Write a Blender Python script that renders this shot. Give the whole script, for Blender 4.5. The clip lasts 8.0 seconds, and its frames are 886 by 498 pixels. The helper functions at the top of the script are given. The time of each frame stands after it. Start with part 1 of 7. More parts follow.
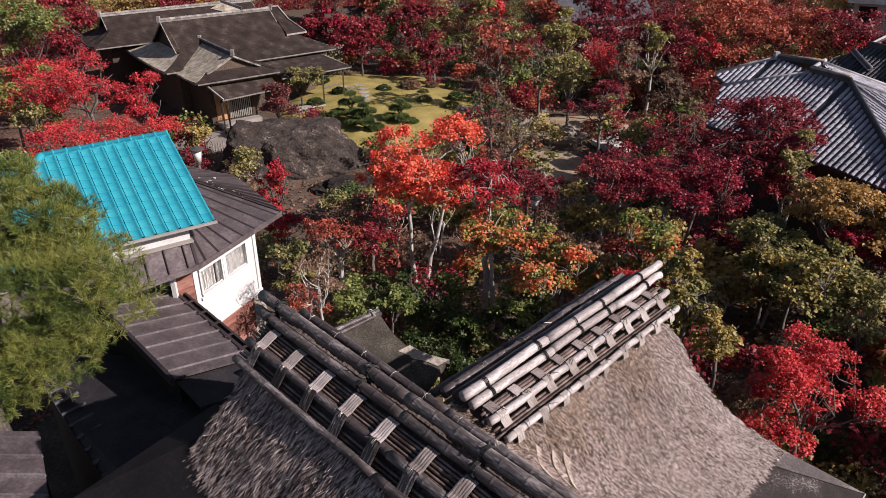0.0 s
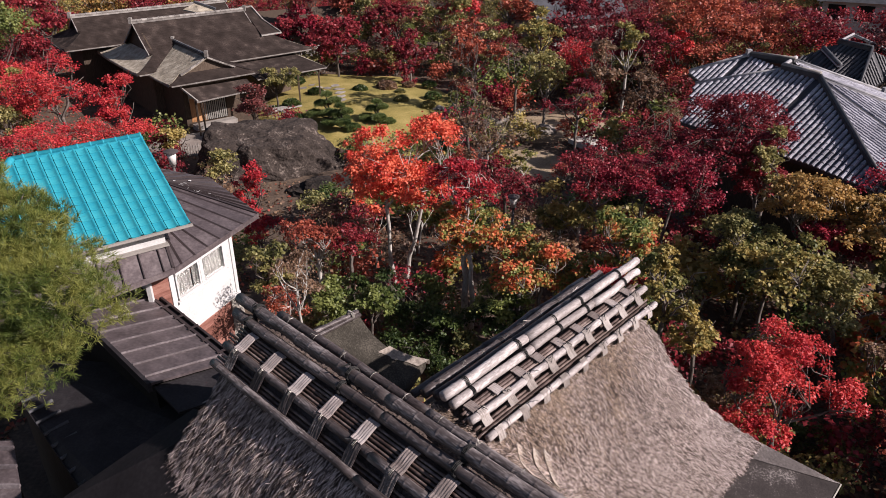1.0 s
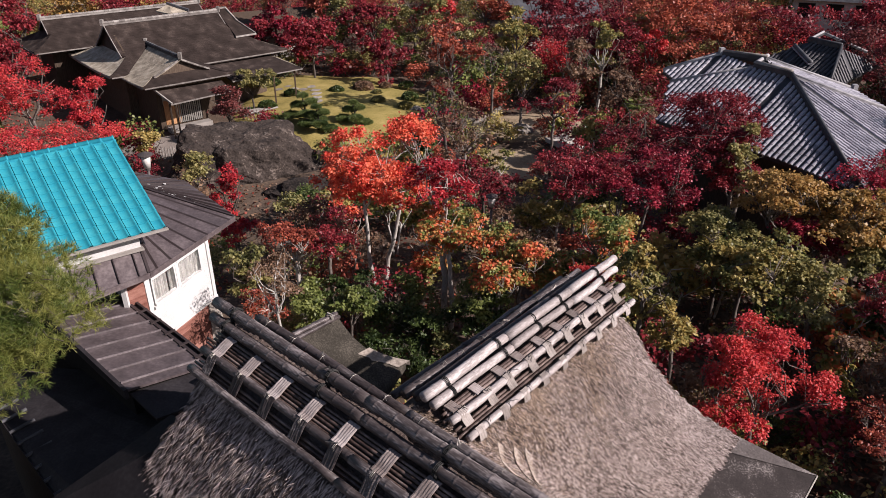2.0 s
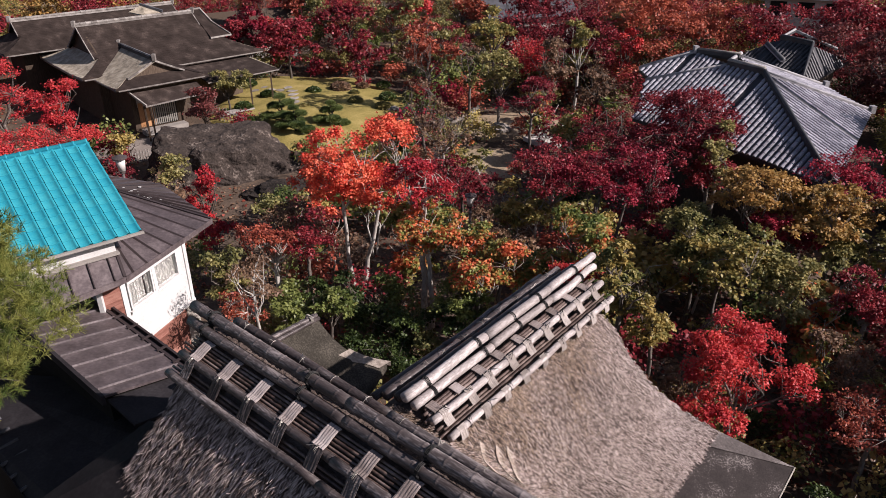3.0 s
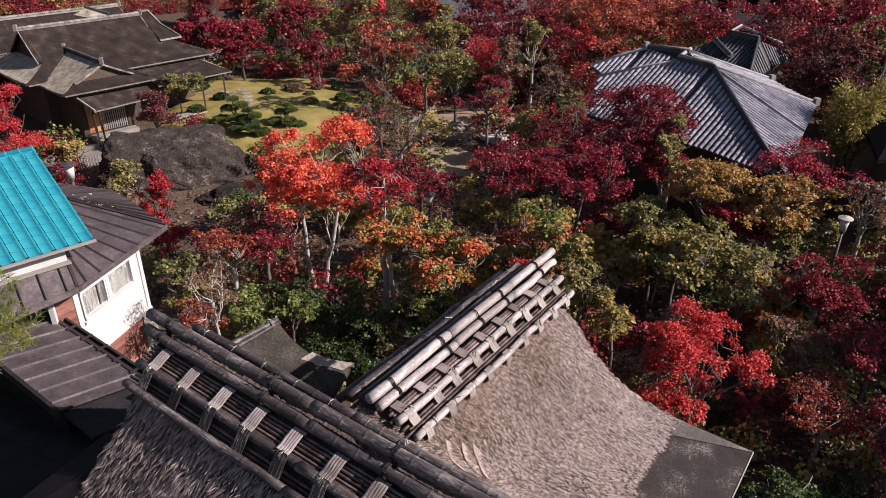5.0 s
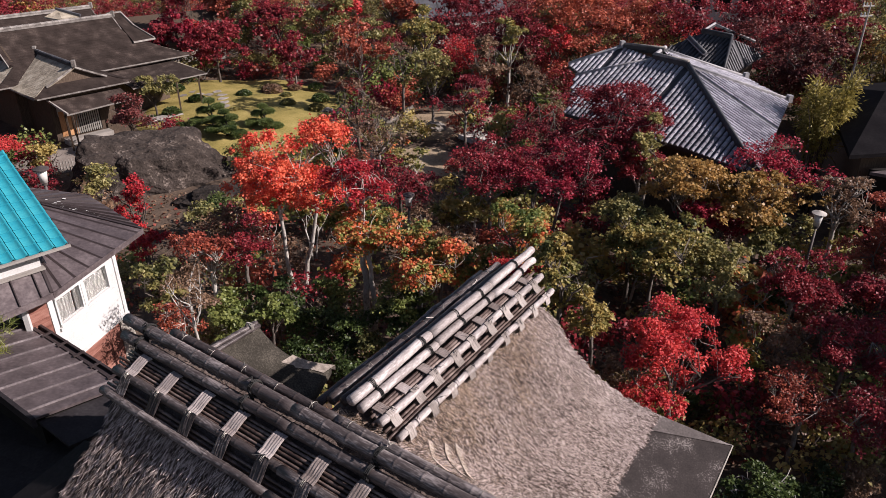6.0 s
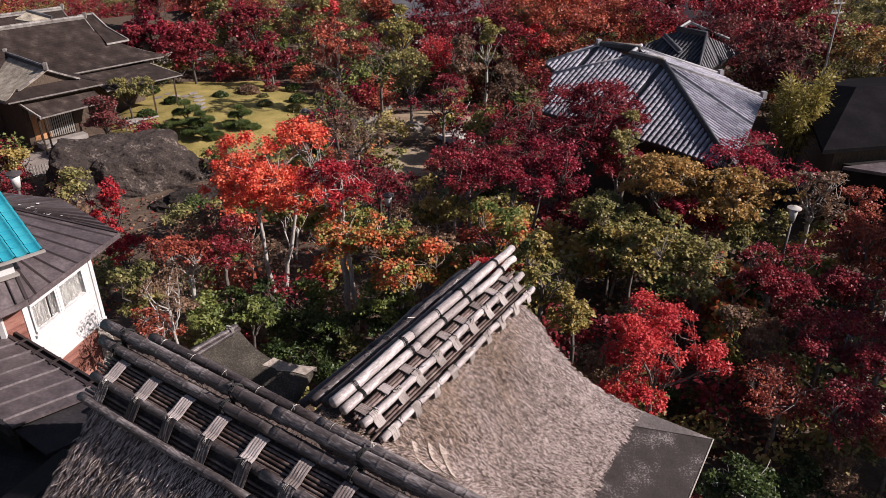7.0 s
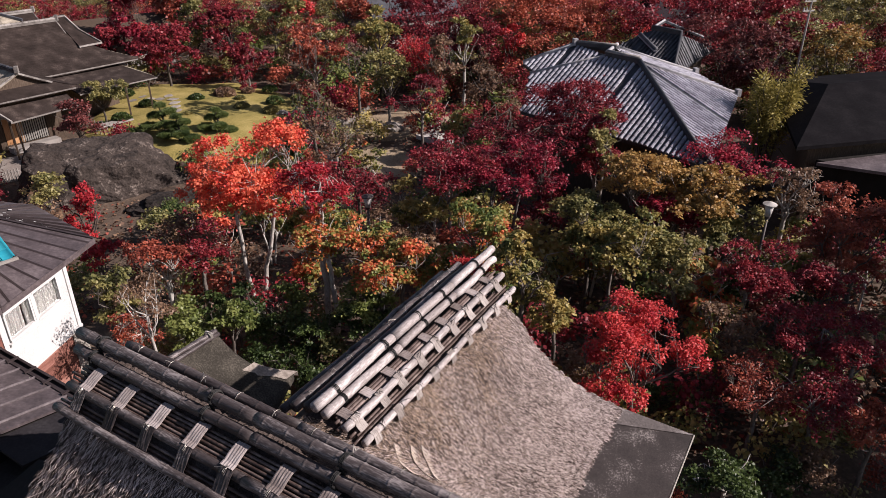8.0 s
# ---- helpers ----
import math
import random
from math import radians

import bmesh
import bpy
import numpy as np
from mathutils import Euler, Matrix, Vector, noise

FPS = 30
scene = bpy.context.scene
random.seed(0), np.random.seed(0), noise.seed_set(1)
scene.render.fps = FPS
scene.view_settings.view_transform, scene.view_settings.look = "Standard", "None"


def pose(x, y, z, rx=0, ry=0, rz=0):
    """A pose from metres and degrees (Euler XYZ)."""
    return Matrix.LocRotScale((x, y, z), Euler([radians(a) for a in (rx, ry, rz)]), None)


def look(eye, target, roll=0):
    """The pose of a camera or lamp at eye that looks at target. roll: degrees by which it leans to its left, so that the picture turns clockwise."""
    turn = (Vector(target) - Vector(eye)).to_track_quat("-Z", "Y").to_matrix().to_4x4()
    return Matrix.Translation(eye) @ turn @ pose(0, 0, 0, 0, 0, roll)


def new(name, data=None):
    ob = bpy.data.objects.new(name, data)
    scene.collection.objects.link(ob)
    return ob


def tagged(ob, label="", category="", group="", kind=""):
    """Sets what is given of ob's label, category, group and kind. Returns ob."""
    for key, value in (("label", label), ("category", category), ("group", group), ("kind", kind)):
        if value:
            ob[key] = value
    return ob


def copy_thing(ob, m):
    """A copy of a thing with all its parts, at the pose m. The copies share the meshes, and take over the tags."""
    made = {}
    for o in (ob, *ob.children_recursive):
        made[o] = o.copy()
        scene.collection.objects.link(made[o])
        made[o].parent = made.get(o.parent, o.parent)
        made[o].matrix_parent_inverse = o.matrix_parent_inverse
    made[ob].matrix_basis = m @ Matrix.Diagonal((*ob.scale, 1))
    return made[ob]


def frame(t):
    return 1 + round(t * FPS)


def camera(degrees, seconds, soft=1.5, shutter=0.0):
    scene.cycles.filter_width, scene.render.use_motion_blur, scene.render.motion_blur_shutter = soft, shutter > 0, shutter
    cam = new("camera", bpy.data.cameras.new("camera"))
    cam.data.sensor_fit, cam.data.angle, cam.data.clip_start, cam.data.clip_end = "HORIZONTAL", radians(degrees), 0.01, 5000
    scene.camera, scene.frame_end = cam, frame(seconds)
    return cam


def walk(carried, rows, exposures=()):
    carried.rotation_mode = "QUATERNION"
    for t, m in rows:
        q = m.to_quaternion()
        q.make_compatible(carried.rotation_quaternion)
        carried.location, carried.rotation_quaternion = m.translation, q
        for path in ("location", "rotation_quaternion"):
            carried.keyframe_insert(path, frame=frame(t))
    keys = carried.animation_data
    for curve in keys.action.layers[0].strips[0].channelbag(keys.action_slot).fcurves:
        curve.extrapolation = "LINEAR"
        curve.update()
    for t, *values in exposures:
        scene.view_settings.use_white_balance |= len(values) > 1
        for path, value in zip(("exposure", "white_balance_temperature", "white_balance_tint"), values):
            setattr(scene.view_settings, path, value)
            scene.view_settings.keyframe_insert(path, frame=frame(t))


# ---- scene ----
# the camera turns slowly to the right on the spot, high over the roofs
cam = camera(63.2, 8.0, soft=0.45)
PATH = [
    (0.0, 0.000, 0.000, 13.300, 62.45, 0.08, -0.00),
    (0.5, 0.005, 0.007, 13.295, 62.43, 0.06, -0.95),
    (1.0, 0.010, 0.015, 13.293, 62.43, 0.04, -1.88),
    (1.5, 0.016, 0.023, 13.290, 62.44, 0.03, -2.81),
    (3.0, 0.036, 0.038, 13.282, 62.43, -0.04, -5.54),
    (3.5, 0.033, 0.039, 13.279, 62.41, -0.01, -6.41),
    (4.0, 0.031, 0.037, 13.278, 62.42, -0.04, -7.31),
    (4.5, 0.032, 0.038, 13.276, 62.40, -0.04, -8.19),
    (6.0, 0.038, 0.050, 13.268, 62.40, -0.06, -10.89),
    (6.5, 0.037, 0.053, 13.265, 62.39, -0.04, -11.77),
    (7.0, 0.038, 0.059, 13.264, 62.37, -0.02, -12.65),
    (7.5, 0.045, 0.073, 13.267, 62.36, 0.01, -13.53),
    (8.0, 0.053, 0.091, 13.271, 62.37, 0.01, -14.41),
]
walk(cam, [(t, pose(x, y, z, 0, 0, yaw) @ pose(0, 0, 0, rx, 0, 0) @ pose(0, 0, 0, 0, 0, -roll)) for t, x, y, z, rx, roll, yaw in PATH],
     exposures=[(0.0, 0.42, 6650, 21), (8.0, 0.42, 6650, 21)])

# ---- light: a clear autumn day, the sun low from the right ----
SUN_EL, SUN_AZ = radians(33.5), radians(112)      # azimuth clockwise from +y
world = bpy.data.worlds.new("sky")
scene.world = world
world.use_nodes = True
nt = world.node_tree
sky = nt.nodes.new("ShaderNodeTexSky")
sky.sky_type, sky.sun_disc = "NISHITA", False
sky.sun_elevation, sky.sun_rotation = SUN_EL, SUN_AZ
nt.links.new(sky.outputs[0], nt.nodes["Background"].inputs[0])
nt.nodes["Background"].inputs[1].default_value = 0.058
sun_dir = Vector((math.sin(SUN_AZ) * math.cos(SUN_EL), math.cos(SUN_AZ) * math.cos(SUN_EL), math.sin(SUN_EL)))
sun = new("sun", bpy.data.lights.new("sun", "SUN"))
sun.data.energy, sun.data.angle, sun.data.color = 5.0, radians(0.55), (1.0, 0.965, 0.92)
sun.matrix_world = look(sun_dir * 100, (0, 0, 0))


# ---- materials ----
def material(name, stops, scale=6.0, rough=0.8, bump=0.3, metal=0.0, fine=40.0, stretch=(1, 1, 1), per="object", spread=0.25,
             spec=0.3, bump_size=0.01, coat=0.0):
    """A noise-driven material: stops are base colours from dark to light; per adds a random shade by object or island."""
    m = bpy.data.materials.new(name)
    m.use_nodes = True
    t = m.node_tree
    n, ln = t.nodes, t.links
    b = n["Principled BSDF"]
    co = n.new("ShaderNodeTexCoord")
    mp = n.new("ShaderNodeMapping")
    mp.inputs["Scale"].default_value = stretch
    ln.new(co.outputs["Object"], mp.inputs[0])
    big = n.new("ShaderNodeTexNoise")
    big.inputs["Scale"].default_value, big.inputs["Detail"].default_value = scale, 5
    small = n.new("ShaderNodeTexNoise")
    small.inputs["Scale"].default_value, small.inputs["Detail"].default_value = fine, 4
    ln.new(mp.outputs[0], big.inputs[0])
    ln.new(mp.outputs[0], small.inputs[0])
    mix = n.new("ShaderNodeMath")
    mix.operation = "MULTIPLY_ADD"
    mix.inputs[1].default_value, mix.inputs[2].default_value = 0.55, 0.0
    ln.new(big.outputs[0], mix.inputs[0])
    add = n.new("ShaderNodeMath")
    add.operation = "MULTIPLY_ADD"
    add.inputs[1].default_value = 0.45
    ln.new(small.outputs[0], add.inputs[0])
    ln.new(mix.outputs[0], add.inputs[2])
    value = add.outputs[0]
    if per:
        rnd = n.new("ShaderNodeObjectInfo" if per == "object" else "ShaderNodeNewGeometry")
        sh = n.new("ShaderNodeMath")
        sh.operation = "MULTIPLY_ADD"
        sh.inputs[1].default_value, sh.inputs[2].default_value = spread, -spread / 2
        ln.new(rnd.outputs["Random" if per == "object" else "Random Per Island"], sh.inputs[0])
        tot = n.new("ShaderNodeMath")
        ln.new(value, tot.inputs[0])
        ln.new(sh.outputs[0], tot.inputs[1])
        value = tot.outputs[0]
    ramp = n.new("ShaderNodeValToRGB")
    el = ramp.color_ramp.elements
    for k, c in enumerate(stops):
        at = 0.3 + 0.4 * k / max(1, len(stops) - 1)
        e = el[k] if k < 2 else el.new(at)
        e.position, e.color = at, (*c, 1)
    ln.new(value, ramp.inputs[0])
    ln.new(ramp.outputs[0], b.inputs["Base Color"])
    b.inputs["Roughness"].default_value, b.inputs["Metallic"].default_value = rough, metal
    b.inputs["Specular IOR Level"].default_value = spec
    b.inputs["Coat Weight"].default_value = coat
    if bump:
        bp = n.new("ShaderNodeBump")
        bp.inputs["Strength"].default_value, bp.inputs["Distance"].default_value = bump, bump_size
        ln.new(add.outputs[0], bp.inputs["Height"])
        ln.new(bp.outputs[0], b.inputs["Normal"])
    return m


def leaf_material(name, stops, through_light=0.3, rough=0.5, spread=0.34, patch=1.7):
    """Leaves: each leaf its own shade, with patches over the crown, and light passing through."""
    m = bpy.data.materials.new(name)
    m.use_nodes = True
    n, ln = m.node_tree.nodes, m.node_tree.links
    b = n["Principled BSDF"]
    geo, co, ns = n.new("ShaderNodeNewGeometry"), n.new("ShaderNodeTexCoord"), n.new("ShaderNodeTexNoise")
    ob = n.new("ShaderNodeObjectInfo")
    ns.inputs["Scale"].default_value, ns.inputs["Detail"].default_value = patch, 2
    ln.new(co.outputs["Object"], ns.inputs[0])
    a = n.new("ShaderNodeMath")
    a.operation = "MULTIPLY_ADD"
    a.inputs[1].default_value = spread
    wide = n.new("ShaderNodeMath")                      # stretch the noise, so that clumps differ
    wide.operation = "MULTIPLY_ADD"
    wide.inputs[1].default_value, wide.inputs[2].default_value = 1.7, -0.33
    ln.new(ns.outputs[0], wide.inputs[0])
    ln.new(geo.outputs["Random Per Island"], a.inputs[0])
    ln.new(wide.outputs[0], a.inputs[2])
    c = n.new("ShaderNodeMath")
    c.operation = "MULTIPLY_ADD"
    c.inputs[1].default_value = 0.3
    ln.new(ob.outputs["Random"], c.inputs[0])
    ln.new(a.outputs[0], c.inputs[2])
    ramp = n.new("ShaderNodeValToRGB")
    el = ramp.color_ramp.elements
    for k, col in enumerate(stops):
        at = 0.4 + 0.75 * k / max(1, len(stops) - 1) * 0.8
        e = el[k] if k < 2 else el.new(at)
        e.position, e.color = at, (*col, 1)
    ln.new(c.outputs[0], ramp.inputs[0])
    ln.new(ramp.outputs[0], b.inputs["Base Color"])
    b.inputs["Roughness"].default_value, b.inputs["Specular IOR Level"].default_value = rough, 0.35
    tr = n.new("ShaderNodeBsdfTranslucent")
    ln.new(ramp.outputs[0], tr.inputs[0])
    mx = n.new("ShaderNodeMixShader")
    mx.inputs[0].default_value = through_light
    ln.new(b.outputs[0], mx.inputs[1])
    ln.new(tr.outputs[0], mx.inputs[2])
    ln.new(mx.outputs[0], n["Material Output"].inputs[0])
    return m


M = dict(
    soil=material("soil", [(0.045, 0.031, 0.023), (0.095, 0.066, 0.047), (0.18, 0.125, 0.088)], 0.9, 0.95, 0.8, fine=9, per=None, bump_size=0.05),
    lawn=material("lawn", [(0.10, 0.088, 0.026), (0.27, 0.215, 0.06), (0.46, 0.35, 0.13)], 0.7, 0.95, 0.9, fine=12, per=None, bump_size=0.06),
    gravel=material("gravel", [(0.12, 0.10, 0.085), (0.24, 0.20, 0.17), (0.34, 0.30, 0.26)], 1.0, 0.9, 0.8, fine=30, per=None, bump_size=0.03),
    sand=material("sandy_soil", [(0.13, 0.095, 0.06), (0.30, 0.225, 0.145), (0.46, 0.36, 0.25)], 0.8, 0.95, 0.8, fine=14, per=None, bump_size=0.04),
    thatch=material("thatch", [(0.03, 0.021, 0.018), (0.095, 0.07, 0.06), (0.20, 0.158, 0.138)], 1.6, 0.95, 0.9, fine=55, per=None, bump_size=0.03),
    straw=material("straw", [(0.04, 0.028, 0.023), (0.265, 0.198, 0.172), (0.66, 0.54, 0.485)], 0.9, 0.85, 0.0, fine=24, per="island", spread=0.7),
    bleached_straw=material("bleached_straw", [(0.10, 0.073, 0.064), (0.38, 0.30, 0.27), (0.70, 0.58, 0.535)], 0.8, 0.85, 0.0, fine=24, per="island", spread=0.66),
    brown_straw=material("brown_straw", [(0.035, 0.022, 0.014), (0.21, 0.145, 0.10), (0.50, 0.37, 0.28)], 0.8, 0.85, 0.0, fine=24, per="island", spread=0.7),
    cut_straw=material("cut_straw", [(0.42, 0.34, 0.27), (0.72, 0.62, 0.54)], 9, 0.9, 0.6, fine=80, per="island", spread=0.4),
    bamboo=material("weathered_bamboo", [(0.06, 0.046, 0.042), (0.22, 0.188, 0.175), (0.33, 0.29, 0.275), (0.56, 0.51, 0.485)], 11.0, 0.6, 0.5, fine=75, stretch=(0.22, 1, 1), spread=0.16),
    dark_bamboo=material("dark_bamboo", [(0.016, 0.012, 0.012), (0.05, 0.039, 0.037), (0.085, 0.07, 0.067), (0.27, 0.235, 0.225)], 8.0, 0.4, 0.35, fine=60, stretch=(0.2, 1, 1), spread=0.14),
    thin_bamboo=material("thin_bamboo", [(0.05, 0.032, 0.027), (0.14, 0.10, 0.085), (0.32, 0.25, 0.22)], 5.0, 0.42, 0.3, fine=22, spread=0.4),
    bark_strap=material("bark_strap", [(0.17, 0.135, 0.12), (0.29, 0.24, 0.22), (0.44, 0.38, 0.355)], 5.0, 0.8, 0.7, fine=70, spread=0.3),
    cord=material("cord", [(0.01, 0.01, 0.01), (0.03, 0.028, 0.026)], 20, 0.8, 0.3),
    wire=material("wire", [(0.25, 0.23, 0.2), (0.4, 0.37, 0.33)], 20, 0.45, 0.0, metal=0.6),
    metal_skirt=material("metal_skirt", [(0.016, 0.013, 0.012), (0.026, 0.021, 0.02), (0.038, 0.031, 0.029), (0.24, 0.21, 0.20)], 2.2, 0.75, 0.3, fine=42, per=None, spec=0.12),
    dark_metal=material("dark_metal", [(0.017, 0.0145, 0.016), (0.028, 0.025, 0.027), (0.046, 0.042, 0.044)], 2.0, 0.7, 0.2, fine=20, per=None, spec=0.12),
    brown_metal=material("brown_metal", [(0.05, 0.039, 0.039), (0.098, 0.077, 0.078), (0.185, 0.152, 0.15)], 2.2, 0.5, 0.25, fine=14, spread=0.16, spec=0.4),
    seam_metal=material("seam_metal", [(0.028, 0.02, 0.02), (0.055, 0.042, 0.042)], 3, 0.5, 0.1, spread=0.1),
    turquoise=material("turquoise_glaze", [(0.008, 0.20, 0.29), (0.012, 0.265, 0.34), (0.03, 0.32, 0.375)], 2.2, 0.6, 0.1, fine=16, spread=0.14, spec=0.2),
    mortar=material("ridge_mortar", [(0.12, 0.15, 0.15), (0.20, 0.23, 0.225), (0.32, 0.33, 0.32)], 5, 0.9, 0.4, fine=30),
    verge_straw=material("verge_straw", [(0.17, 0.14, 0.115), (0.34, 0.29, 0.245), (0.48, 0.42, 0.36)], 4, 0.9, 0.7, fine=40, stretch=(4, 4, 1)),
    white_paint=material("white_paint", [(0.46, 0.45, 0.43), (0.57, 0.562, 0.545), (0.65, 0.643, 0.627)], 1.6, 0.7, 0.15, fine=30, spread=0.05),
    siding=material("red_brown_siding", [(0.13, 0.05, 0.035), (0.24, 0.10, 0.075), (0.34, 0.17, 0.13)], 4, 0.8, 0.5, fine=50, stretch=(1, 1, 4), spread=0.3),
    concrete=material("concrete", [(0.2, 0.18, 0.15), (0.33, 0.30, 0.26), (0.44, 0.41, 0.36)], 3, 0.9, 0.5, fine=40),
    curtain=material("curtain", [(0.16, 0.158, 0.148), (0.26, 0.255, 0.24), (0.36, 0.352, 0.335)], 4, 0.9, 0.2, fine=20, stretch=(6, 6, 0.4)),
    shaded_dark=material("shaded_dark", [(0.012, 0.011, 0.01), (0.025, 0.022, 0.02)], 3, 0.9, 0.1, spec=0.1),
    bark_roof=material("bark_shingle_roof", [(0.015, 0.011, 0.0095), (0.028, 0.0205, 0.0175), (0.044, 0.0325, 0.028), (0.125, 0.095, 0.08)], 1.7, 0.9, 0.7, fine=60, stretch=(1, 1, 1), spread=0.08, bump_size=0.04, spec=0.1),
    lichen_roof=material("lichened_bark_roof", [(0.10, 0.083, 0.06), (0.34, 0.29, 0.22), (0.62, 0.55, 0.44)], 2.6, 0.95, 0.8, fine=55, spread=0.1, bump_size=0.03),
    ridge_cap=material("ridge_cap", [(0.11, 0.095, 0.085), (0.21, 0.19, 0.172), (0.36, 0.33, 0.30)], 3, 0.7, 0.4, fine=25),
    old_timber=material("old_timber", [(0.035, 0.024, 0.016), (0.08, 0.055, 0.038), (0.15, 0.11, 0.08)], 4, 0.8, 0.4, fine=40, stretch=(6, 6, 1)),
    warm_timber=material("warm_timber", [(0.25, 0.11, 0.045), (0.40, 0.20, 0.09), (0.52, 0.30, 0.15)], 4, 0.6, 0.3, fine=40, stretch=(6, 6, 1)),
    plaster=material("ochre_plaster", [(0.32, 0.24, 0.14), (0.45, 0.36, 0.23)], 3, 0.9, 0.3),
    shoji=material("paper_screen", [(0.30, 0.28, 0.25), (0.42, 0.40, 0.36)], 3, 0.9, 0.1),
    kawara=material("grey_roof_tile", [(0.15, 0.145, 0.168), (0.30, 0.292, 0.325), (0.48, 0.468, 0.51)], 1.1, 0.4, 0.2, fine=30, per="island", spread=0.22, spec=0.5),
    kawara_shaded=material("shaded_roof_tile", [(0.032, 0.03, 0.032), (0.06, 0.056, 0.06), (0.11, 0.104, 0.11)], 1.4, 0.5, 0.2, fine=30, per="island", spread=0.35),
    kawara_dark=material("dark_ridge_tile", [(0.03, 0.03, 0.033), (0.06, 0.06, 0.065), (0.10, 0.10, 0.11)], 3, 0.5, 0.3, fine=30, spread=0.2),
    # pans much darker than the covers: shade between the rolls painted in
    pan=material("shaded_pan_tile", [(0.02, 0.02, 0.023), (0.037, 0.036, 0.041), (0.065, 0.063, 0.07)], 2, 0.5, 0.2, fine=30, per=None),
    rock=material("boulder_rock", [(0.010, 0.0075, 0.006), (0.032, 0.024, 0.020), (0.055, 0.042, 0.035), (0.24, 0.195, 0.165)], 1.7, 0.95, 1.0, fine=9, bump_size=0.14),
    stone=material("paving_stone", [(0.16, 0.14, 0.12), (0.27, 0.24, 0.21), (0.40, 0.365, 0.33)], 3, 0.9, 0.5, fine=30, spread=0.3),
    slab_stone=material("pale_slab", [(0.36, 0.34, 0.31), (0.5, 0.47, 0.44), (0.6, 0.57, 0.53)], 3, 0.85, 0.4, fine=30),
    shaded_roof=material("shaded_roof", [(0.006, 0.005, 0.006), (0.010, 0.009, 0.010), (0.018, 0.016, 0.017)], 1.2, 0.85, 0.2, fine=12, per=None, spec=0.03),
    teal_bed=material("teal_bed", [(0.003, 0.03, 0.045), (0.005, 0.05, 0.07)], 4, 0.7, 0.1),
    bark=material("tree_bark", [(0.045, 0.036, 0.03), (0.12, 0.10, 0.085), (0.24, 0.21, 0.185)], 3, 0.95, 0.8, fine=24, stretch=(1, 1, 0.3), spread=0.25, bump_size=0.02),
    pale_bark=material("pale_mottled_bark", [(0.17, 0.15, 0.125), (0.44, 0.41, 0.365), (0.66, 0.63, 0.58)], 4, 0.9, 0.6, fine=18, stretch=(1, 1, 0.5), spread=0.15, bump_size=0.02),
    lamp_metal=material("lamp_metal", [(0.06, 0.05, 0.048), (0.12, 0.10, 0.095)], 4, 0.5, 0.1),
    lamp_glass=material("frosted_shade", [(0.52, 0.50, 0.47), (0.66, 0.64, 0.60)], 4, 0.4, 0.0),
    far_wall=material("far_wall", [(0.34, 0.31, 0.28), (0.5, 0.47, 0.43)], 1, 0.8, 0.2, spread=0.3),
    moss_wood=material("grey_planks", [(0.2, 0.18, 0.16), (0.34, 0.31, 0.28)], 3, 0.8, 0.4, fine=40, spread=0.3),
)
LEAF = dict(
    crimson=leaf_material("crimson_leaves", [(0.07, 0.007, 0.014), (0.20, 0.014, 0.031), (0.40, 0.032, 0.055)]),
    dark_red=leaf_material("dark_red_leaves", [(0.08, 0.012, 0.018), (0.19, 0.021, 0.031), (0.34, 0.042, 0.05)]),
    red=leaf_material("red_leaves", [(0.22, 0.013, 0.022), (0.47, 0.033, 0.046), (0.66, 0.078, 0.07)]),
    orange=leaf_material("orange_red_leaves", [(0.42, 0.024, 0.022), (0.70, 0.072, 0.05), (0.80, 0.19, 0.10)]),
    rust=leaf_material("rust_leaves", [(0.12, 0.032, 0.025), (0.30, 0.065, 0.044), (0.47, 0.125, 0.07)]),
    mixed=leaf_material("turning_leaves", [(0.06, 0.09, 0.027), (0.11, 0.15, 0.04), (0.18, 0.22, 0.055), (0.27, 0.265, 0.075), (0.44, 0.29, 0.09), (0.64, 0.15, 0.065)], patch=1.3),
    yellow=leaf_material("yellowing_leaves", [(0.085, 0.103, 0.031), (0.245, 0.226, 0.072), (0.45, 0.335, 0.11)]),
    gold=leaf_material("golden_leaves", [(0.12, 0.085, 0.027), (0.29, 0.185, 0.058), (0.47, 0.275, 0.09)]),
    green=leaf_material("evergreen_leaves", [(0.018, 0.032, 0.012), (0.04, 0.065, 0.02), (0.085, 0.12, 0.035)], rough=0.4),
    bright_green=leaf_material("fresh_green_leaves", [(0.06, 0.085, 0.024), (0.13, 0.165, 0.046), (0.24, 0.265, 0.082)], rough=0.4),
    olive=leaf_material("olive_leaves", [(0.062, 0.068, 0.025), (0.175, 0.171, 0.06), (0.36, 0.305, 0.115)]),
    plum=leaf_material("purple_brown_leaves", [(0.055, 0.016, 0.017), (0.12, 0.032, 0.032), (0.22, 0.062, 0.054)]),
    brown=leaf_material("dull_brown_leaves", [(0.085, 0.048, 0.034), (0.18, 0.105, 0.068), (0.29, 0.18, 0.11)]),
    needle=leaf_material("pine_needles", [(0.048, 0.085, 0.02), (0.13, 0.175, 0.042), (0.29, 0.295, 0.078)], through_light=0.35, rough=0.45),
    pine_dark=leaf_material("dark_pine_needles", [(0.02, 0.038, 0.014), (0.055, 0.09, 0.028), (0.15, 0.19, 0.06)], rough=0.45),
    bamboo=leaf_material("yellow_bamboo_leaves", [(0.17, 0.145, 0.033), (0.35, 0.285, 0.068), (0.48, 0.38, 0.12)]),
)


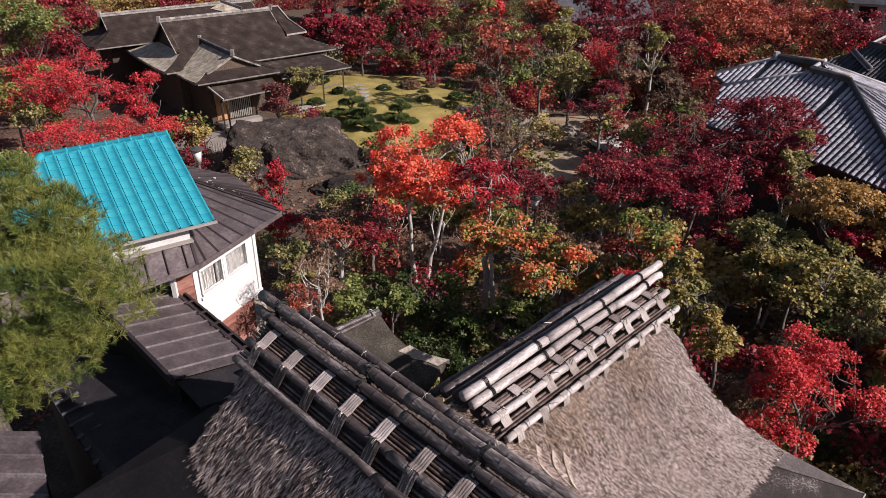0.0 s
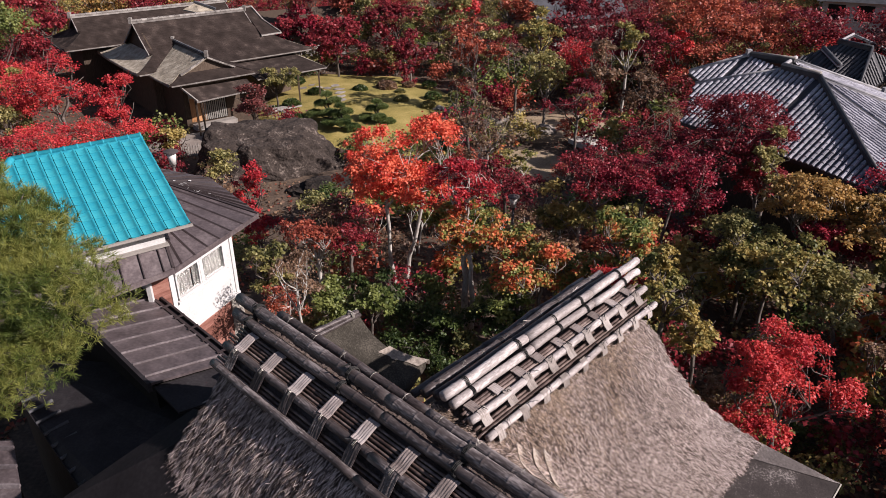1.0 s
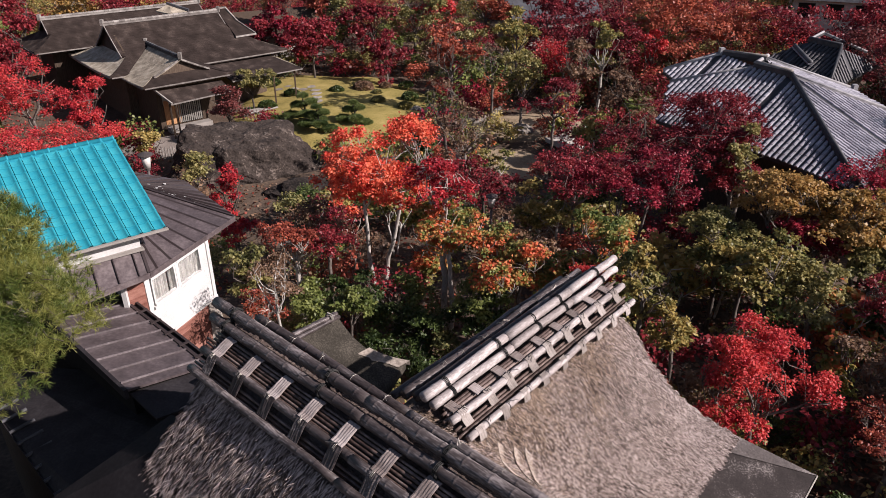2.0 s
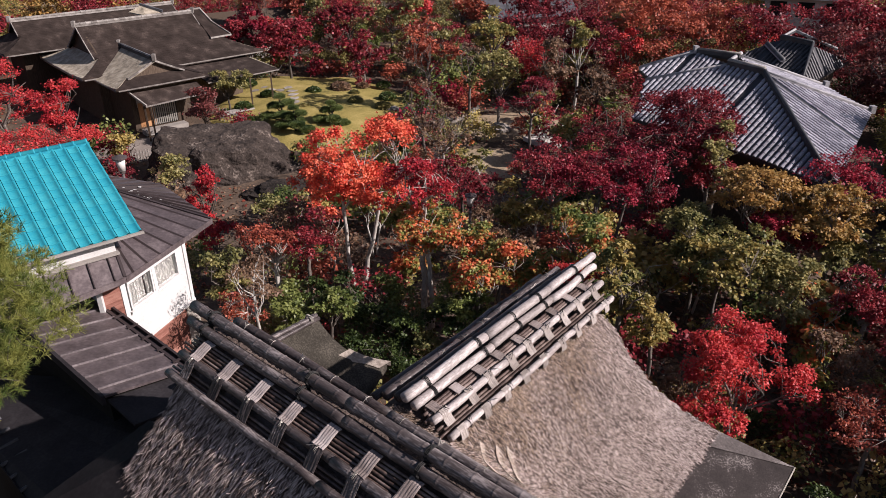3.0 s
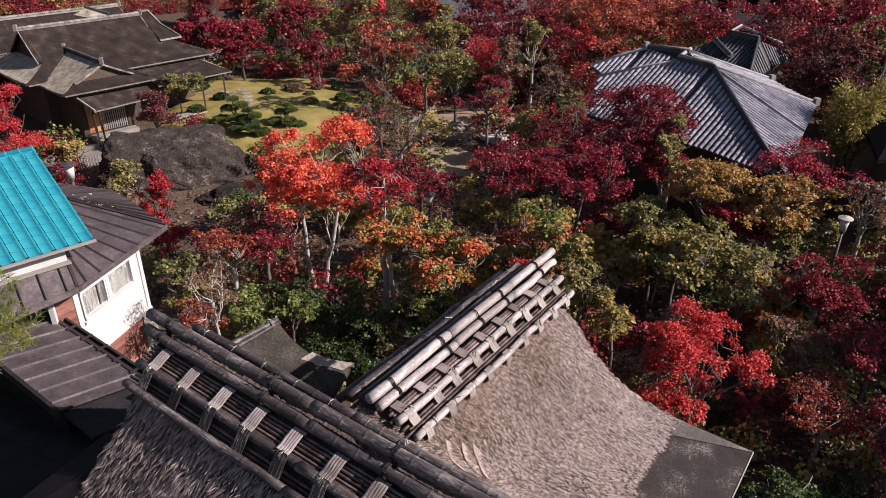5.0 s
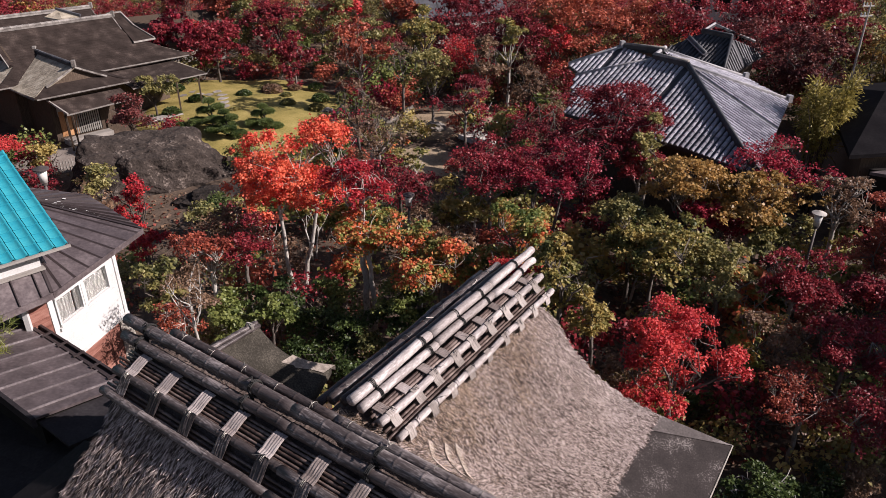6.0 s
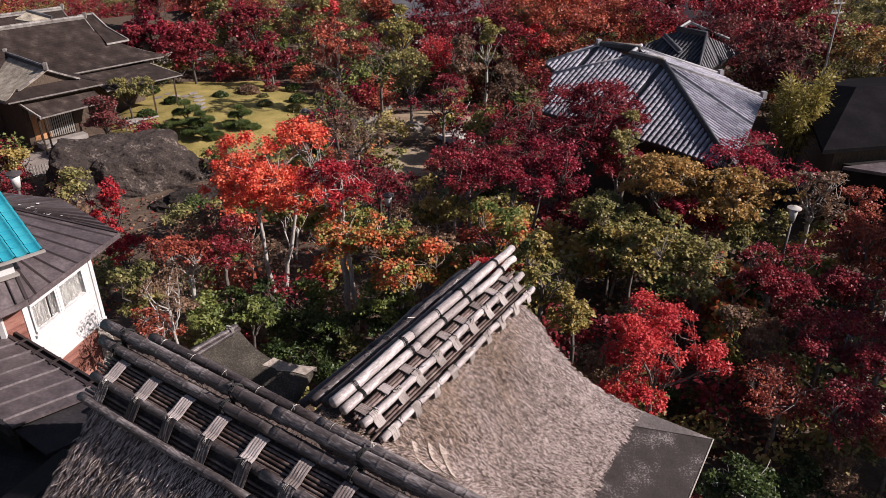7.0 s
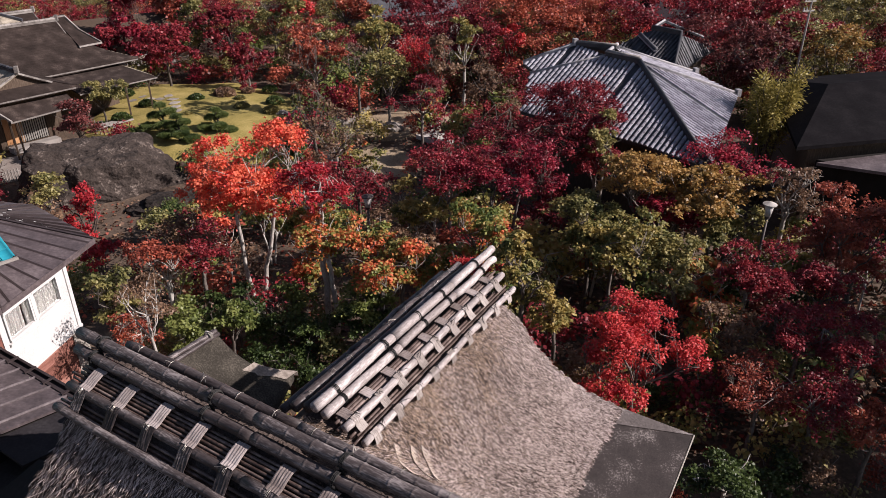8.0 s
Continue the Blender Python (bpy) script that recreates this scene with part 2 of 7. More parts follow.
# ---- mesh tools ----
class Geo:
    """Collects vertices and faces of one mesh."""

    def __init__(self):
        self.v, self.f = [], []

    def add(self, verts, faces):
        o = len(self.v)
        self.v.extend(tuple(p) for p in verts)
        self.f.extend(tuple(i + o for i in f) for f in faces)
        return self

    def box(self, lo, hi, m=None):
        x0, y0, z0 = lo
        x1, y1, z1 = hi
        v = [Vector(p) for p in ((x0, y0, z0), (x1, y0, z0), (x1, y1, z0), (x0, y1, z0), (x0, y0, z1), (x1, y0, z1), (x1, y1, z1), (x0, y1, z1))]
        if m:
            v = [m @ p for p in v]
        return self.add(v, [(3, 2, 1, 0), (4, 5, 6, 7), (0, 1, 5, 4), (1, 2, 6, 5), (2, 3, 7, 6), (3, 0, 4, 7)])

    def tube(self, pts, radii, sides=8, caps=True):
        pts = [Vector(p) for p in pts]
        verts, faces = [], []
        for i, p in enumerate(pts):
            d = (pts[min(i + 1, len(pts) - 1)] - pts[max(i - 1, 0)]).normalized()
            a = d.cross(Vector((0.31, 0.2, 0.93)) if abs(d.z) < 0.9 else Vector((1, 0.1, 0))).normalized()
            b = d.cross(a)
            for k in range(sides):
                w = 2 * math.pi * k / sides
                verts.append(p + (a * math.cos(w) + b * math.sin(w)) * radii[i])
        for i in range(len(pts) - 1):
            for k in range(sides):
                j = (k + 1) % sides
                faces.append((i * sides + k, i * sides + j, (i + 1) * sides + j, (i + 1) * sides + k))
        if caps:
            faces.append(tuple(range(sides))[::-1])
            faces.append(tuple((len(pts) - 1) * sides + k for k in range(sides)))
        return self.add(verts, faces)

    def slab(self, poly, thick):
        """A flat polygon with thickness downwards."""
        n = len(poly)
        top = [Vector(p) for p in poly]
        low = [p - Vector((0, 0, thick)) for p in top]
        return self.add(top + low, [tuple(range(n)), tuple(range(2 * n - 1, n - 1, -1))] + [(i, i + n, (i + 1) % n + n, (i + 1) % n) for i in range(n)])

    def mesh(self, name, smooth=False):
        me = bpy.data.meshes.new(name)
        me.from_pydata(self.v, [], self.f)
        if smooth:
            me.polygons.foreach_set("use_smooth", [True] * len(me.polygons))
        me.update()
        return me


def part(name, geo, mat, parent=None, label="", smooth=False):
    """Links a mesh as one object under a thing."""
    me = geo.mesh(name, smooth) if isinstance(geo, Geo) else geo
    if not me.materials:
        me.materials.append(mat)
    ob = new(name, me)
    ob.parent = parent
    return tagged(ob, label)


def thing(name, label, category, at=(0, 0, 0), turn=0.0, group="", kind=""):
    ob = new(name)
    ob.matrix_basis = pose(*at, 0, 0, turn)
    return tagged(ob, label, category, group, kind)


def array_mesh(name, verts, quads, mat):
    """A mesh from numpy arrays of vertices and four-cornered faces."""
    me = bpy.data.meshes.new(name)
    me.vertices.add(len(verts))
    me.vertices.foreach_set("co", np.ascontiguousarray(verts, np.float32).ravel())
    me.loops.add(quads.size)
    me.loops.foreach_set("vertex_index", np.ascontiguousarray(quads, np.int32).ravel())
    me.polygons.add(len(quads))
    me.polygons.foreach_set("loop_start", np.arange(0, quads.size, 4, dtype=np.int32))
    me.polygons.foreach_set("loop_total", np.full(len(quads), 4, np.int32))
    me.update(calc_edges=True)
    me.materials.append(mat)
    return me


def unit(a):
    return a / np.maximum(np.linalg.norm(a, axis=-1, keepdims=True), 1e-9)


def leaf_quads(centres, ahead, size, slim, rng):
    """A bent rhombus for each leaf: centres and the way it points, with its length and slimness."""
    n = len(centres)
    side = unit(np.cross(ahead, rng.normal(size=(n, 3)) * 0.75 + (0, 0, 1)))
    up = np.cross(side, ahead)
    ln = size * rng.uniform(0.65, 1.3, (n, 1))
    w = ln * slim
    tail, tip = centres - ahead * ln * 0.5, centres + ahead * ln * 0.5 - up * ln * 0.12
    v = np.stack([tail, centres + side * w + up * w * 0.3, tip, centres - side * w + up * w * 0.3], 1).reshape(-1, 3)
    return v, np.arange(4 * n).reshape(-1, 4)


# ---- ground ----
def ground_height(x, y):
    return 0.25 * noise.noise(Vector((x * 0.06, y * 0.06, 3.1))) + 0.06 * noise.noise(Vector((x * 0.4, y * 0.4, 7.7)))


def build_ground():
    g = Geo()
    xs = [-1500, -400, -150] + [-90 + 2 * i for i in range(91)] + [150, 400, 1500]
    ys = [-1500, -300, -60] + [-20 + 2 * i for i in range(81)] + [200, 500, 1500]
    for y in ys:
        for x in xs:
            near = -95 < x < 95 and -25 < y < 145
            g.v.append((x, y, ground_height(x, y) if near else 0.0))
    w = len(xs)
    for j in range(len(ys) - 1):
        for i in range(w - 1):
            g.f.append((j * w + i, j * w + i + 1, (j + 1) * w + i + 1, (j + 1) * w + i))
    ob = part("ground", g, M["soil"], smooth=True)
    tagged(ob, "dark leaf-strewn soil of the garden", "ground", kind="structure")


build_ground()


def patch(name, cx, cy, rx, ry, turn, lift, mat, label, category, seed=0, hump=0.0):
    """An irregular flat area lying on the ground."""
    g = Geo()
    rings, seg = 14, 56
    g.v.append((cx, cy, ground_height(cx, cy) + lift + hump))
    for i in range(1, rings + 1):
        for k in range(seg):
            a = 2 * math.pi * k / seg
            f = i / rings * (1 + 0.22 * noise.noise(Vector((math.cos(a) * 1.3, math.sin(a) * 1.3, seed))) + 0.05 * noise.noise(Vector((math.cos(a) * 6, math.sin(a) * 6, seed))))
            px, py = rx * f * math.cos(a), ry * f * math.sin(a)
            x, y = cx + px * math.cos(turn) - py * math.sin(turn), cy + px * math.sin(turn) + py * math.cos(turn)
            g.v.append((x, y, ground_height(x, y) + (lift + hump * (1 - (i / rings) ** 2) if i < rings else -0.05)))
    for k in range(seg):
        g.f.append((0, 1 + k, 1 + (k + 1) % seg))
    for i in range(rings - 1):
        for k in range(seg):
            a, b = 1 + i * seg + k, 1 + i * seg + (k + 1) % seg
            g.f.append((a, a + seg, b + seg, b))
    return tagged(part(name, g, mat, smooth=True), label, category, kind="structure")


patch("lawn", -3.4, 45.3, 9.5, 6.4, 1.9, 0.10, M["lawn"], "sunlit mossy lawn turning yellow in autumn", "lawn", 2, 0.45)
patch("gravel_yard", -11.5, 38.6, 4.2, 2.0, 0.4, 0.06, M["gravel"], "pale stony forecourt before the old house", "yard", 5)
patch("sand_path", 5.9, 34.6, 1.6, 2.6, 0.5, 0.05, M["sand"], "pale sandy clearing among the trees", "path", 11)
patch("gravel_path", 8.0, 40.5, 4.2, 2.6, 0.2, 0.07, M["sand"], "pale gravel clearing beside the pond garden", "path", 8)


# ---- trees ----
LEAF_SCALE = dict(mixed=1.35, yellow=1.35, bright_green=1.3, green=1.15, olive=1.25, gold=1.25)      # broad leaves against the maples' small ones


def branch(g, a, b, r0, r1, rng, bend=0.12, steps=5, sides=6):
    a, b = np.array(a, float), np.array(b, float)
    ln = np.linalg.norm(b - a)
    off = rng.normal(size=3) * bend * ln
    pts = [a + (b - a) * k / steps + off * math.sin(math.pi * k / steps) * 0.6 + (rng.normal(size=3) * min(0.02, bend * 0.3) * ln if 0 < k < steps else 0) for k in range(steps + 1)]
    g.tube(pts, [r0 + (r1 - r0) * k / steps for k in range(steps + 1)], sides)
    return pts


def tree(name, label, x, y, top, r, leaf, seed=0, deep=0.62, fork=0.4, leaves=5000, size=0.12, clumps=70, trunks=1, bark="bark", lean=(0, 0), thick=None,
         bare=0.0, slim=0.38, flat=0.62, category="tree", group=""):
    """A tree: tapered trunks with limbs and twigs that carry clumps of single leaves. top: height; r: crown radius; deep: crown depth over its width."""
    rng = np.random.default_rng(seed + 11)
    root = thing(name, label, category, (x, y, ground_height(x, y) - 0.05), group=group)
    ch = min(r * deep, top * 0.46)
    cz = top - ch
    thick = thick or 0.014 * top + 0.025
    wood = Geo()
    limbs = []
    for t in range(trunks):
        ang = 2 * math.pi * t / trunks + seed
        foot = np.array([0.07 * math.cos(ang), 0.07 * math.sin(ang), 0]) * (trunks > 1)
        head = np.array([lean[0] + (trunks > 1) * r * 0.25 * math.cos(ang), lean[1] + (trunks > 1) * r * 0.25 * math.sin(ang), max(top * fork, cz - ch * 0.7)])
        trunk = branch(wood, foot, head, thick / math.sqrt(trunks), thick * 0.62 / math.sqrt(trunks), rng, 0.022, 7, 5 if group else 8)
        for k in range(max(3, 7 // trunks)):
            a = 2 * math.pi * (k + rng.uniform(-0.3, 0.3)) / max(3, 7 // trunks) + ang
            d = rng.uniform(0.35, 0.8)
            end = np.array([lean[0] + r * d * math.cos(a), lean[1] + r * d * math.sin(a), cz + ch * rng.uniform(-0.35, 0.45)])
            start = trunk[-1] if rng.random() < 0.6 else trunk[-2]
            limbs.append(branch(wood, start, end, thick * 0.4 / math.sqrt(trunks), thick * 0.1, rng, 0.12, 4 if group else 6, 4 if group else 6))
    centres = []
    boughs = []
    nb = 7 + int(rng.integers(0, 4)) + int(r > 1.6) * 4
    for k in range(nb):
        v = rng.normal(size=3)
        v /= np.linalg.norm(v)
        v[2] = v[2] * 0.9 + 0.1 if deep < 0.9 else v[2] * 1.1 - 0.15
        q = 0.0 if k == 0 else rng.uniform(0.45, 0.82)
        boughs.append((np.array([lean[0], lean[1], cz]) + v * q * (r, r, ch), r * rng.uniform(0.30, 0.46)))
    for k in range(clumps):
        c0, br = boughs[k % nb]
        v = rng.normal(size=3)
        v /= np.linalg.norm(v)
        v[2] = abs(v[2]) * 0.9 - 0.25
        c = c0 + v * rng.uniform(0.6, 1.0) * br * (1, 1, 0.62 if flat < 0.8 and deep < 0.9 else 0.95)
        centres.append(c)
        if rng.random() < (0.18 if group else 0.5):
            near = sorted((limb_pt for lb in limbs for limb_pt in lb[2:]), key=lambda p: np.sum((p - c) ** 2))[int(rng.integers(5))]
            branch(wood, near, c, thick * 0.08 + 0.006, 0.004, rng, 0.1, 2, 3)
    part("trunk", wood, M[bark], root, "grey mottled bark" if bark == "pale_bark" else "", smooth=True)
    keep = [c for c in centres if rng.random() >= bare]
    per = max(6, int(leaves / max(1, clumps)))
    cr = r * 1.5 / math.sqrt(max(6, clumps))
    cs = np.repeat(np.array(keep), per, 0)
    off = rng.normal(size=(len(cs), 3)) * cr * (0.48, 0.48, 0.5 * flat)
    pos = cs + off
    ahead = unit(off * (1, 1, 0.3) + rng.normal(size=pos.shape) * (0.5, 0.5, 0.3) * cr + (0, 0, -0.25 * cr))
    v, q = leaf_quads(pos, ahead, size * (LEAF_SCALE.get(leaf, 1.0) if y < 24.5 else 1.0), slim, rng)
    crown = new("crown", array_mesh("crown", v, q, LEAF[leaf]))
    crown.parent = root
    return root


# ---- the thatched roof in the foreground ----
RIDGE = 7.52                                        # height of the top bamboo
A1, U1, N1 = Vector((-2.78, 9.54, 0)), Vector((0.69, -0.724, 0)), Vector((-0.724, -0.69, 0))   # long ridge: start, along, out to its dark side
A2, U2, N2 = Vector((0.28, 7.14, 0)), Vector((0.70, 0.714, 0)), Vector((0.714, -0.70, 0))      # cross ridge: start, along, out to its sunny side
PROFILE1 = [(0, 7.28), (0.3, 7.18), (0.55, 7.02), (0.8, 6.84), (1.2, 6.42), (1.6, 5.95), (2.1, 5.4), (2.9, 4.9)]
PROFILE1R = [(0, 7.28), (0.28, 7.2), (0.55, 7.02), (0.95, 6.45), (2.3, 4.0)]
PROFILE2L = [(0, 7.28), (0.3, 7.18), (0.48, 6.98), (0.8, 6.45), (2.2, 4.5), (3.4, 3.4)]
PROFILE2 = [(0, 7.28), (0.3, 7.2), (0.66, 7.03), (0.97, 6.74), (1.35, 6.34), (1.95, 5.86), (2.65, 5.5), (3.4, 5.2)]


def along_profile(profile, o):
    o = abs(o)
    for (a, za), (b, zb) in zip(profile, profile[1:]):
        if o <= b:
            return za + (zb - za) * (o - a) / (b - a)
    return profile[-1][1] - (o - profile[-1][0]) * 0.5


def local(p, a, u, n):
    d = Vector((p[0] - a.x, p[1] - a.y, 0))
    return d.dot(u), d.dot(n)


def thatch_height(x, y):
    s1, o1 = local((x, y), A1, U1, N1)
    s2, o2 = local((x, y), A2, U2, N2)
    z1 = along_profile(PROFILE1, o1)
    if o1 < 0:
        f = min(1, max(0, (o2 + 0.75) / 0.6))
        z1 = z1 * f + along_profile(PROFILE1R, o1) * (1 - f)
    z2 = along_profile(PROFILE2 if o2 > 0 else PROFILE2L, o2) if s2 > -1.2 else -9
    if s2 < 0:
        z2 -= (s2 / 0.8) ** 2 * 0.22
    k = 0.28
    h = max(k - abs(z1 - z2), 0) / k
    return max(z1, z2) + h * h * k * 0.25


def in_thatch(x, y):
    s1, o1 = local((x, y), A1, U1, N1)
    s2, o2 = local((x, y), A2, U2, N2)
    wob = 0.05 * noise.noise(Vector((x * 3, y * 3, 1))) + 0.03 * noise.noise(Vector((x * 9, y * 9, 2)))
    verge1 = 0.28 + 0.42 * min(max(0.0, o1), 0.95) - 0.26 * max(0.0, o1 - 0.95) + wob
    verge2 = 4.12 - 0.2 * math.sin(min(abs(o2), 2.6) / 2.6 * math.pi) + 0.1 * max(0, abs(o2) - 1.5) + wob
    one = s1 > verge1 and -2.3 < o1 < 2.8 + wob
    two = -0.3 < s2 < verge2 and abs(o2) < 2.68 + wob and s1 > 0
    return (one and s1 < 11) or two


def build_thatch():
    root = thing("thatched_roof", "old grey-brown thatched roof with two crossing ridges", "roof")
    g = Geo()
    step = 0.055
    cells, index = {}, {}
    x0, y0 = -5.0, -3.5

    def vid(i, j):
        if (i, j) not in index:
            x, y = x0 + i * step, y0 + j * step
            z = thatch_height(x, y) + 0.035 * noise.noise(Vector((x * 2.2, y * 2.2, 5))) + 0.024 * noise.noise(Vector((x * 8, y * 8, 4))) + 0.03 * noise.noise(Vector((x * 13, y * 13, 8)))
            index[(i, j)] = len(g.v)
            g.v.append((x, y, z))
        return index[(i, j)]

    for i in range(int(13.5 / step)):
        for j in range(int(15.5 / step)):
            if in_thatch(x0 + (i + 0.5) * step, y0 + (j + 0.5) * step):
                cells[(i, j)] = 1
                g.f.append((vid(i, j), vid(i + 1, j), vid(i + 1, j + 1), vid(i, j + 1)))
    low = {}

    def lid(v):
        if v not in low:
            low[v] = len(g.v)
            p = g.v[v]
            g.v.append((p[0], p[1], p[2] - 0.38))
        return low[v]

    for (i, j) in cells:
        for di, dj, a, b in ((-1, 0, (i, j + 1), (i, j)), (1, 0, (i + 1, j), (i + 1, j + 1)), (0, -1, (i, j), (i + 1, j)), (0, 1, (i + 1, j + 1), (i, j + 1))):
            if (i + di, j + dj) not in cells:
                p, q = vid(*a), vid(*b)
                g.f.append((q, p, lid(p), lid(q)))
    part("thatch", g, M["thatch"], root, smooth=False)
    # single straws lying down the slope, some lifted
    rng = np.random.default_rng(5)
    keys = np.array(list(cells))
    pick = keys[rng.integers(len(keys), size=620000)]
    uv = rng.random((len(pick), 2))
    xy = np.array([x0, y0]) + (pick + uv) * step

    def frame_of(a, u, n):
        d = xy - (a.x, a.y)
        return d @ (u.x, u.y), d @ (n.x, n.y)

    (s1, o1), (s2, o2) = frame_of(A1, U1, N1), frame_of(A2, U2, N2)
    ok = (xy[:, 0] < 6.2) & (xy[:, 1] > 2.5) & ~((s1 > 0.3) & (o1 > -0.34) & (o1 < 0.78)) & ~((s2 > 0) & (o2 > -0.9) & (o2 < 0.6))
    ok &= ~((o1 > 0.7) & (o2 < 0.3)) | (rng.random(len(pick)) < 0.42)         # the long slope is thinner
    pick, uv, xy, o1, o2, s2 = pick[ok], uv[ok], xy[ok], o1[ok], o2[ok], s2[ok]
    z = np.array([[g.v[index[(i + a, j + b)]][2] for a, b in ((0, 0), (1, 0), (0, 1), (1, 1))] for i, j in pick.tolist()])
    fu, fv = uv[:, 0], uv[:, 1]
    top = (z[:, 0] * (1 - fu) + z[:, 1] * fu) * (1 - fv) + (z[:, 2] * (1 - fu) + z[:, 3] * fu) * fv
    eps = 0.06
    soft = np.array([[thatch_height(x0 + (i + 0.5) * step + a * eps, y0 + (j + 0.5) * step + b * eps) for a, b in ((1, 0), (-1, 0), (0, 1), (0, -1))] for i, j in cells])
    slope = dict(zip(cells, np.stack([soft[:, 0] - soft[:, 1], soft[:, 2] - soft[:, 3]], 1) / (2 * eps)))
    grad = np.array([slope[k] for k in map(tuple, pick.tolist())])
    run = np.linalg.norm(grad, axis=1, keepdims=True)
    dirs = unit(np.concatenate([-grad / np.maximum(run, 0.05), -run], 1))
    n = len(xy)
    dark = (o1 > 0.7)[:, None] & (o2 < 0.3)[:, None]                     # the long, ragged slope
    # straws of one tuft lean the same way
    tuft = np.array([[noise.noise(Vector((x * 13, y * 13, 2.0))), noise.noise(Vector((x * 13, y * 13, 9.0)))] for x, y in xy.tolist()])
    lift = np.abs(rng.normal(size=(n, 1))) * np.where(dark, 0.24, 0.22)
    dirs = unit(dirs + np.concatenate([tuft * 0.35 + rng.normal(size=(n, 2)) * 0.2, lift], 1))
    pts = np.concatenate([xy, top[:, None] + 0.006 + rng.random((n, 1)) * 0.016], 1)
    ln = rng.uniform(0.02, 0.06, (n, 1)) * np.where(dark, 2.5, 1.0)
    side = unit(np.cross(dirs, (0, 0, 1.0))) * rng.uniform(0.002, 0.0058, (n, 1)) * np.where(dark, 1.6, 1.0)
    up = np.array([0, 0, 0.005])
    v = np.stack([pts - side, pts + side, pts + dirs * ln + side * 0.4 + up, pts + dirs * ln - side * 0.4 + up], 1).reshape(-1, 3)
    # straw bleached along the verge and down from it, browner near the ridges and the valley
    wob = np.array([noise.noise(Vector((x * 0.9, y * 0.9, 21.0))) + 0.5 * noise.noise(Vector((x * 3.1, y * 3.1, 4.0))) for x, y in xy.tolist()])
    bleach = s2 - 3.25 + 0.55 * np.abs(o2 - 1.5) * (o2 > 1.5) + 0.7 * wob + rng.normal(size=n) * 0.3
    brown = 0.95 - np.minimum(o2 - 0.3, np.abs(o1) * 0.7) + 0.8 * wob + rng.normal(size=n) * 0.3
    kind_ = np.where(dark[:, 0], 0, np.where(bleach > 0.35, 1, np.where(brown > 0.45, 2, 0)))
    quads = v.reshape(-1, 4, 3)
    for k, (mat, lab) in enumerate((("straw", "loose grey straws"), ("bleached_straw", "bleached straws along the verge"), ("brown_straw", "brown straws near the ridge"))):
        mine = quads[kind_ == k].reshape(-1, 3)
        straws = new("straw", array_mesh("straw", mine, np.arange(len(mine)).reshape(-1, 4), M[mat]))
        straws.parent = root
        tagged(straws, lab, kind="stuff")
    return root


build_thatch()


def culm(g, a, b, r, rng, sides=10, gap=0.33, sag=0.012, taper=0.94):
    """One bamboo pole with raised nodes."""
    a, b = Vector(a), Vector(b)
    ln = (b - a).length
    pts, rad = [a], [r]
    s = gap * rng.uniform(0.3, 0.9)
    side = Vector((rng.normal(), rng.normal(), rng.normal() * 0.5)) * sag
    while s < ln - 0.05:
        f = s / ln
        o = side * math.sin(f * 3.14 * 1.5)
        rr = r * (1 + (taper - 1) * f)
        for ds, k in ((-0.034, 1.0), (-0.018, 1.005), (-0.006, 1.075), (0.006, 1.075), (0.018, 1.005), (0.034, 1.0)):
            pts.append(a + (b - a) * ((s + ds) / ln) + o)
            rad.append(rr * k)
        s += gap * rng.uniform(0.85, 1.15)
    pts.append(b)
    rad.append(r * taper)
    g.tube(pts, rad, sides)
    return g


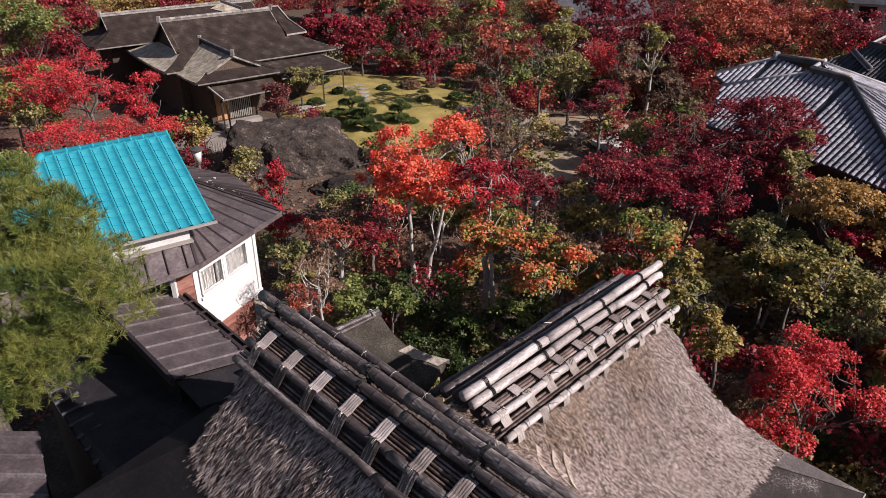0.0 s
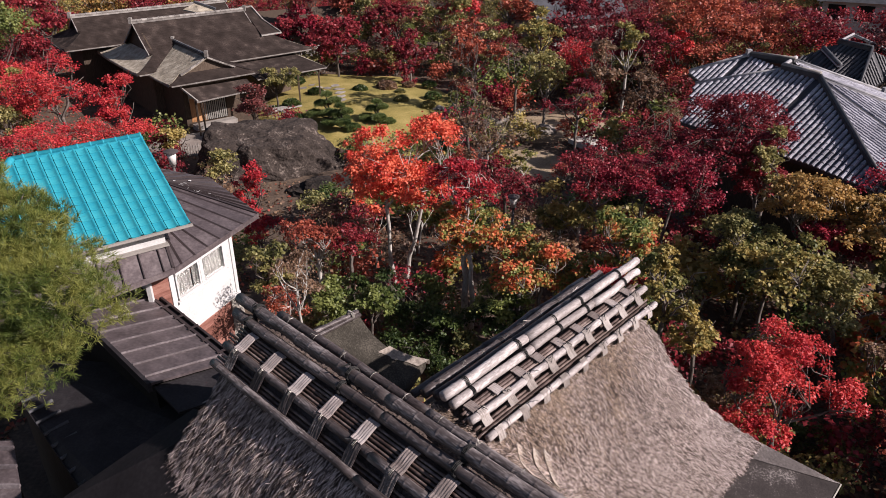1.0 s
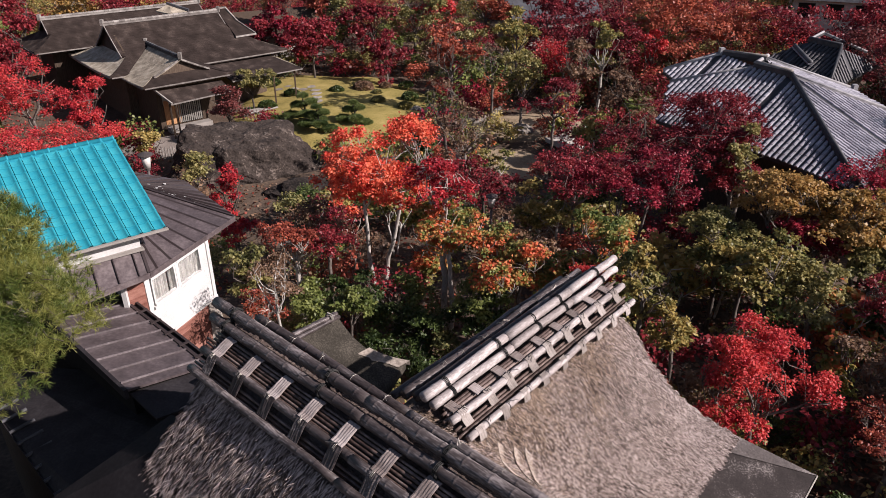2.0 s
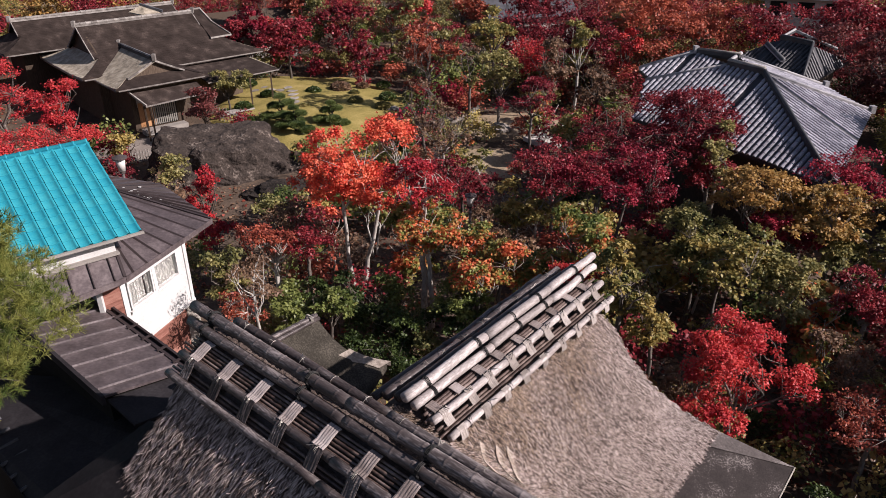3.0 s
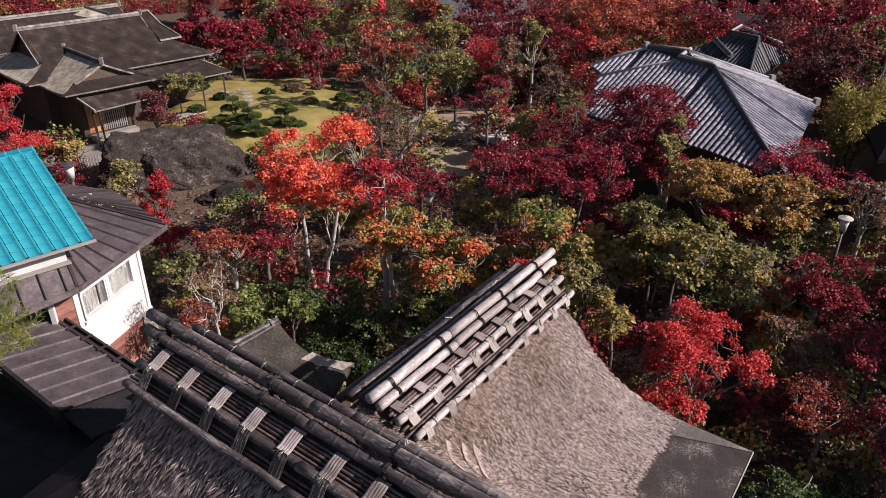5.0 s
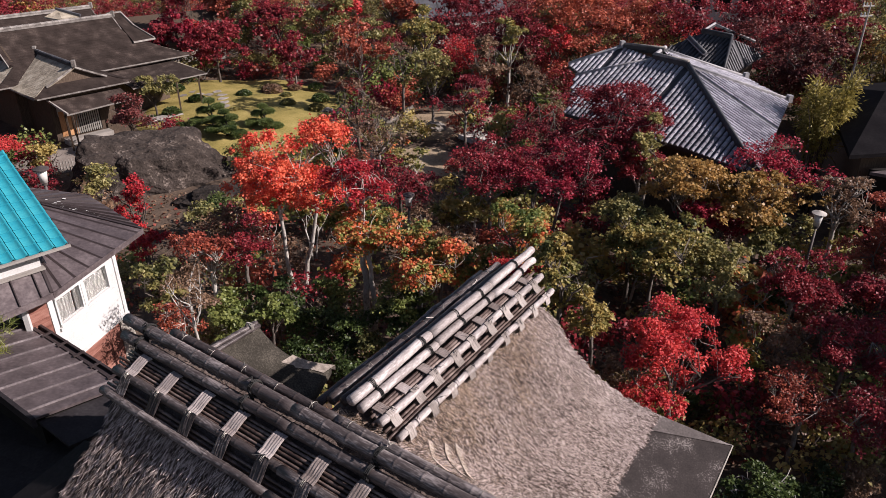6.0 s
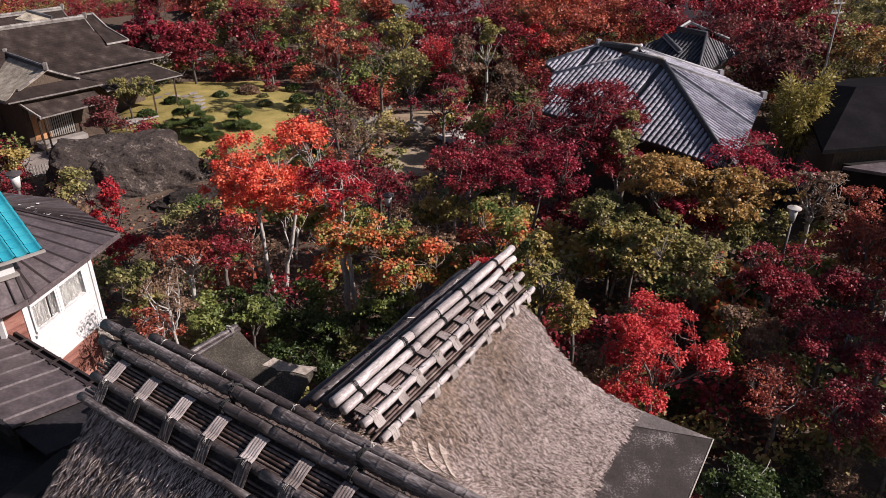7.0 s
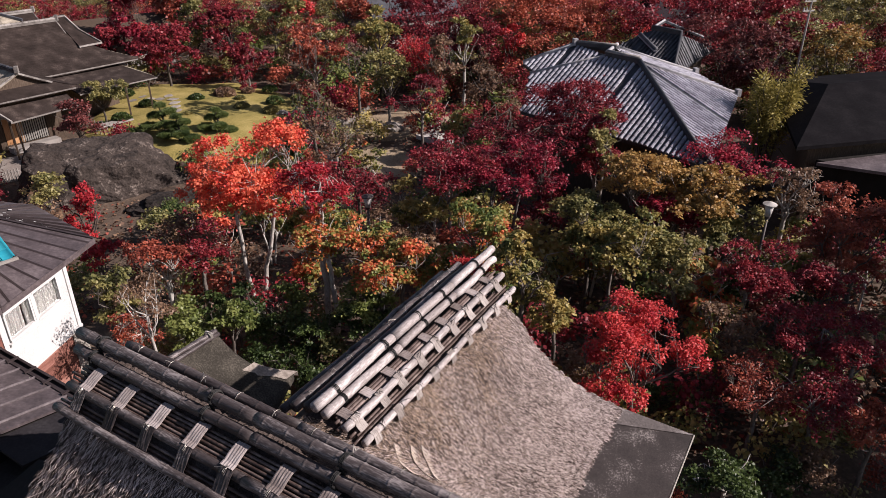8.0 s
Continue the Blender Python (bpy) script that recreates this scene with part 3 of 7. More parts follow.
def ridge_bamboo(name, label, a, u, n, length, poles, thins, straps, mats, seed, start=0.0):
    """A ridge capping: poles (out, height, radius, from, to), bands of thin culms (out, height, from, to) and bark straps across."""
    root = thing(name, label, "roof ridge")
    rng = np.random.default_rng(seed)
    for out, z, r, s0, s1 in poles:
        # a pole is spliced from lengths
        cuts = [s0] + [c for c in (s0 + (s1 - s0) * f for f in ((0.36, 0.7) if s1 - s0 > 3 else ()))] + [s1]
        for c0, c1 in zip(cuts, cuts[1:]):
            g = Geo()
            culm(g, (0, 0, 0), (c1 - c0, rng.normal() * 0.008, rng.normal() * 0.006), r * rng.uniform(0.95, 1.05), rng, 12)
            # poles on the side away from the sun: their shade is put into darker bamboo
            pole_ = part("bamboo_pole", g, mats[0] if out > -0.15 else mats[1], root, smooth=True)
            at = a + u * c0 + n * out
            pole_.matrix_basis = pose(at.x, at.y, z, 0, 0, math.degrees(math.atan2(u.y, u.x)))
    for out, z, s0, s1 in thins:
        g = Geo()
        culm(g, a + u * (s0 + rng.uniform(-0.08, 0.08)) + n * out + Vector((0, 0, z)), a + u * (s1 + rng.uniform(-0.1, 0.1)) + n * out + Vector((0, 0, z + rng.normal() * 0.004)), 0.021 * rng.uniform(0.85, 1.1), rng, 7, 0.24, 0.003)
        part("thin_culm", g, mats[2], root, smooth=True)
    for s, path, w, mat in straps:
        g = Geo()
        top, m = [], len(path)
        s = s + rng.normal() * 0.015
        for k in range(11):
            f = k / 10 - 0.5
            for out, z in path:
                jig = 0.008 * math.sin(k * 0.8 + out * 9)
                top.append(a + u * (s + f * w + jig * 0.5) + n * (out + (0.003 * rng.normal())) + Vector((0, 0, z + 0.006 * (k % 2))))
        low = [p - Vector((0, 0, 0.012)) for p in top]
        o = len(top)
        faces = []
        for k in range(10):
            for i in range(m - 1):
                q = (k * m + i, k * m + i + 1, (k + 1) * m + i + 1, (k + 1) * m + i)
                faces += [q, tuple(x + o for x in q[::-1])]
        for i in range(m - 1):
            faces += [(i, i + o, i + 1 + o, i + 1), (10 * m + i, 10 * m + i + 1, 10 * m + i + 1 + o, 10 * m + i + o)]
        faces += [(k * m, (k + 1) * m, (k + 1) * m + o, k * m + o) for k in range(10)] + [(k * m + m - 1, k * m + m - 1 + o, (k + 1) * m + m - 1 + o, (k + 1) * m + m - 1) for k in range(10)]
        g.add(top + low, faces)
        part("bark_strap", g, mat, root)
    return root, rng


def tie(root, c, u, n, r, rng, mat, turns=2, thick=0.006, tail=True, name="cord_tie"):
    """A cord wound round a pole, with a knot."""
    g = Geo()
    pts = []
    for k in range(10 * turns + 1):
        w = 2 * math.pi * k / 10
        pts.append(c + u * (0.02 * (k / 10 - turns / 2)) + (n * math.cos(w) + Vector((0, 0, 1)) * math.sin(w)) * (r + thick))
    g.tube(pts, [thick] * len(pts), 5)
    if tail:
        knot = c + n * (r * 0.4) + Vector((0, 0, r + 0.02))
        g.tube([knot, knot + Vector((rng.normal() * 0.03, rng.normal() * 0.03, 0.04)), knot + u * rng.normal() * 0.06 + n * 0.05], [thick * 1.4, thick, thick * 0.7], 5)
    part(name, g, mat, root)


def build_ridges():
    B, D, T, S = M["bamboo"], M["dark_bamboo"], M["thin_bamboo"], M["bark_strap"]
    poles = [(0.0, 7.52, 0.070, -0.05, 4.75), (0.125, 7.43, 0.062, -0.02, 4.6), (0.40, 7.32, 0.055, 0.0, 4.35), (0.655, 7.17, 0.049, 0.04, 4.25),
             (-0.40, 7.30, 0.072, 0.02, 4.3), (-0.17, 7.40, 0.07, 0.0, 4.4), (-0.66, 7.12, 0.06, 0.05, 4.2)]
    thins = [(o, 7.42 - 0.36 * (o - 0.13) - 0.05, 0.02, 4.3) for o in (0.21, 0.25, 0.29, 0.325)] + [(o, 7.28 - 0.55 * (o - 0.4) - 0.03, 0.03, 4.25) for o in (0.47, 0.51, 0.55, 0.59)]
    up = [(0.19, 7.385), (0.25, 7.385), (0.31, 7.375), (0.36, 7.37)]
    low = [(0.39, 7.392), (0.44, 7.37), (0.49, 7.285), (0.545, 7.235)]
    end = [(0.64, 7.235), (0.69, 7.21), (0.72, 7.14), (0.735, 7.08)]
    straps = []
    for k in range(9):
        s = 0.2 + 0.47 * k
        straps += [(s, up, 0.155, S), (s + 0.03, low, 0.15, M["cut_bark"]), (s + 0.06, end, 0.13, M["cut_bark"])]
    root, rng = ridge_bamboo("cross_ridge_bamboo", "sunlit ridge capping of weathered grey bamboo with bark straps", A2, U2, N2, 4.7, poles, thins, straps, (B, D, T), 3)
    for s in (0.35, 1.45, 2.3, 3.0, 4.1):
        tie(root, A2 + U2 * s + Vector((0, 0, 7.52)), U2, N2, 0.071, rng, M["cord"], 3, 0.007, False)
        tie(root, A2 + U2 * s + N2 * 0.125 + Vector((0, 0, 7.43)), U2, N2, 0.063, rng, M["cord"], 3, 0.007, False)
    for k in range(9):
        tie(root, A2 + U2 * (0.24 + 0.47 * k) + N2 * 0.40 + Vector((0, 0, 7.32)), U2, N2, 0.057, rng, M["cord"], 2, 0.005)
        tie(root, A2 + U2 * (0.4 + 0.45 * k) + N2 * 0.655 + Vector((0, 0, 7.17)), U2, N2, 0.051, rng, M["cord"], 1, 0.005)
        tie(root, A2 + U2 * (0.3 + 0.45 * k) - N2 * 0.40 + Vector((0, 0, 7.30)), U2, N2, 0.074, rng, M["wire"], 1, 0.004)
    poles = [(0.0, 7.52, 0.085, -0.02, 9.5), (0.165, 7.39, 0.082, 0.12, 9.5), (0.56, 7.15, 0.066, 0.42, 9.5), (0.80, 6.96, 0.06, 0.42, 9.5), (-0.235, 7.42, 0.075, 0.7, 9.5)]
    thins = [(o, 7.36 - 0.5 * (o - 0.2) - 0.06, 0.35, 9.4) for o in (0.26, 0.305, 0.35, 0.395, 0.44, 0.485)] + [(o, 7.12 - 0.75 * (o - 0.56) - 0.05, 0.45, 9.4) for o in (0.64, 0.685, 0.73)]
    up = [(0.24, 7.325), (0.31, 7.325), (0.40, 7.285), (0.49, 7.235), (0.56, 7.222)]
    low = [(0.575, 7.218), (0.625, 7.175), (0.70, 7.075), (0.76, 7.0)]
    straps = []
    for k in range(13):
        s = 0.75 + 0.67 * k
        # the lower strap is in shadow, which the dark bamboo colour paints on
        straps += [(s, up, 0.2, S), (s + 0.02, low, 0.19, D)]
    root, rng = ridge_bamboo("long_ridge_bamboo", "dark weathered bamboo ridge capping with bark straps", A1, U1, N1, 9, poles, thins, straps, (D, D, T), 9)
    for s in (0.52, 2.7, 4.75, 6.8):
        tie(root, A1 + U1 * s + Vector((0, 0, 7.52)), U1, N1, 0.088, rng, M["cord"], 3, 0.013)
        tie(root, A1 + U1 * s + N1 * 0.165 + Vector((0, 0, 7.39)), U1, N1, 0.085, rng, M["cord"], 3, 0.013, False)
    for k in range(13):
        tie(root, A1 + U1 * (0.75 + 0.67 * k) + N1 * 0.56 + Vector((0, 0, 7.15)), U1, N1, 0.07, rng, M["wire"], 2, 0.0045)
        tie(root, A1 + U1 * (1.0 + 0.62 * k) - N1 * 0.235 + Vector((0, 0, 7.42)), U1, N1, 0.078, rng, M["wire"], 1, 0.004)


M["paler_metal"] = material("paler_metal", [(0.05, 0.042, 0.04), (0.10, 0.085, 0.08), (0.26, 0.23, 0.22)], 3, 0.7, 0.3, fine=30, per=None, spec=0.15)
# moss, darkened further so that the rear slope's shade is in the colour
M["mossy_shaded_thatch"] = material("mossy_shaded_thatch", [(0.017, 0.015, 0.012), (0.042, 0.037, 0.03), (0.11, 0.096, 0.078)], 1.6, 0.95, 0.9, fine=30, per=None, bump_size=0.04, spec=0.1)
M["pale_tile"] = material("pale_ridge_tile", [(0.20, 0.195, 0.20), (0.34, 0.33, 0.335), (0.48, 0.465, 0.465)], 3, 0.5, 0.3, fine=30, spread=0.2)
# blacker than the other sheets: the shade on this sunlit roof is painted in
M["shaded_sheet"] = material("shaded_black_sheet", [(0.011, 0.0095, 0.0105), (0.017, 0.015, 0.0165), (0.026, 0.0235, 0.025)], 1.6, 0.75, 0.2, fine=16, per=None, spec=0.1)
# seams paler than their sheet: the highlight along them is in the colour
M["lit_seam"] = material("lit_seam", [(0.07, 0.057, 0.058), (0.12, 0.10, 0.102), (0.22, 0.19, 0.19)], 3, 0.45, 0.2, fine=20, spread=0.2, spec=0.4)
M["cut_bark"] = material("pale_bark_strap", [(0.18, 0.152, 0.135), (0.29, 0.252, 0.228), (0.42, 0.375, 0.345)], 5.0, 0.8, 0.6, fine=60, spread=0.3)
build_ridges()


def roof_plate(root, name, poly, mat, thick=0.05, label=""):
    return part(name, Geo().slab(poly, thick), mat, root, label)


def p1(s, o, z):
    v = A1 + U1 * s + N1 * o
    return (v.x, v.y, z)


def p2(s, o, z):
    v = A2 + U2 * s + N2 * o
    return (v.x, v.y, z)


# sheet-metal aprons under the thatch
apron = thing("metal_apron", "dull grey sheet-metal apron below the thatch", "roof")
roof_plate(apron, "sheet", [p2(-3, 2.3, 5.6), p2(3.7, 2.44, 5.54), p2(4.82, 3.78, 4.98), p2(-3, 3.78, 4.98)][::-1], M["metal_skirt"])
# the corner facet is lighter than the main sheet
roof_plate(apron, "corner_sheet", [p2(3.7, 2.44, 5.545), p2(4.25, 2.45, 5.53), p2(4.83, 3.78, 4.985)][::-1], M["paler_metal"])
bar_pts = [p2(3.7, 2.44, 5.555), p2(4.82, 3.78, 4.99)]
part("fold", Geo().tube(bar_pts, [0.014, 0.014], 6), M["paler_metal"], apron)
part("edge_strip", Geo().tube([p2(-3, 3.8, 4.97), p2(4.84, 3.8, 4.97)], [0.012, 0.012], 6), M["concrete"], apron)
shed = thing("metal_apron", "black sheet-metal roof beside the thatch, deep shade in its colour", "roof")
roof_plate(shed, "sheet", [p1(0.9, 1.0, 6.3), p1(0.0, 1.05, 6.0), p1(-0.8, 3.2, 4.9), p1(9, 3.6, 4.6), p1(9, 2.7, 5.05), p1(1.75, 2.7, 5.05)][::-1], M["shaded_sheet"])

for a_, b_ in ((p1(0.3, 1.04, 6.115), p1(0.9, 3.25, 4.86)), (p1(1.75, 2.72, 5.06), p1(2.4, 3.3, 4.83)), (p1(3.6, 2.75, 5.05), p1(4.2, 3.4, 4.78))):
    part("seam", Geo().tube([a_, b_], [0.012, 0.012], 6), M["dark_metal"], shed)

# ---- walls under the thatched roof ----
hall = thing("timber_hall", "old timber hall below the thatched roof", "house")
for s0, o0, s1, o1 in ((0.8, -1.5, 10, -1.4), (0.8, 1.4, 10, 1.5)):
    c = [A1 + U1 * s + N1 * o for s, o in ((s0, o0), (s1, o0), (s1, o1), (s0, o1))]
    part("wall", Geo().slab([(p.x, p.y, 5.6) for p in c][::-1], 5.8), M["old_timber"], hall)
c = [A2 + U2 * s + N2 * o for s, o in ((0, -1.9), (3.6, -1.9), (3.6, 1.9), (0, 1.9))]
part("wall", Geo().slab([(p.x, p.y, 5.4) for p in c], 5.6), M["old_timber"], hall)

# ---- roofs of sheet metal ----
def seams(root, a, b, c, d, count, mat, r=0.022, name="seam", lift=0.012):
    """Standing seams from the line a-b down to the line d-c, evenly spaced."""
    a, b, c, d = (Vector(p) for p in (a, b, c, d))
    for k in range(count):
        f = (k + 0.5) / count
        p, q = a.lerp(b, f), d.lerp(c, f)
        n = (b - a).cross(d - a).normalized()
        n = n if n.z > 0 else -n
        w = (b - a).normalized() * r
        g = Geo()
        lo, hi = n * 0.002, n * (r * 1.5 + lift)
        g.add([p - w + lo, p + w + lo, p + w * 0.6 + hi, p - w * 0.6 + hi, q - w + lo, q + w + lo, q + w * 0.6 + hi, q - w * 0.6 + hi],
              [(0, 1, 2, 3), (7, 6, 5, 4), (0, 4, 5, 1), (1, 5, 6, 2), (2, 6, 7, 3), (3, 7, 4, 0)])
        part(name, g, mat, root)


def ruled_sheet(root, name, a, b, c, d, count, mat, thick=0.06, label=""):
    """A sheet between the lines a-b and d-c, which need not lie in one plane, folded at each seam."""
    a, b, c, d = (Vector(p) for p in (a, b, c, d))
    g = Geo()
    cuts = [0.0] + [(k + 0.5) / count for k in range(count)] + [1.0]
    for f in cuts:
        p, q = a.lerp(b, f), d.lerp(c, f)
        g.v += [tuple(p), tuple(q), (p.x, p.y, p.z - thick), (q.x, q.y, q.z - thick)]
    m = len(cuts)
    for k in range(m - 1):
        i, j = 4 * k, 4 * k + 4
        g.f += [(i, j, j + 1, i + 1), (i + 2, i + 3, j + 3, j + 2), (i, i + 2, j + 2, j), (i + 1, j + 1, j + 3, i + 3)]
    g.f += [(0, 1, 3, 2), (4 * m - 4, 4 * m - 2, 4 * m - 1, 4 * m - 3)]
    return part(name, g, mat, root, label)


def bar(root, name, a, b, w, h, mat, label=""):
    """A squared timber from a to b."""
    a, b = Vector(a), Vector(b)
    d = (b - a).normalized()
    s = d.cross(Vector((0, 0, 1)))
    s = s.normalized() if s.length > 0.01 else Vector((1, 0, 0))
    u = s.cross(d)
    s, u = s * w / 2, u * h / 2
    g = Geo().add([a - s - u, a + s - u, a + s + u, a - s + u, b - s - u, b + s - u, b + s + u, b - s + u],
                  [(0, 1, 2, 3), (7, 6, 5, 4), (0, 4, 5, 1), (1, 5, 6, 2), (2, 6, 7, 3), (3, 7, 4, 0)])
    return part(name, g, mat, root, label)


# ---- the white house with the turquoise roof ----
HA, HB = Vector((0.828, 0.561, 0)), Vector((0.561, -0.828, 0))     # along its eaves, and down its front slope
EAVE_R = Vector((-5.14, 14.71, 6.4))


def hp(a, b, z):
    v = EAVE_R + HA * a + HB * b
    return (v.x, v.y, z)


def glazed_tile(w, ln):
    """One S-shaped glazed tile: a shallow trough and a roll, with thickness at its lower edge."""
    g = Geo()
    xs = [0, 0.12, 0.3, 0.5, 0.68, 0.78, 0.86, 0.94, 1.0]
    zs = [0.006, -0.008, -0.016, -0.014, -0.002, 0.02, 0.034, 0.03, 0.006]
    for y, lift in ((0.0, 0.026), (0.5, 0.014), (1.0, 0.002)):
        g.v += [(x * w, -y * 0 + (1 - y) * -ln + 0.0, z + lift) for x, z in zip(xs, zs)]
    m = len(xs)
    for r in range(2):
        for k in range(m - 1):
            g.f.append((r * m + k, r * m + k + 1, (r + 1) * m + k + 1, (r + 1) * m + k))
    o = len(g.v)
    g.v += [(x * w, -ln, z + d) for d in (0.026, -0.004) for x, z in zip(xs, zs)]       # a sharp lower lip
    g.f += [(o + m + k, o + m + k + 1, o + k + 1, o + k) for k in range(m - 1)]
    return g.mesh("glazed_tile", smooth=True)


house = thing("white_house", "white upper storey with a turquoise glazed tile roof", "house")
board = roof_plate(house, "roof", [hp(0, 0.03, 6.36), hp(0, -2.97, 7.55), hp(-2.85, -2.97, 7.55), hp(-4.9, 0.03, 6.36)], M["teal_bed"], 0.06)
roof_plate(house, "roof", [hp(0, -2.97, 7.55), hp(0, -5.6, 6.5), hp(-4.6, -5.6, 6.5), hp(-2.85, -2.97, 7.55)], M["turquoise"], 0.06)
roof_plate(house, "roof", [hp(-2.85, -2.97, 7.55), hp(-4.6, -5.6, 6.5), hp(-4.9, 0.03, 6.36)], M["turquoise"], 0.06)
# upper wall band with a sill board
part("upper_wall", Geo().slab([hp(-0.57, -0.16, 6.42), hp(-0.57, -5.2, 6.42), hp(-4.6, -5.2, 6.42), hp(-4.6, -0.16, 6.42)], 0.6), M["white_paint"], house)
bar(house, "flashing", hp(-0.53, -0.12, 5.97), hp(-4.4, -0.12, 5.97), 0.16, 0.05, M["moss_wood"])
part("gable_wall", Geo().add([hp(-0.35, -0.5, 6.3), hp(-0.35, -2.97, 7.42), hp(-0.35, -5.2, 6.3), hp(-0.5, -0.5, 6.3), hp(-0.5, -2.97, 7.42), hp(-0.5, -5.2, 6.3)],
     [(0, 2, 1), (3, 4, 5), (0, 1, 4, 3), (1, 2, 5, 4)]), M["white_paint"], house)
bar(house, "bargeboard", hp(-0.02, 0.02, 6.33), hp(-0.02, -2.97, 7.5), 0.03, 0.09, M["seam_metal"])
bar(house, "gutter", hp(0.02, 0.06, 6.35), hp(-4.6, 0.06, 6.35), 0.07, 0.05, M["moss_wood"])
# lean-to roof round the house
OUT = [(-8.3, 11.3), (-5.46, 14.06), (-4.18, 16.90), (-6.03, 19.37), (-8.6, 20.6)]
INN = [(-8.7, 12.1), (-5.71, 14.53), (-6.65, 17.99), (-6.95, 18.27), (-8.3, 19.2)]
ZO, ZI = 5.58, 5.95
for k in range(4):
    a, b, c, d = (*OUT[k], ZO), (*OUT[k + 1], ZO), (*INN[k + 1], ZI), (*INN[k], ZI)
    plate = ruled_sheet(house, "lean_to_roof", a, b, c, d, (9, 7, 7, 5)[k], M["brown_metal"], 0.06, "brown sheet metal")
    seams(plate, d, c, b, a, (9, 7, 7, 5)[k], M["seam_metal"], 0.018, lift=0.02)
    bar(house, "eave_board", (a[0], a[1], ZO - 0.06), (b[0], b[1], ZO - 0.06), 0.05, 0.13, M["brown_metal"])
    bar(house, "hip_cap", (b[0], b[1], ZO + 0.015), (c[0], c[1], ZI + 0.015), 0.06, 0.035, M["seam_metal"])
roof_plate(house, "lean_to_roof", [(*INN[1], ZI), (*INN[2], ZI), (*INN[3], ZI + 0.02), (*INN[4], ZI + 0.02), (-8.6, 12.35, ZI)], M["brown_metal"], 0.05)
rng = np.random.default_rng(61)
for k in range(16):     # flakes of old white paint on the far slope
    u, v = rng.uniform(0.08, 0.92), rng.uniform(0.35, 0.8)
    o, q = Vector((*OUT[2], ZO)).lerp(Vector((*OUT[3], ZO)), u), Vector((*INN[2], ZI)).lerp(Vector((*INN[3], ZI)), u)
    p = o.lerp(q, v) + Vector((0, 0, 0.03))
    e = (Vector((*OUT[3], ZO)) - Vector((*OUT[2], ZO))).normalized() * rng.uniform(0.03, 0.09)
    f = (q - o).normalized() * rng.uniform(0.02, 0.05)
    part("paint_flake", Geo().slab([p - e, p + f * 1.2 - e * 0.3, p + e * 0.9 + f * 0.2, p + e * 0.2 - f], 0.004), M["white_paint"], house)
# walls: a white upper half over red-brown siding, on a concrete footing
W = [(-8.0, 12.4), (-5.77, 14.51), (-4.87, 16.53), (-6.5, 18.8), (-9, 19.6), (-10.5, 17)]
WD = Vector((W[2][0] - W[1][0], W[2][1] - W[1][1], 0)).normalized()
WN = Vector((WD.y, -WD.x, 0))
WO = Vector((*W[1], 0))


def wl(s, z, out=0.0):
    return WO + WD * s + WN * out + Vector((0, 0, z))


def wall_box(root, name, s0, s1, z0, z1, o0, o1, mat, label=""):
    g = Geo()
    v = [wl(s, z, o) for o in (o0, o1) for s, z in ((s0, z0), (s1, z0), (s1, z1), (s0, z1))]
    g.add(v, [(3, 2, 1, 0), (4, 5, 6, 7), (0, 1, 5, 4), (1, 2, 6, 5), (2, 3, 7, 6), (3, 0, 4, 7)])
    return part(name, g, mat, root, label)


wp_ = M["white_paint"]
WL = 2.21                                                                           # length of the white wall
wall_box(house, "wall", 0.0, WL, 3.52, 4.39, -0.12, 0.0, wp_)                    # under the window
wall_box(house, "wall", 0.0, 0.12, 4.39, 5.52, -0.12, 0.0, wp_)
wall_box(house, "wall", 1.91, WL, 4.39, 5.52, -0.12, 0.0, wp_)
wall_box(house, "wall", 0.12, 1.91, 5.15, 5.52, -0.12, 0.0, wp_)
wall_box(house, "corner_board", WL - 0.07, WL + 0.04, 3.40, 5.52, -0.1, 0.03, wp_)
wall_box(house, "corner_board", -0.06, 0.06, 3.40, 5.52, -0.1, 0.03, wp_)
wall_box(house, "sill_board", -0.06, WL + 0.05, 3.44, 3.52, -0.1, 0.05, wp_)
win = wall_box(house, "window", 0.12, 1.91, 5.13, 5.148, -0.06, 0.05, wp_)
for s0, s1 in ((0.14, 0.96), (1.03, 1.89)):
    wall_box(win, "frame", s0, s1, 4.39, 4.45, -0.06, 0.045, wp_)
    wall_box(win, "frame", s0, s1, 5.06, 5.13, -0.06, 0.045, wp_)
    wall_box(win, "frame", s0, s0 + 0.05, 4.45, 5.06, -0.06, 0.025, wp_)
    wall_box(win, "frame", s1 - 0.05, s1, 4.45, 5.06, -0.06, 0.025, wp_)
wall_box(win, "mullion", 0.96, 1.03, 4.37, 5.15, -0.08, 0.035, wp_)
wall_box(win, "sill", 0.08, 1.95, 4.33, 4.39, -0.05, 0.07, wp_)
glass = bpy.data.materials.new("window_glass")
glass.use_nodes = True
gb = glass.node_tree.nodes["Principled BSDF"]
gb.inputs["Transmission Weight"].default_value, gb.inputs["Roughness"].default_value, gb.inputs["IOR"].default_value = 1.0, 0.03, 1.3
for s0, s1 in ((0.19, 0.91), (1.08, 1.84)):
    ob = wall_box(win, "pane", s0, s1, 4.45, 5.06, -0.035, -0.03, glass)
    ob.visible_shadow = False
rng = np.random.default_rng(4)
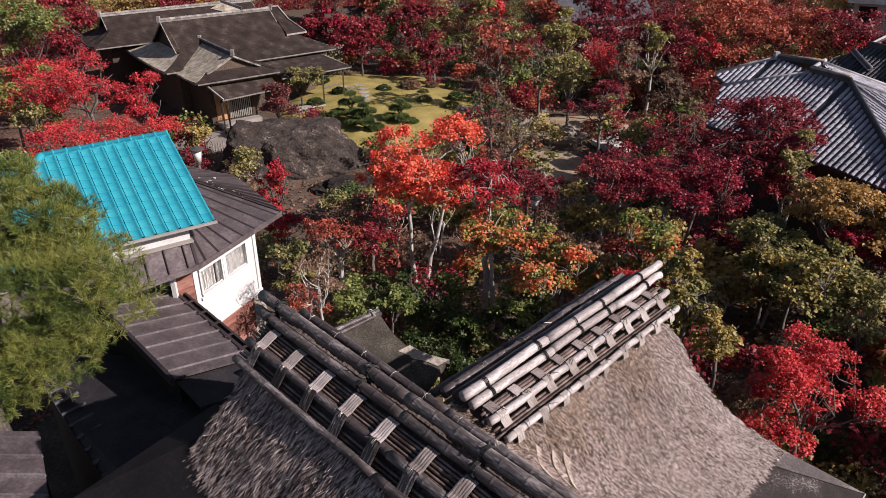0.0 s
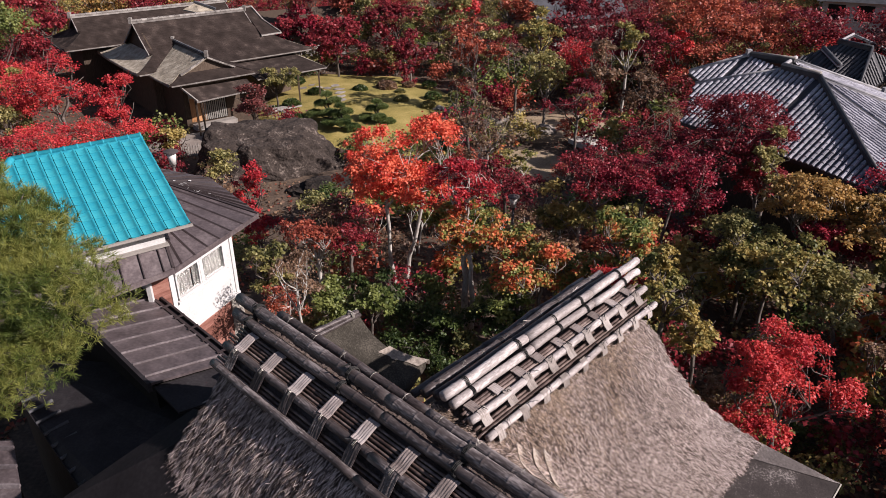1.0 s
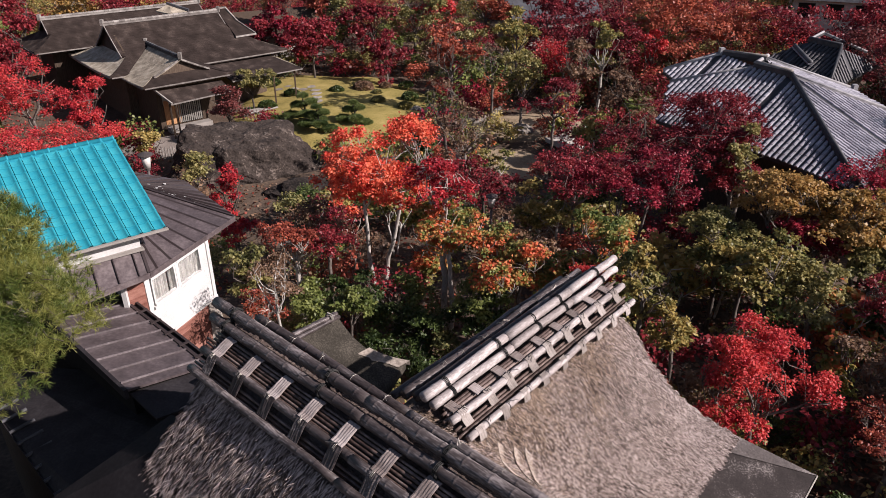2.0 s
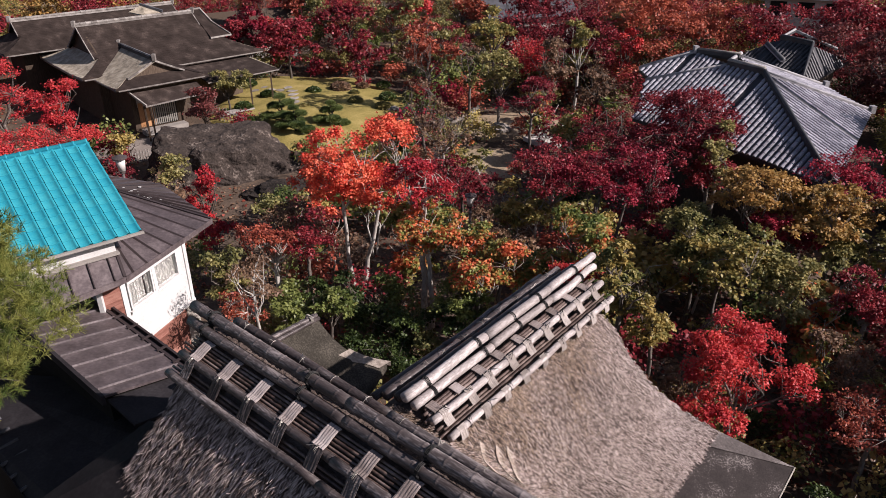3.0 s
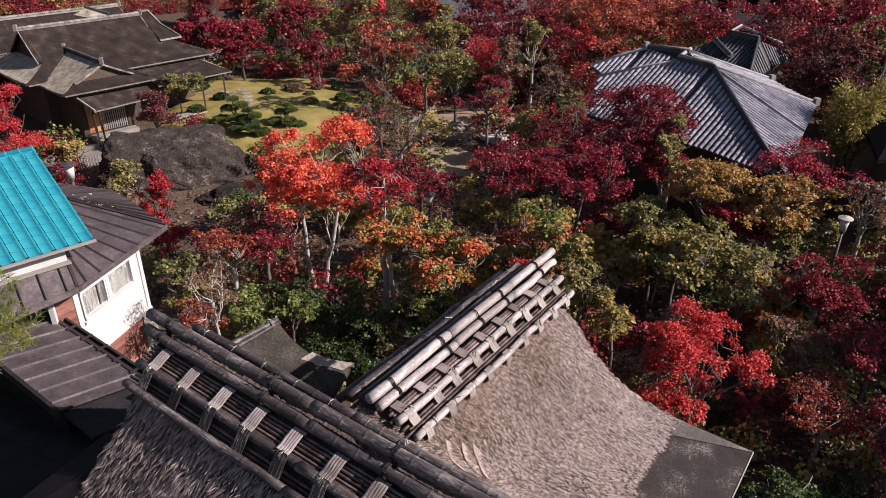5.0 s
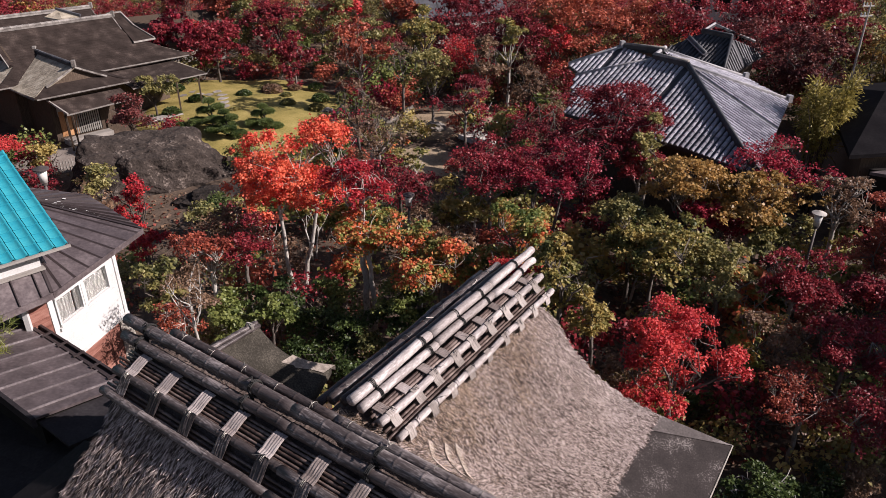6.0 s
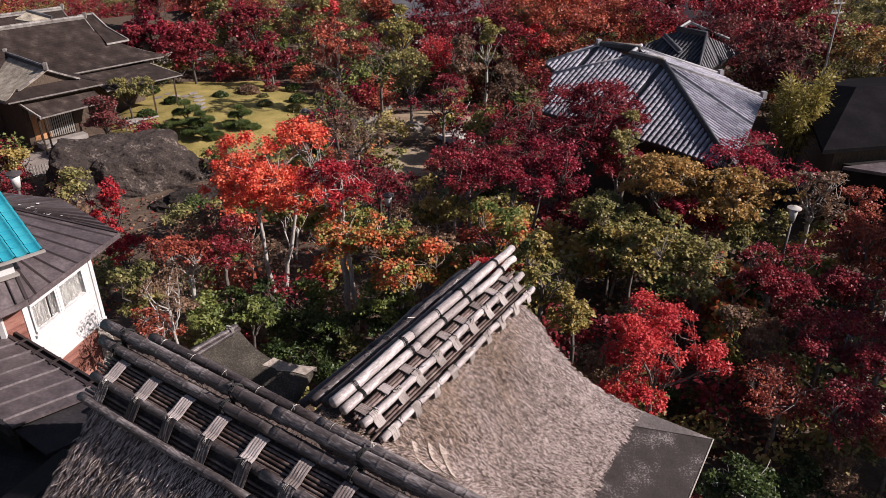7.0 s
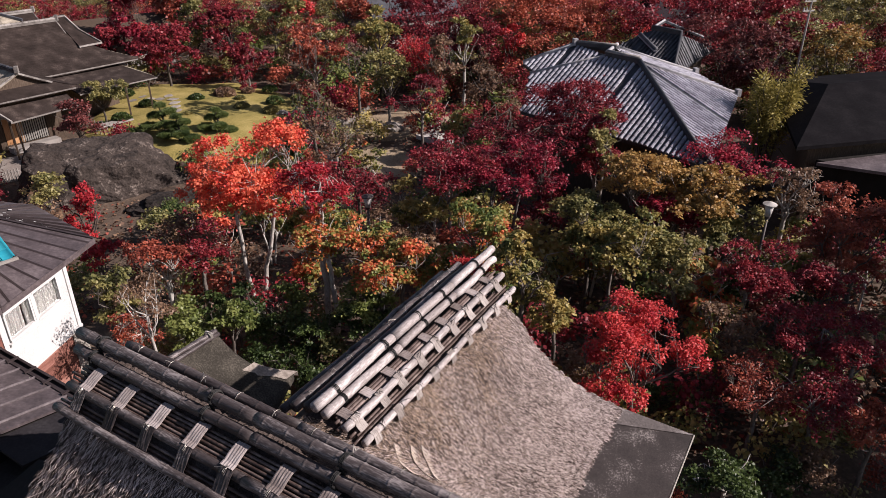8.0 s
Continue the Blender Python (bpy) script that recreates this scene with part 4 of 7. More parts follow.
for s0, s1 in ((0.16, 0.53), (0.56, 0.74), (0.80, 0.94), (1.05, 1.87)):
    g = Geo()
    n = 14
    for k in range(n + 1):
        s = s0 + (s1 - s0) * k / n
        o = -0.085 + 0.018 * math.sin(k * 2.3 + s0 * 7)
        g.v += [tuple(wl(s, 4.39, o)), tuple(wl(s, 5.13, o))]
    g.f += [(2 * k, 2 * k + 2, 2 * k + 3, 2 * k + 1) for k in range(n)]
    part("curtain", g, M["curtain"], win, "pale net curtain")
wall_box(house, "room_back", 0.0, 2.1, 3.5, 5.45, -1.6, -1.5, M["shaded_dark"])
for k in range(11):     # weatherboards under the white wall
    z = 3.44 - 0.105 * k
    wall_box(house, "siding_board", 0.0, 1.9, z - 0.112, z, -0.14, -0.03 + 0.012 * (k % 2), M["siding"])
wall_box(house, "lower_wall", 0.0, 1.9, 0.0, 2.22, -0.2, -0.06, M["siding"])
part("footing", Geo().add([wl(1.72, 0, 0), wl(2.62, 0, 0.1), wl(2.27, 3.36, 0.02), wl(1.92, 3.36, 0.0), wl(1.72, 0, -0.5), wl(2.62, 0, -0.5), wl(2.27, 3.36, -0.4), wl(1.92, 3.36, -0.4)],
     [(0, 1, 2, 3), (7, 6, 5, 4), (0, 4, 5, 1), (1, 5, 6, 2), (2, 6, 7, 3), (3, 7, 4, 0)]), M["concrete"], house, "stained concrete buttress")
# front-left facet with boards, and the far side
FL = Vector((W[0][0] - W[1][0], W[0][1] - W[1][1], 0)).normalized()
fn = Vector((-FL.y, FL.x, 0))
for k in range(24):
    z = 5.5 - 0.105 * k
    a, b = WO + Vector((0, 0, z)), WO + FL * 0.5 + Vector((0, 0, z))
    bar(house, "siding_board", a, b, 0.05 + 0.014 * (k % 2), 0.11, M["siding"])
bar(house, "corner_board", WO + FL * 0.52 + fn * 0.05 + Vector((0, 0, 3)), WO + FL * 0.52 + fn * 0.05 + Vector((0, 0, 5.5)), 0.1, 0.1, wp_)
part("wall", Geo().slab([(*p, 5.5) for p in ((-6.12, 14.26), (-6.0, 14.5), (-6.0, 15.2), (-6.9, 18.6), (-9, 19.5), (-9.3, 17.7))], 5.5), M["white_paint"], house)
part("wall", Geo().slab([(*p, 5.5) for p in ((-4.91, 16.5), (-6.5, 18.8), (-6.8, 18.7), (-5.2, 16.4))], 5.45), M["white_paint"], house)
# ridge and hip caps
for k in range(10):
    a = -0.02 - 0.285 * k
    g = Geo().tube([hp(a, -2.97, 7.615), hp(a - 0.006, -2.97, 7.615), hp(a - 0.04, -2.97, 7.615), hp(a - 0.046, -2.97, 7.615), hp(a - 0.28, -2.97, 7.615), hp(a - 0.286, -2.97, 7.615)], [0.05, 0.076, 0.076, 0.064, 0.062, 0.05], 12)
    part("ridge_tile", g, M["turquoise"], house, smooth=True)
for side_ in (0.055, -0.055):
    bar(house, "ridge_course", hp(0.0, -2.97 + side_, 7.55), hp(-2.8, -2.97 + side_, 7.55), 0.1, 0.1, M["turquoise"])
    bar(house, "ridge_bed", hp(0.0, -2.97 + side_ * 2.2, 7.495), hp(-2.8, -2.97 + side_ * 2.2, 7.495), 0.07, 0.045, M["mortar"])
h0, h1 = Vector(hp(-2.85, -2.97, 7.60)), Vector(hp(-4.9, 0.03, 6.42))
for k in range(12):
    p, q = h0.lerp(h1, k / 12), h0.lerp(h1, (k + 1.05) / 12)
    part("hip_tile", Geo().tube([p, p.lerp(q, 0.1), q], [0.08, 0.095, 0.085], 10), M["turquoise"], house, smooth=True)

# ---- walkway roof and the low roofs beside it ----
walkroof = thing("walkway_roof", "dark brown standing-seam metal walkway roof", "roof")
Wd, Wn = Vector((0.685, -0.729, 0)), Vector((-0.729, -0.685, 0))
W0 = Vector((-3.98, 11.92, 0))


def wp(s, o, z):
    v = W0 + Wd * s + Wn * o
    return (v.x, v.y, z)


roof_plate(walkroof, "sheet", [wp(-6.5, 0, 4.7), wp(0.15, 0, 4.7), wp(0.15, 1.54, 5.0), wp(-6.5, 1.54, 5.0)][::-1], M["brown_metal"])
seams(walkroof, wp(-6.5, 1.54, 5.0), wp(0.15, 1.54, 5.0), wp(0.15, 0, 4.7), wp(-6.5, 0, 4.7), 13, M["lit_seam"], 0.016, lift=0.014)
bar(walkroof, "gutter", wp(-6.5, -0.03, 4.68), wp(0.2, -0.03, 4.68), 0.07, 0.09, M["seam_metal"])
bar(walkroof, "gutter", wp(-6.5, -0.17, 4.68), wp(0.2, -0.17, 4.68), 0.05, 0.09, M["seam_metal"])
bar(walkroof, "gutter_bed", wp(-6.5, -0.1, 4.645), wp(0.2, -0.1, 4.645), 0.13, 0.03, M["dark_metal"])
for k in range(11):
    bar(walkroof, "gutter_bracket", wp(-6.2 + 0.6 * k, -0.19, 4.735), wp(-6.2 + 0.6 * k, 0.04, 4.735), 0.05, 0.03, M["seam_metal"])
bar(walkroof, "ridge_board", wp(-6.5, 1.58, 4.93), wp(0.18, 1.58, 4.93), 0.07, 0.2, M["dark_metal"])
# an outer wall painted near-black in place of the thatch's shadow on it
part("wall", Geo().slab([wp(-6.4, 0.15, 4.6), wp(0.05, 0.15, 4.6), wp(0.05, 1.45, 4.85), wp(-6.4, 1.45, 4.85)][::-1], 4.8), M["shaded_dark"], walkroof)
lowroof = thing("low_roof", "brown standing-seam metal roof of a low annexe", "roof")
low_edges = ((-11.0, 10.85, 3.66), (-11.0, 6.6, 3.74), (-5.4, 6.6, 3.5), (-7.93, 10.88, 3.6))
ruled_sheet(lowroof, "sheet", low_edges[3], low_edges[2], low_edges[1], low_edges[0], 9, M["brown_metal"], 0.05)
seams(lowroof, *low_edges, 9, M["lit_seam"], 0.036, lift=0.02)
part("wall", Geo().slab([(-9.2, 10.6, 3.6), (-7.9, 10.6, 3.5), (-5.6, 6.7, 3.4), (-9.2, 6.7, 3.6)][::-1], 3.7), M["old_timber"], lowroof)
dark = thing("lower_roof", "black sheet-metal roof with deep shade put into its colour", "roof")
# much of the thatch's shade over this roof is in its near-black
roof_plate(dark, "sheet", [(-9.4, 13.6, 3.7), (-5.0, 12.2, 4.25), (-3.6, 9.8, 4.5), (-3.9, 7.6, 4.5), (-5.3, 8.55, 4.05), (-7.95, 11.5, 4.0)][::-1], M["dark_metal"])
part("wall", Geo().slab([(-9.2, 13.3, 3.6), (-5.2, 12.0, 4.0), (-3.8, 9.8, 4.2), (-4.1, 7.9, 4.2), (-5.3, 8.8, 3.9), (-7.8, 11.6, 3.9)][::-1], 4.3), M["old_timber"], dark)
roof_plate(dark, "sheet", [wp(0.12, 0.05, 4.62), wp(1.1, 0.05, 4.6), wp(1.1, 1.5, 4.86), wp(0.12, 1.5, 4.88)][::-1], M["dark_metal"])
e0, e1 = Vector((-7.95, 11.5, 4.03)), Vector((-5.3, 8.55, 4.08))
for k in range(9):
    p = e0.lerp(e1, k / 9)
    part("eave_tile", Geo().tube([p, p + Vector((0.34, 0.3, 0.05))], [0.035, 0.035], 7), M["kawara_dark"], dark)

# small roof behind the long ridge
back = thing("rear_thatch_wing", "small rear wing with a mossy thatch roof, shade in its dark colour", "roof")
ra, rb = Vector((-2.38, 11.1, 5.52)), Vector((-1.28, 12.22, 5.46))
la, lb = Vector((-0.85, 9.75, 4.62)), Vector((0.05, 11.86, 4.56))     # its lower edge


def rear_point(f, w):
    """A point of the sagging front slope: f down it, w along it."""
    p = ra.lerp(rb, w).lerp(la.lerp(lb, w), f)
    p.z -= 0.2 * math.sin(f * math.pi) * (1 - 0.25 * f)
    p -= (rb - ra).normalized() * 0.12 * math.sin(f * math.pi) * w
    return p


def rear_slope():
    g = Geo()
    n, m = 22, 24
    for i in range(n + 1):
        f = i / n
        for j in range(m + 1):
            p = rear_point(f, j / m)
            p.z += 0.03 * noise.noise(Vector((p.x * 5, p.y * 5, 3)))
            g.v.append(tuple(p))
    for i in range(n):
        for j in range(m):
            a = i * (m + 1) + j
            g.f.append((a, a + m + 1, a + m + 2, a + 1))
    o = len(g.v)
    g.v += [(x, y, z - 0.16) for x, y, z in g.v[:o]]
    for j in range(m):
        a = n * (m + 1) + j
        g.f.append((a, a + o, a + 1 + o, a + 1))
    for i in range(n):
        a, b = i * (m + 1) + m, (i + 1) * (m + 1) + m
        g.f.append((a, b, b + o, a + o))
        a, b = i * (m + 1), (i + 1) * (m + 1)
        g.f.append((b, a, a + o, b + o))
    return g


part("slope", rear_slope(), M["mossy_shaded_thatch"], back, smooth=True)
roof_plate(back, "rear_slope", [tuple(ra), tuple(rb), (rb.x - 0.95, rb.y + 0.7, 4.75), (ra.x - 0.95, ra.y + 0.7, 4.75)][::-1], M["mossy_shaded_thatch"], 0.25)
g = Geo()
for i in range(13):
    f = 0.5 + 0.53 * i / 12
    q = rear_point(f, 1.0)
    e = (rb - ra).normalized() * (0.27 + 0.03 * math.sin(i * 0.6))
    g.v += [tuple(q - e + Vector((0, 0, 0.035))), tuple(q + e * 0.15 + Vector((0, 0, 0.025))), tuple(q + e * 0.17 - Vector((0, 0, 0.09)))]
for i in range(12):
    a = 3 * i
    g.f += [(a, a + 3, a + 4, a + 1), (a + 1, a + 4, a + 5, a + 2)]
part("verge", g, M["verge_straw"], back, "pale cut straw edge")
nn = (rb - ra).normalized()
for k, (off, dz) in enumerate(((0.0, 0.045), (0.075, 0.0), (-0.075, 0.0))):
    g = Geo()
    side = nn.cross(Vector((0, 0, 1))).normalized()
    culm(g, ra - nn * 0.5 + side * off + Vector((0, 0, 0.03 + dz)), rb - nn * 0.02 + side * off + Vector((0, 0, 0.05 + dz)), 0.045, rng, 9)
    part("ridge_pole", g, M["dark_bamboo"], back, smooth=True)
tie(back, rb - nn * 0.2 + Vector((0, 0, 0.06)), nn, side, 0.09, rng, M["wire"], 3, 0.012)
part("wall", Geo().slab([(-2.3, 10.9, 4.9), (-1.5, 11.7, 4.9), (-0.5, 11.2, 4.3), (-1.2, 10.1, 4.3)][::-1], 5.0), M["old_timber"], back)


# ---- the old tea house ----
class Frame:
    """A local frame: origin, along, across."""

    def __init__(self, o, x, y):
        self.o, self.x, self.y = Vector(o), Vector(x), Vector(y)

    def __call__(self, a, b, z):
        v = self.o + self.x * a + self.y * b
        return (v.x, v.y, z)


def curved_roof(root, fr, x0, x1, y0, y1, ze, zr, g0, g1, mats, thick=0.16, power=1.3, over=0.3, cap=0.09, gable="old_timber", cap_mat="ridge_cap"):
    """A hip-and-gable roof with sagging slopes. g0, g1: places of the gables (None: no hip at that end). mats: front, back, left skirt, right skirt."""
    ym, D = (y0 + y1) / 2, (y1 - y0) / 2

    def zat(d):
        return ze + (zr - ze) * max(0, d / D) ** power

    rows = 22
    for sgn, mat in ((0, mats[0]), (1, mats[1])):
        g = Geo()
        levels = [(c + e, (0.018 if mat == "bark_roof" else 0.004) * (1 - e)) for c in range(rows) for e in (0, 1)]     # overlapping courses
        for i, step in levels:
            d = D * i / rows
            lo = x0 + d if g0 is not None and d < g0 - x0 else (g0 - over * (1 - 0.2 * i / rows) if g0 is not None else x0)
            hi = x1 - d if g1 is not None and d < x1 - g1 else (g1 + over * (1 - 0.2 * i / rows) if g1 is not None else x1)
            y = y0 + d if not sgn else y1 - d
            up = 0.10 * (1 - i / rows) ** 3
            for k in range(9):
                f = k / 8
                g.v.append(fr(lo + (hi - lo) * f, y, zat(d) + step + up * (abs(f - 0.5) * 2) ** 4))
        m = 9
        for i in range(len(levels) - 1):
            for k in range(m - 1):
                a = i * m + k
                q = (a, a + 1, a + m + 1, a + m)
                g.f.append(q if not sgn else q[::-1])
        o = len(g.v)
        g.v += [(x, y, z - thick) for x, y, z in g.v[:o]]
        g.f += [(k + 1, k, k + o, k + 1 + o) for k in range(m - 1)]
        for i in range(len(levels) - 1):
            for k in (0, m - 1):
                a, b = i * m + k, (i + 1) * m + k
                g.f.append((a, b, b + o, a + o))
        part("roof_slope", g, M[mat], root)
        # pale shingle ends along the eave
        ya = y0 - 0.015 if not sgn else y1 + 0.015
        bar(root, "eave_edge", fr(x0 + 0.1, ya, ze - 0.05), fr(x1 - 0.1, ya, ze - 0.05), 0.04, 0.07, M["ridge_cap"])
    for end, gx, mat in ((x0, g0, mats[2]), (x1, g1, mats[3])):
        if gx is None:
            continue
        L = abs(gx - end)
        sg = 1 if gx > end else -1
        g = Geo()
        for i in range(7):
            d = L * i / 6
            for k in range(9):
                f = k / 8
                ya, yb = y0 + d, y1 - d
                g.v.append(fr(end + sg * d, ya + (yb - ya) * f, zat(d) + 0.10 * (1 - i / 6) ** 3 * (abs(f - 0.5) * 2) ** 4))
        for i in range(6):
            for k in range(8):
                a = i * 9 + k
                q = (a, a + 9, a + 10, a + 1)
                g.f.append(q if sg > 0 else q[::-1])
        o = len(g.v)
        g.v += [(x, y, z - thick) for x, y, z in g.v[:o]]
        g.f += [(k, k + 1, k + 1 + o, k + o) for k in range(8)]
        part("roof_skirt", g, M[mat], root, "pale lichened bark" if mat == "lichen_roof" else "")
        bar(root, "eave_edge", fr(end - sg * 0.01, y0 + 0.1, ze - 0.05), fr(end - sg * 0.01, y1 - 0.1, ze - 0.05), 0.04, 0.07, M["ridge_cap"])
        zg = zat(L)
        part("gable", Geo().add([fr(gx, y0 + L, zg), fr(gx, y1 - L, zg), fr(gx, ym, zr - 0.05), fr(gx + sg * 0.1, y0 + L, zg), fr(gx + sg * 0.1, y1 - L, zg), fr(gx + sg * 0.1, ym, zr - 0.05)],
             [(0, 1, 2), (5, 4, 3), (0, 2, 5, 3), (1, 4, 5, 2)]), M[gable], root)
        for s in (0, 1):
            pts = []
            for i in range(6):
                d = L + (D - L) * i / 5
                ov = gx - sg * over * (1 - 0.2 * d / D)
                pts.append(fr(ov, y0 + d if not s else y1 - d, zat(d) - 0.02))
            for p, q in zip(pts, pts[1:]):
                bar(root, "bargeboard", p, q, 0.05, 0.09, M["ridge_cap"])
    r0 = (g0 - over) if g0 is not None else x0
    r1 = (g1 + over) if g1 is not None else x1
    bar(root, "ridge_bed", fr(r0, ym, zr + 0.03), fr(r1, ym, zr + 0.03), 0.2, 0.10, M[cap_mat])
    count = max(3, int(abs(r1 - r0) / 0.33))
    for k in range(count):          # short cap tiles, each with a raised lip
        a, b = r0 + (r1 - r0) * k / count, r0 + (r1 - r0) * (k + 1) / count
        g = Geo().tube([fr(a + (b - a) * f, ym, zr + 0.13) for f in (0, 0.02, 0.16, 0.18, 1.0)], [cap * 1.12, cap * 1.16, cap * 1.16, cap * 0.95, cap * 0.95], 8)
        part("cap_tile", g, M[cap_mat], root, smooth=False)
    for rx in (r0, r1):
        g = Geo().box((-0.09, -0.12, 0), (0.09, 0.12, 0.34), Matrix.Translation(fr(rx, ym, zr)))
        part("ridge_end", g, M["ridge_cap"], root)


TEA = Frame((-16.08, 41.9, 0), (0.80, 0.60, 0), (-0.60, 0.80, 0))
tea = thing("tea_house", "old wooden tea house with dark bark-shingled hipped roofs", "house")
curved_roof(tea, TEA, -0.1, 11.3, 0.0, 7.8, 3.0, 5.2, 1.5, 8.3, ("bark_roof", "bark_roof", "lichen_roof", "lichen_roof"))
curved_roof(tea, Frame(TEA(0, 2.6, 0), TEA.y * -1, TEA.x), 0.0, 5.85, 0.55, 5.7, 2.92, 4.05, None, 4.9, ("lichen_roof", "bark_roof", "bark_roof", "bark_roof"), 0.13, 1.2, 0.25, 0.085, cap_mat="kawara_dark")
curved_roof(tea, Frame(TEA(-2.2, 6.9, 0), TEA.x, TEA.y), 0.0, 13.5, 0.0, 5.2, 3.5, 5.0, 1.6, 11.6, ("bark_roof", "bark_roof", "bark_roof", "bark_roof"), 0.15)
roof_plate(tea, "porch_roof", [TEA(1.6, -4.25, 2.12), TEA(5.3, -3.8, 2.12), TEA(5.2, -2.8, 2.58), TEA(1.3, -3.0, 2.6)], M["bark_roof"], 0.07)
bar(tea, "eave_edge", TEA(1.55, -4.27, 2.07), TEA(5.33, -3.82, 2.07), 0.05, 0.07, M["ridge_cap"])
bar(tea, "bargeboard", TEA(1.6, -4.3, 2.13), TEA(1.25, -2.9, 2.66), 0.08, 0.1, M["ridge_cap"])
roof_plate(tea, "veranda_roof", [TEA(6.0, -2.6, 2.32), TEA(10.8, -2.5, 2.32), TEA(9.9, 1.4, 2.92), TEA(6.0, 1.0, 2.92)], M["bark_roof"], 0.09)
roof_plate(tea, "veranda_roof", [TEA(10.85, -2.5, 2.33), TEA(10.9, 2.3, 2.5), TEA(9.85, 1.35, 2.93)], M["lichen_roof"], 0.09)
bar(tea, "eave_edge", TEA(6.0, -2.63, 2.27), TEA(10.85, -2.53, 2.27), 0.05, 0.06, M["ridge_cap"])
for a, b in ((8.85, -2.35), (10.4, -2.2), (6.4, -2.3)):
    bar(tea, "post", TEA(a, b, 0), TEA(a, b, 2.3), 0.09, 0.09, M["old_timber"])
for a, b in ((1.55, -4.1), (1.85, -4.15), (5.1, -3.7)):
    bar(tea, "post", TEA(a, b, 0), TEA(a, b, 2.1), 0.08, 0.08, M["old_timber"])
part("wall", Geo().slab([TEA(1.0, 1.0, 3.1), TEA(10.0, 1.0, 3.1), TEA(10.0, 6.9, 3.1), TEA(1.0, 6.9, 3.1)], 3.2), M["old_timber"], tea)
part("wall", Geo().slab([TEA(1.5, -2.3, 2.95), TEA(4.9, -2.3, 2.95), TEA(4.9, 1.0, 2.95), TEA(1.5, 1.0, 2.95)], 3.1), M["old_timber"], tea)
part("wall", Geo().slab([TEA(-1, 8.0, 3.5), TEA(10.4, 8.0, 3.5), TEA(10.4, 11.3, 3.5), TEA(-1, 11.3, 3.5)], 3.6), M["old_timber"], tea)
# the end of a further ridge behind, and a small gable on the rear roof
roof_plate(tea, "end_roof", [TEA(8.5, 4.3, 5.28), TEA(8.7, 3.2, 4.62), TEA(9.6, 3.4, 4.55), TEA(9.3, 4.3, 5.3)], M["bark_roof"], 0.1)
roof_plate(tea, "end_roof", [TEA(8.7, 3.2, 4.62), TEA(8.63, 1.76, 3.93), TEA(10.05, 1.9, 3.93), TEA(9.6, 3.4, 4.55)], M["bark_roof"], 0.1)
for a, b in (((9.3, 4.3, 5.34), (9.6, 3.4, 4.58)), ((9.6, 3.4, 4.58), (10.07, 1.9, 3.95)), ((8.6, 1.74, 3.9), (10.1, 1.88, 3.9)), ((8.4, 4.32, 5.34), (9.35, 4.32, 5.36))):
    bar(tea, "bargeboard", TEA(*a), TEA(*b), 0.1, 0.09, M["ridge_cap"])
roof_plate(tea, "small_gable", [TEA(5.5, 6.6, 5.25), TEA(6.1, 5.4, 5.12), TEA(7.15, 5.5, 5.2), TEA(6.4, 6.5, 5.62)], M["lichen_roof"], 0.08)
bar(tea, "small_ridge", TEA(6.3, 6.6, 5.66), TEA(7.25, 5.45, 5.26), 0.16, 0.13, M["kawara_dark"])
# entrance front: warm boards, slatted screen, plaster
front = Frame(TEA(1.5, -2.34, 0), TEA.x, TEA.y)
for k in range(3):
    part("door_panel", Geo().slab([front(0.3 + 0.32 * k, -0.02, 1.5 + 0.3 * (k == 0)), front(0.58 + 0.32 * k, -0.02, 1.5 + 0.3 * (k == 0)), front(0.58 + 0.32 * k, 0.03, 1.5), front(0.3 + 0.32 * k, 0.03, 1.5)], 1.1), M["warm_timber"], tea, "warm brown timber")
part("plaster_panel", Geo().slab([front(0.28, -0.015, 2.1), front(0.95, -0.015, 2.1), front(0.95, 0.03, 2.1), front(0.28, 0.03, 2.1)], 0.55), M["shoji"], tea)
part("plaster_panel", Geo().slab([front(2.5, -0.015, 2.2), front(3.3, -0.015, 2.2), front(3.3, 0.03, 2.2), front(2.5, 0.03, 2.2)], 0.6), M["plaster"], tea)
part("screen_back", Geo().slab([front(1.1, -0.012, 1.6), front(2.5, -0.012, 1.6), front(2.5, 0.03, 1.6), front(1.1, 0.03, 1.6)], 1.2), M["shaded_dark"], tea)
for k in range(12):
    s = 1.12 + 0.115 * k
    bar(tea, "slat", front(s, -0.05, 0.42), front(s, -0.05, 1.58), 0.055, 0.04, M["shoji"])
bar(tea, "step", front(0.2, -0.55, 0.25), front(2.7, -0.55, 0.25), 0.6, 0.28, M["moss_wood"])
bar(tea, "bench", TEA(6.2, -3.3, 0.5), TEA(8.3, -3.3, 0.5), 0.6, 0.07, M["moss_wood"])


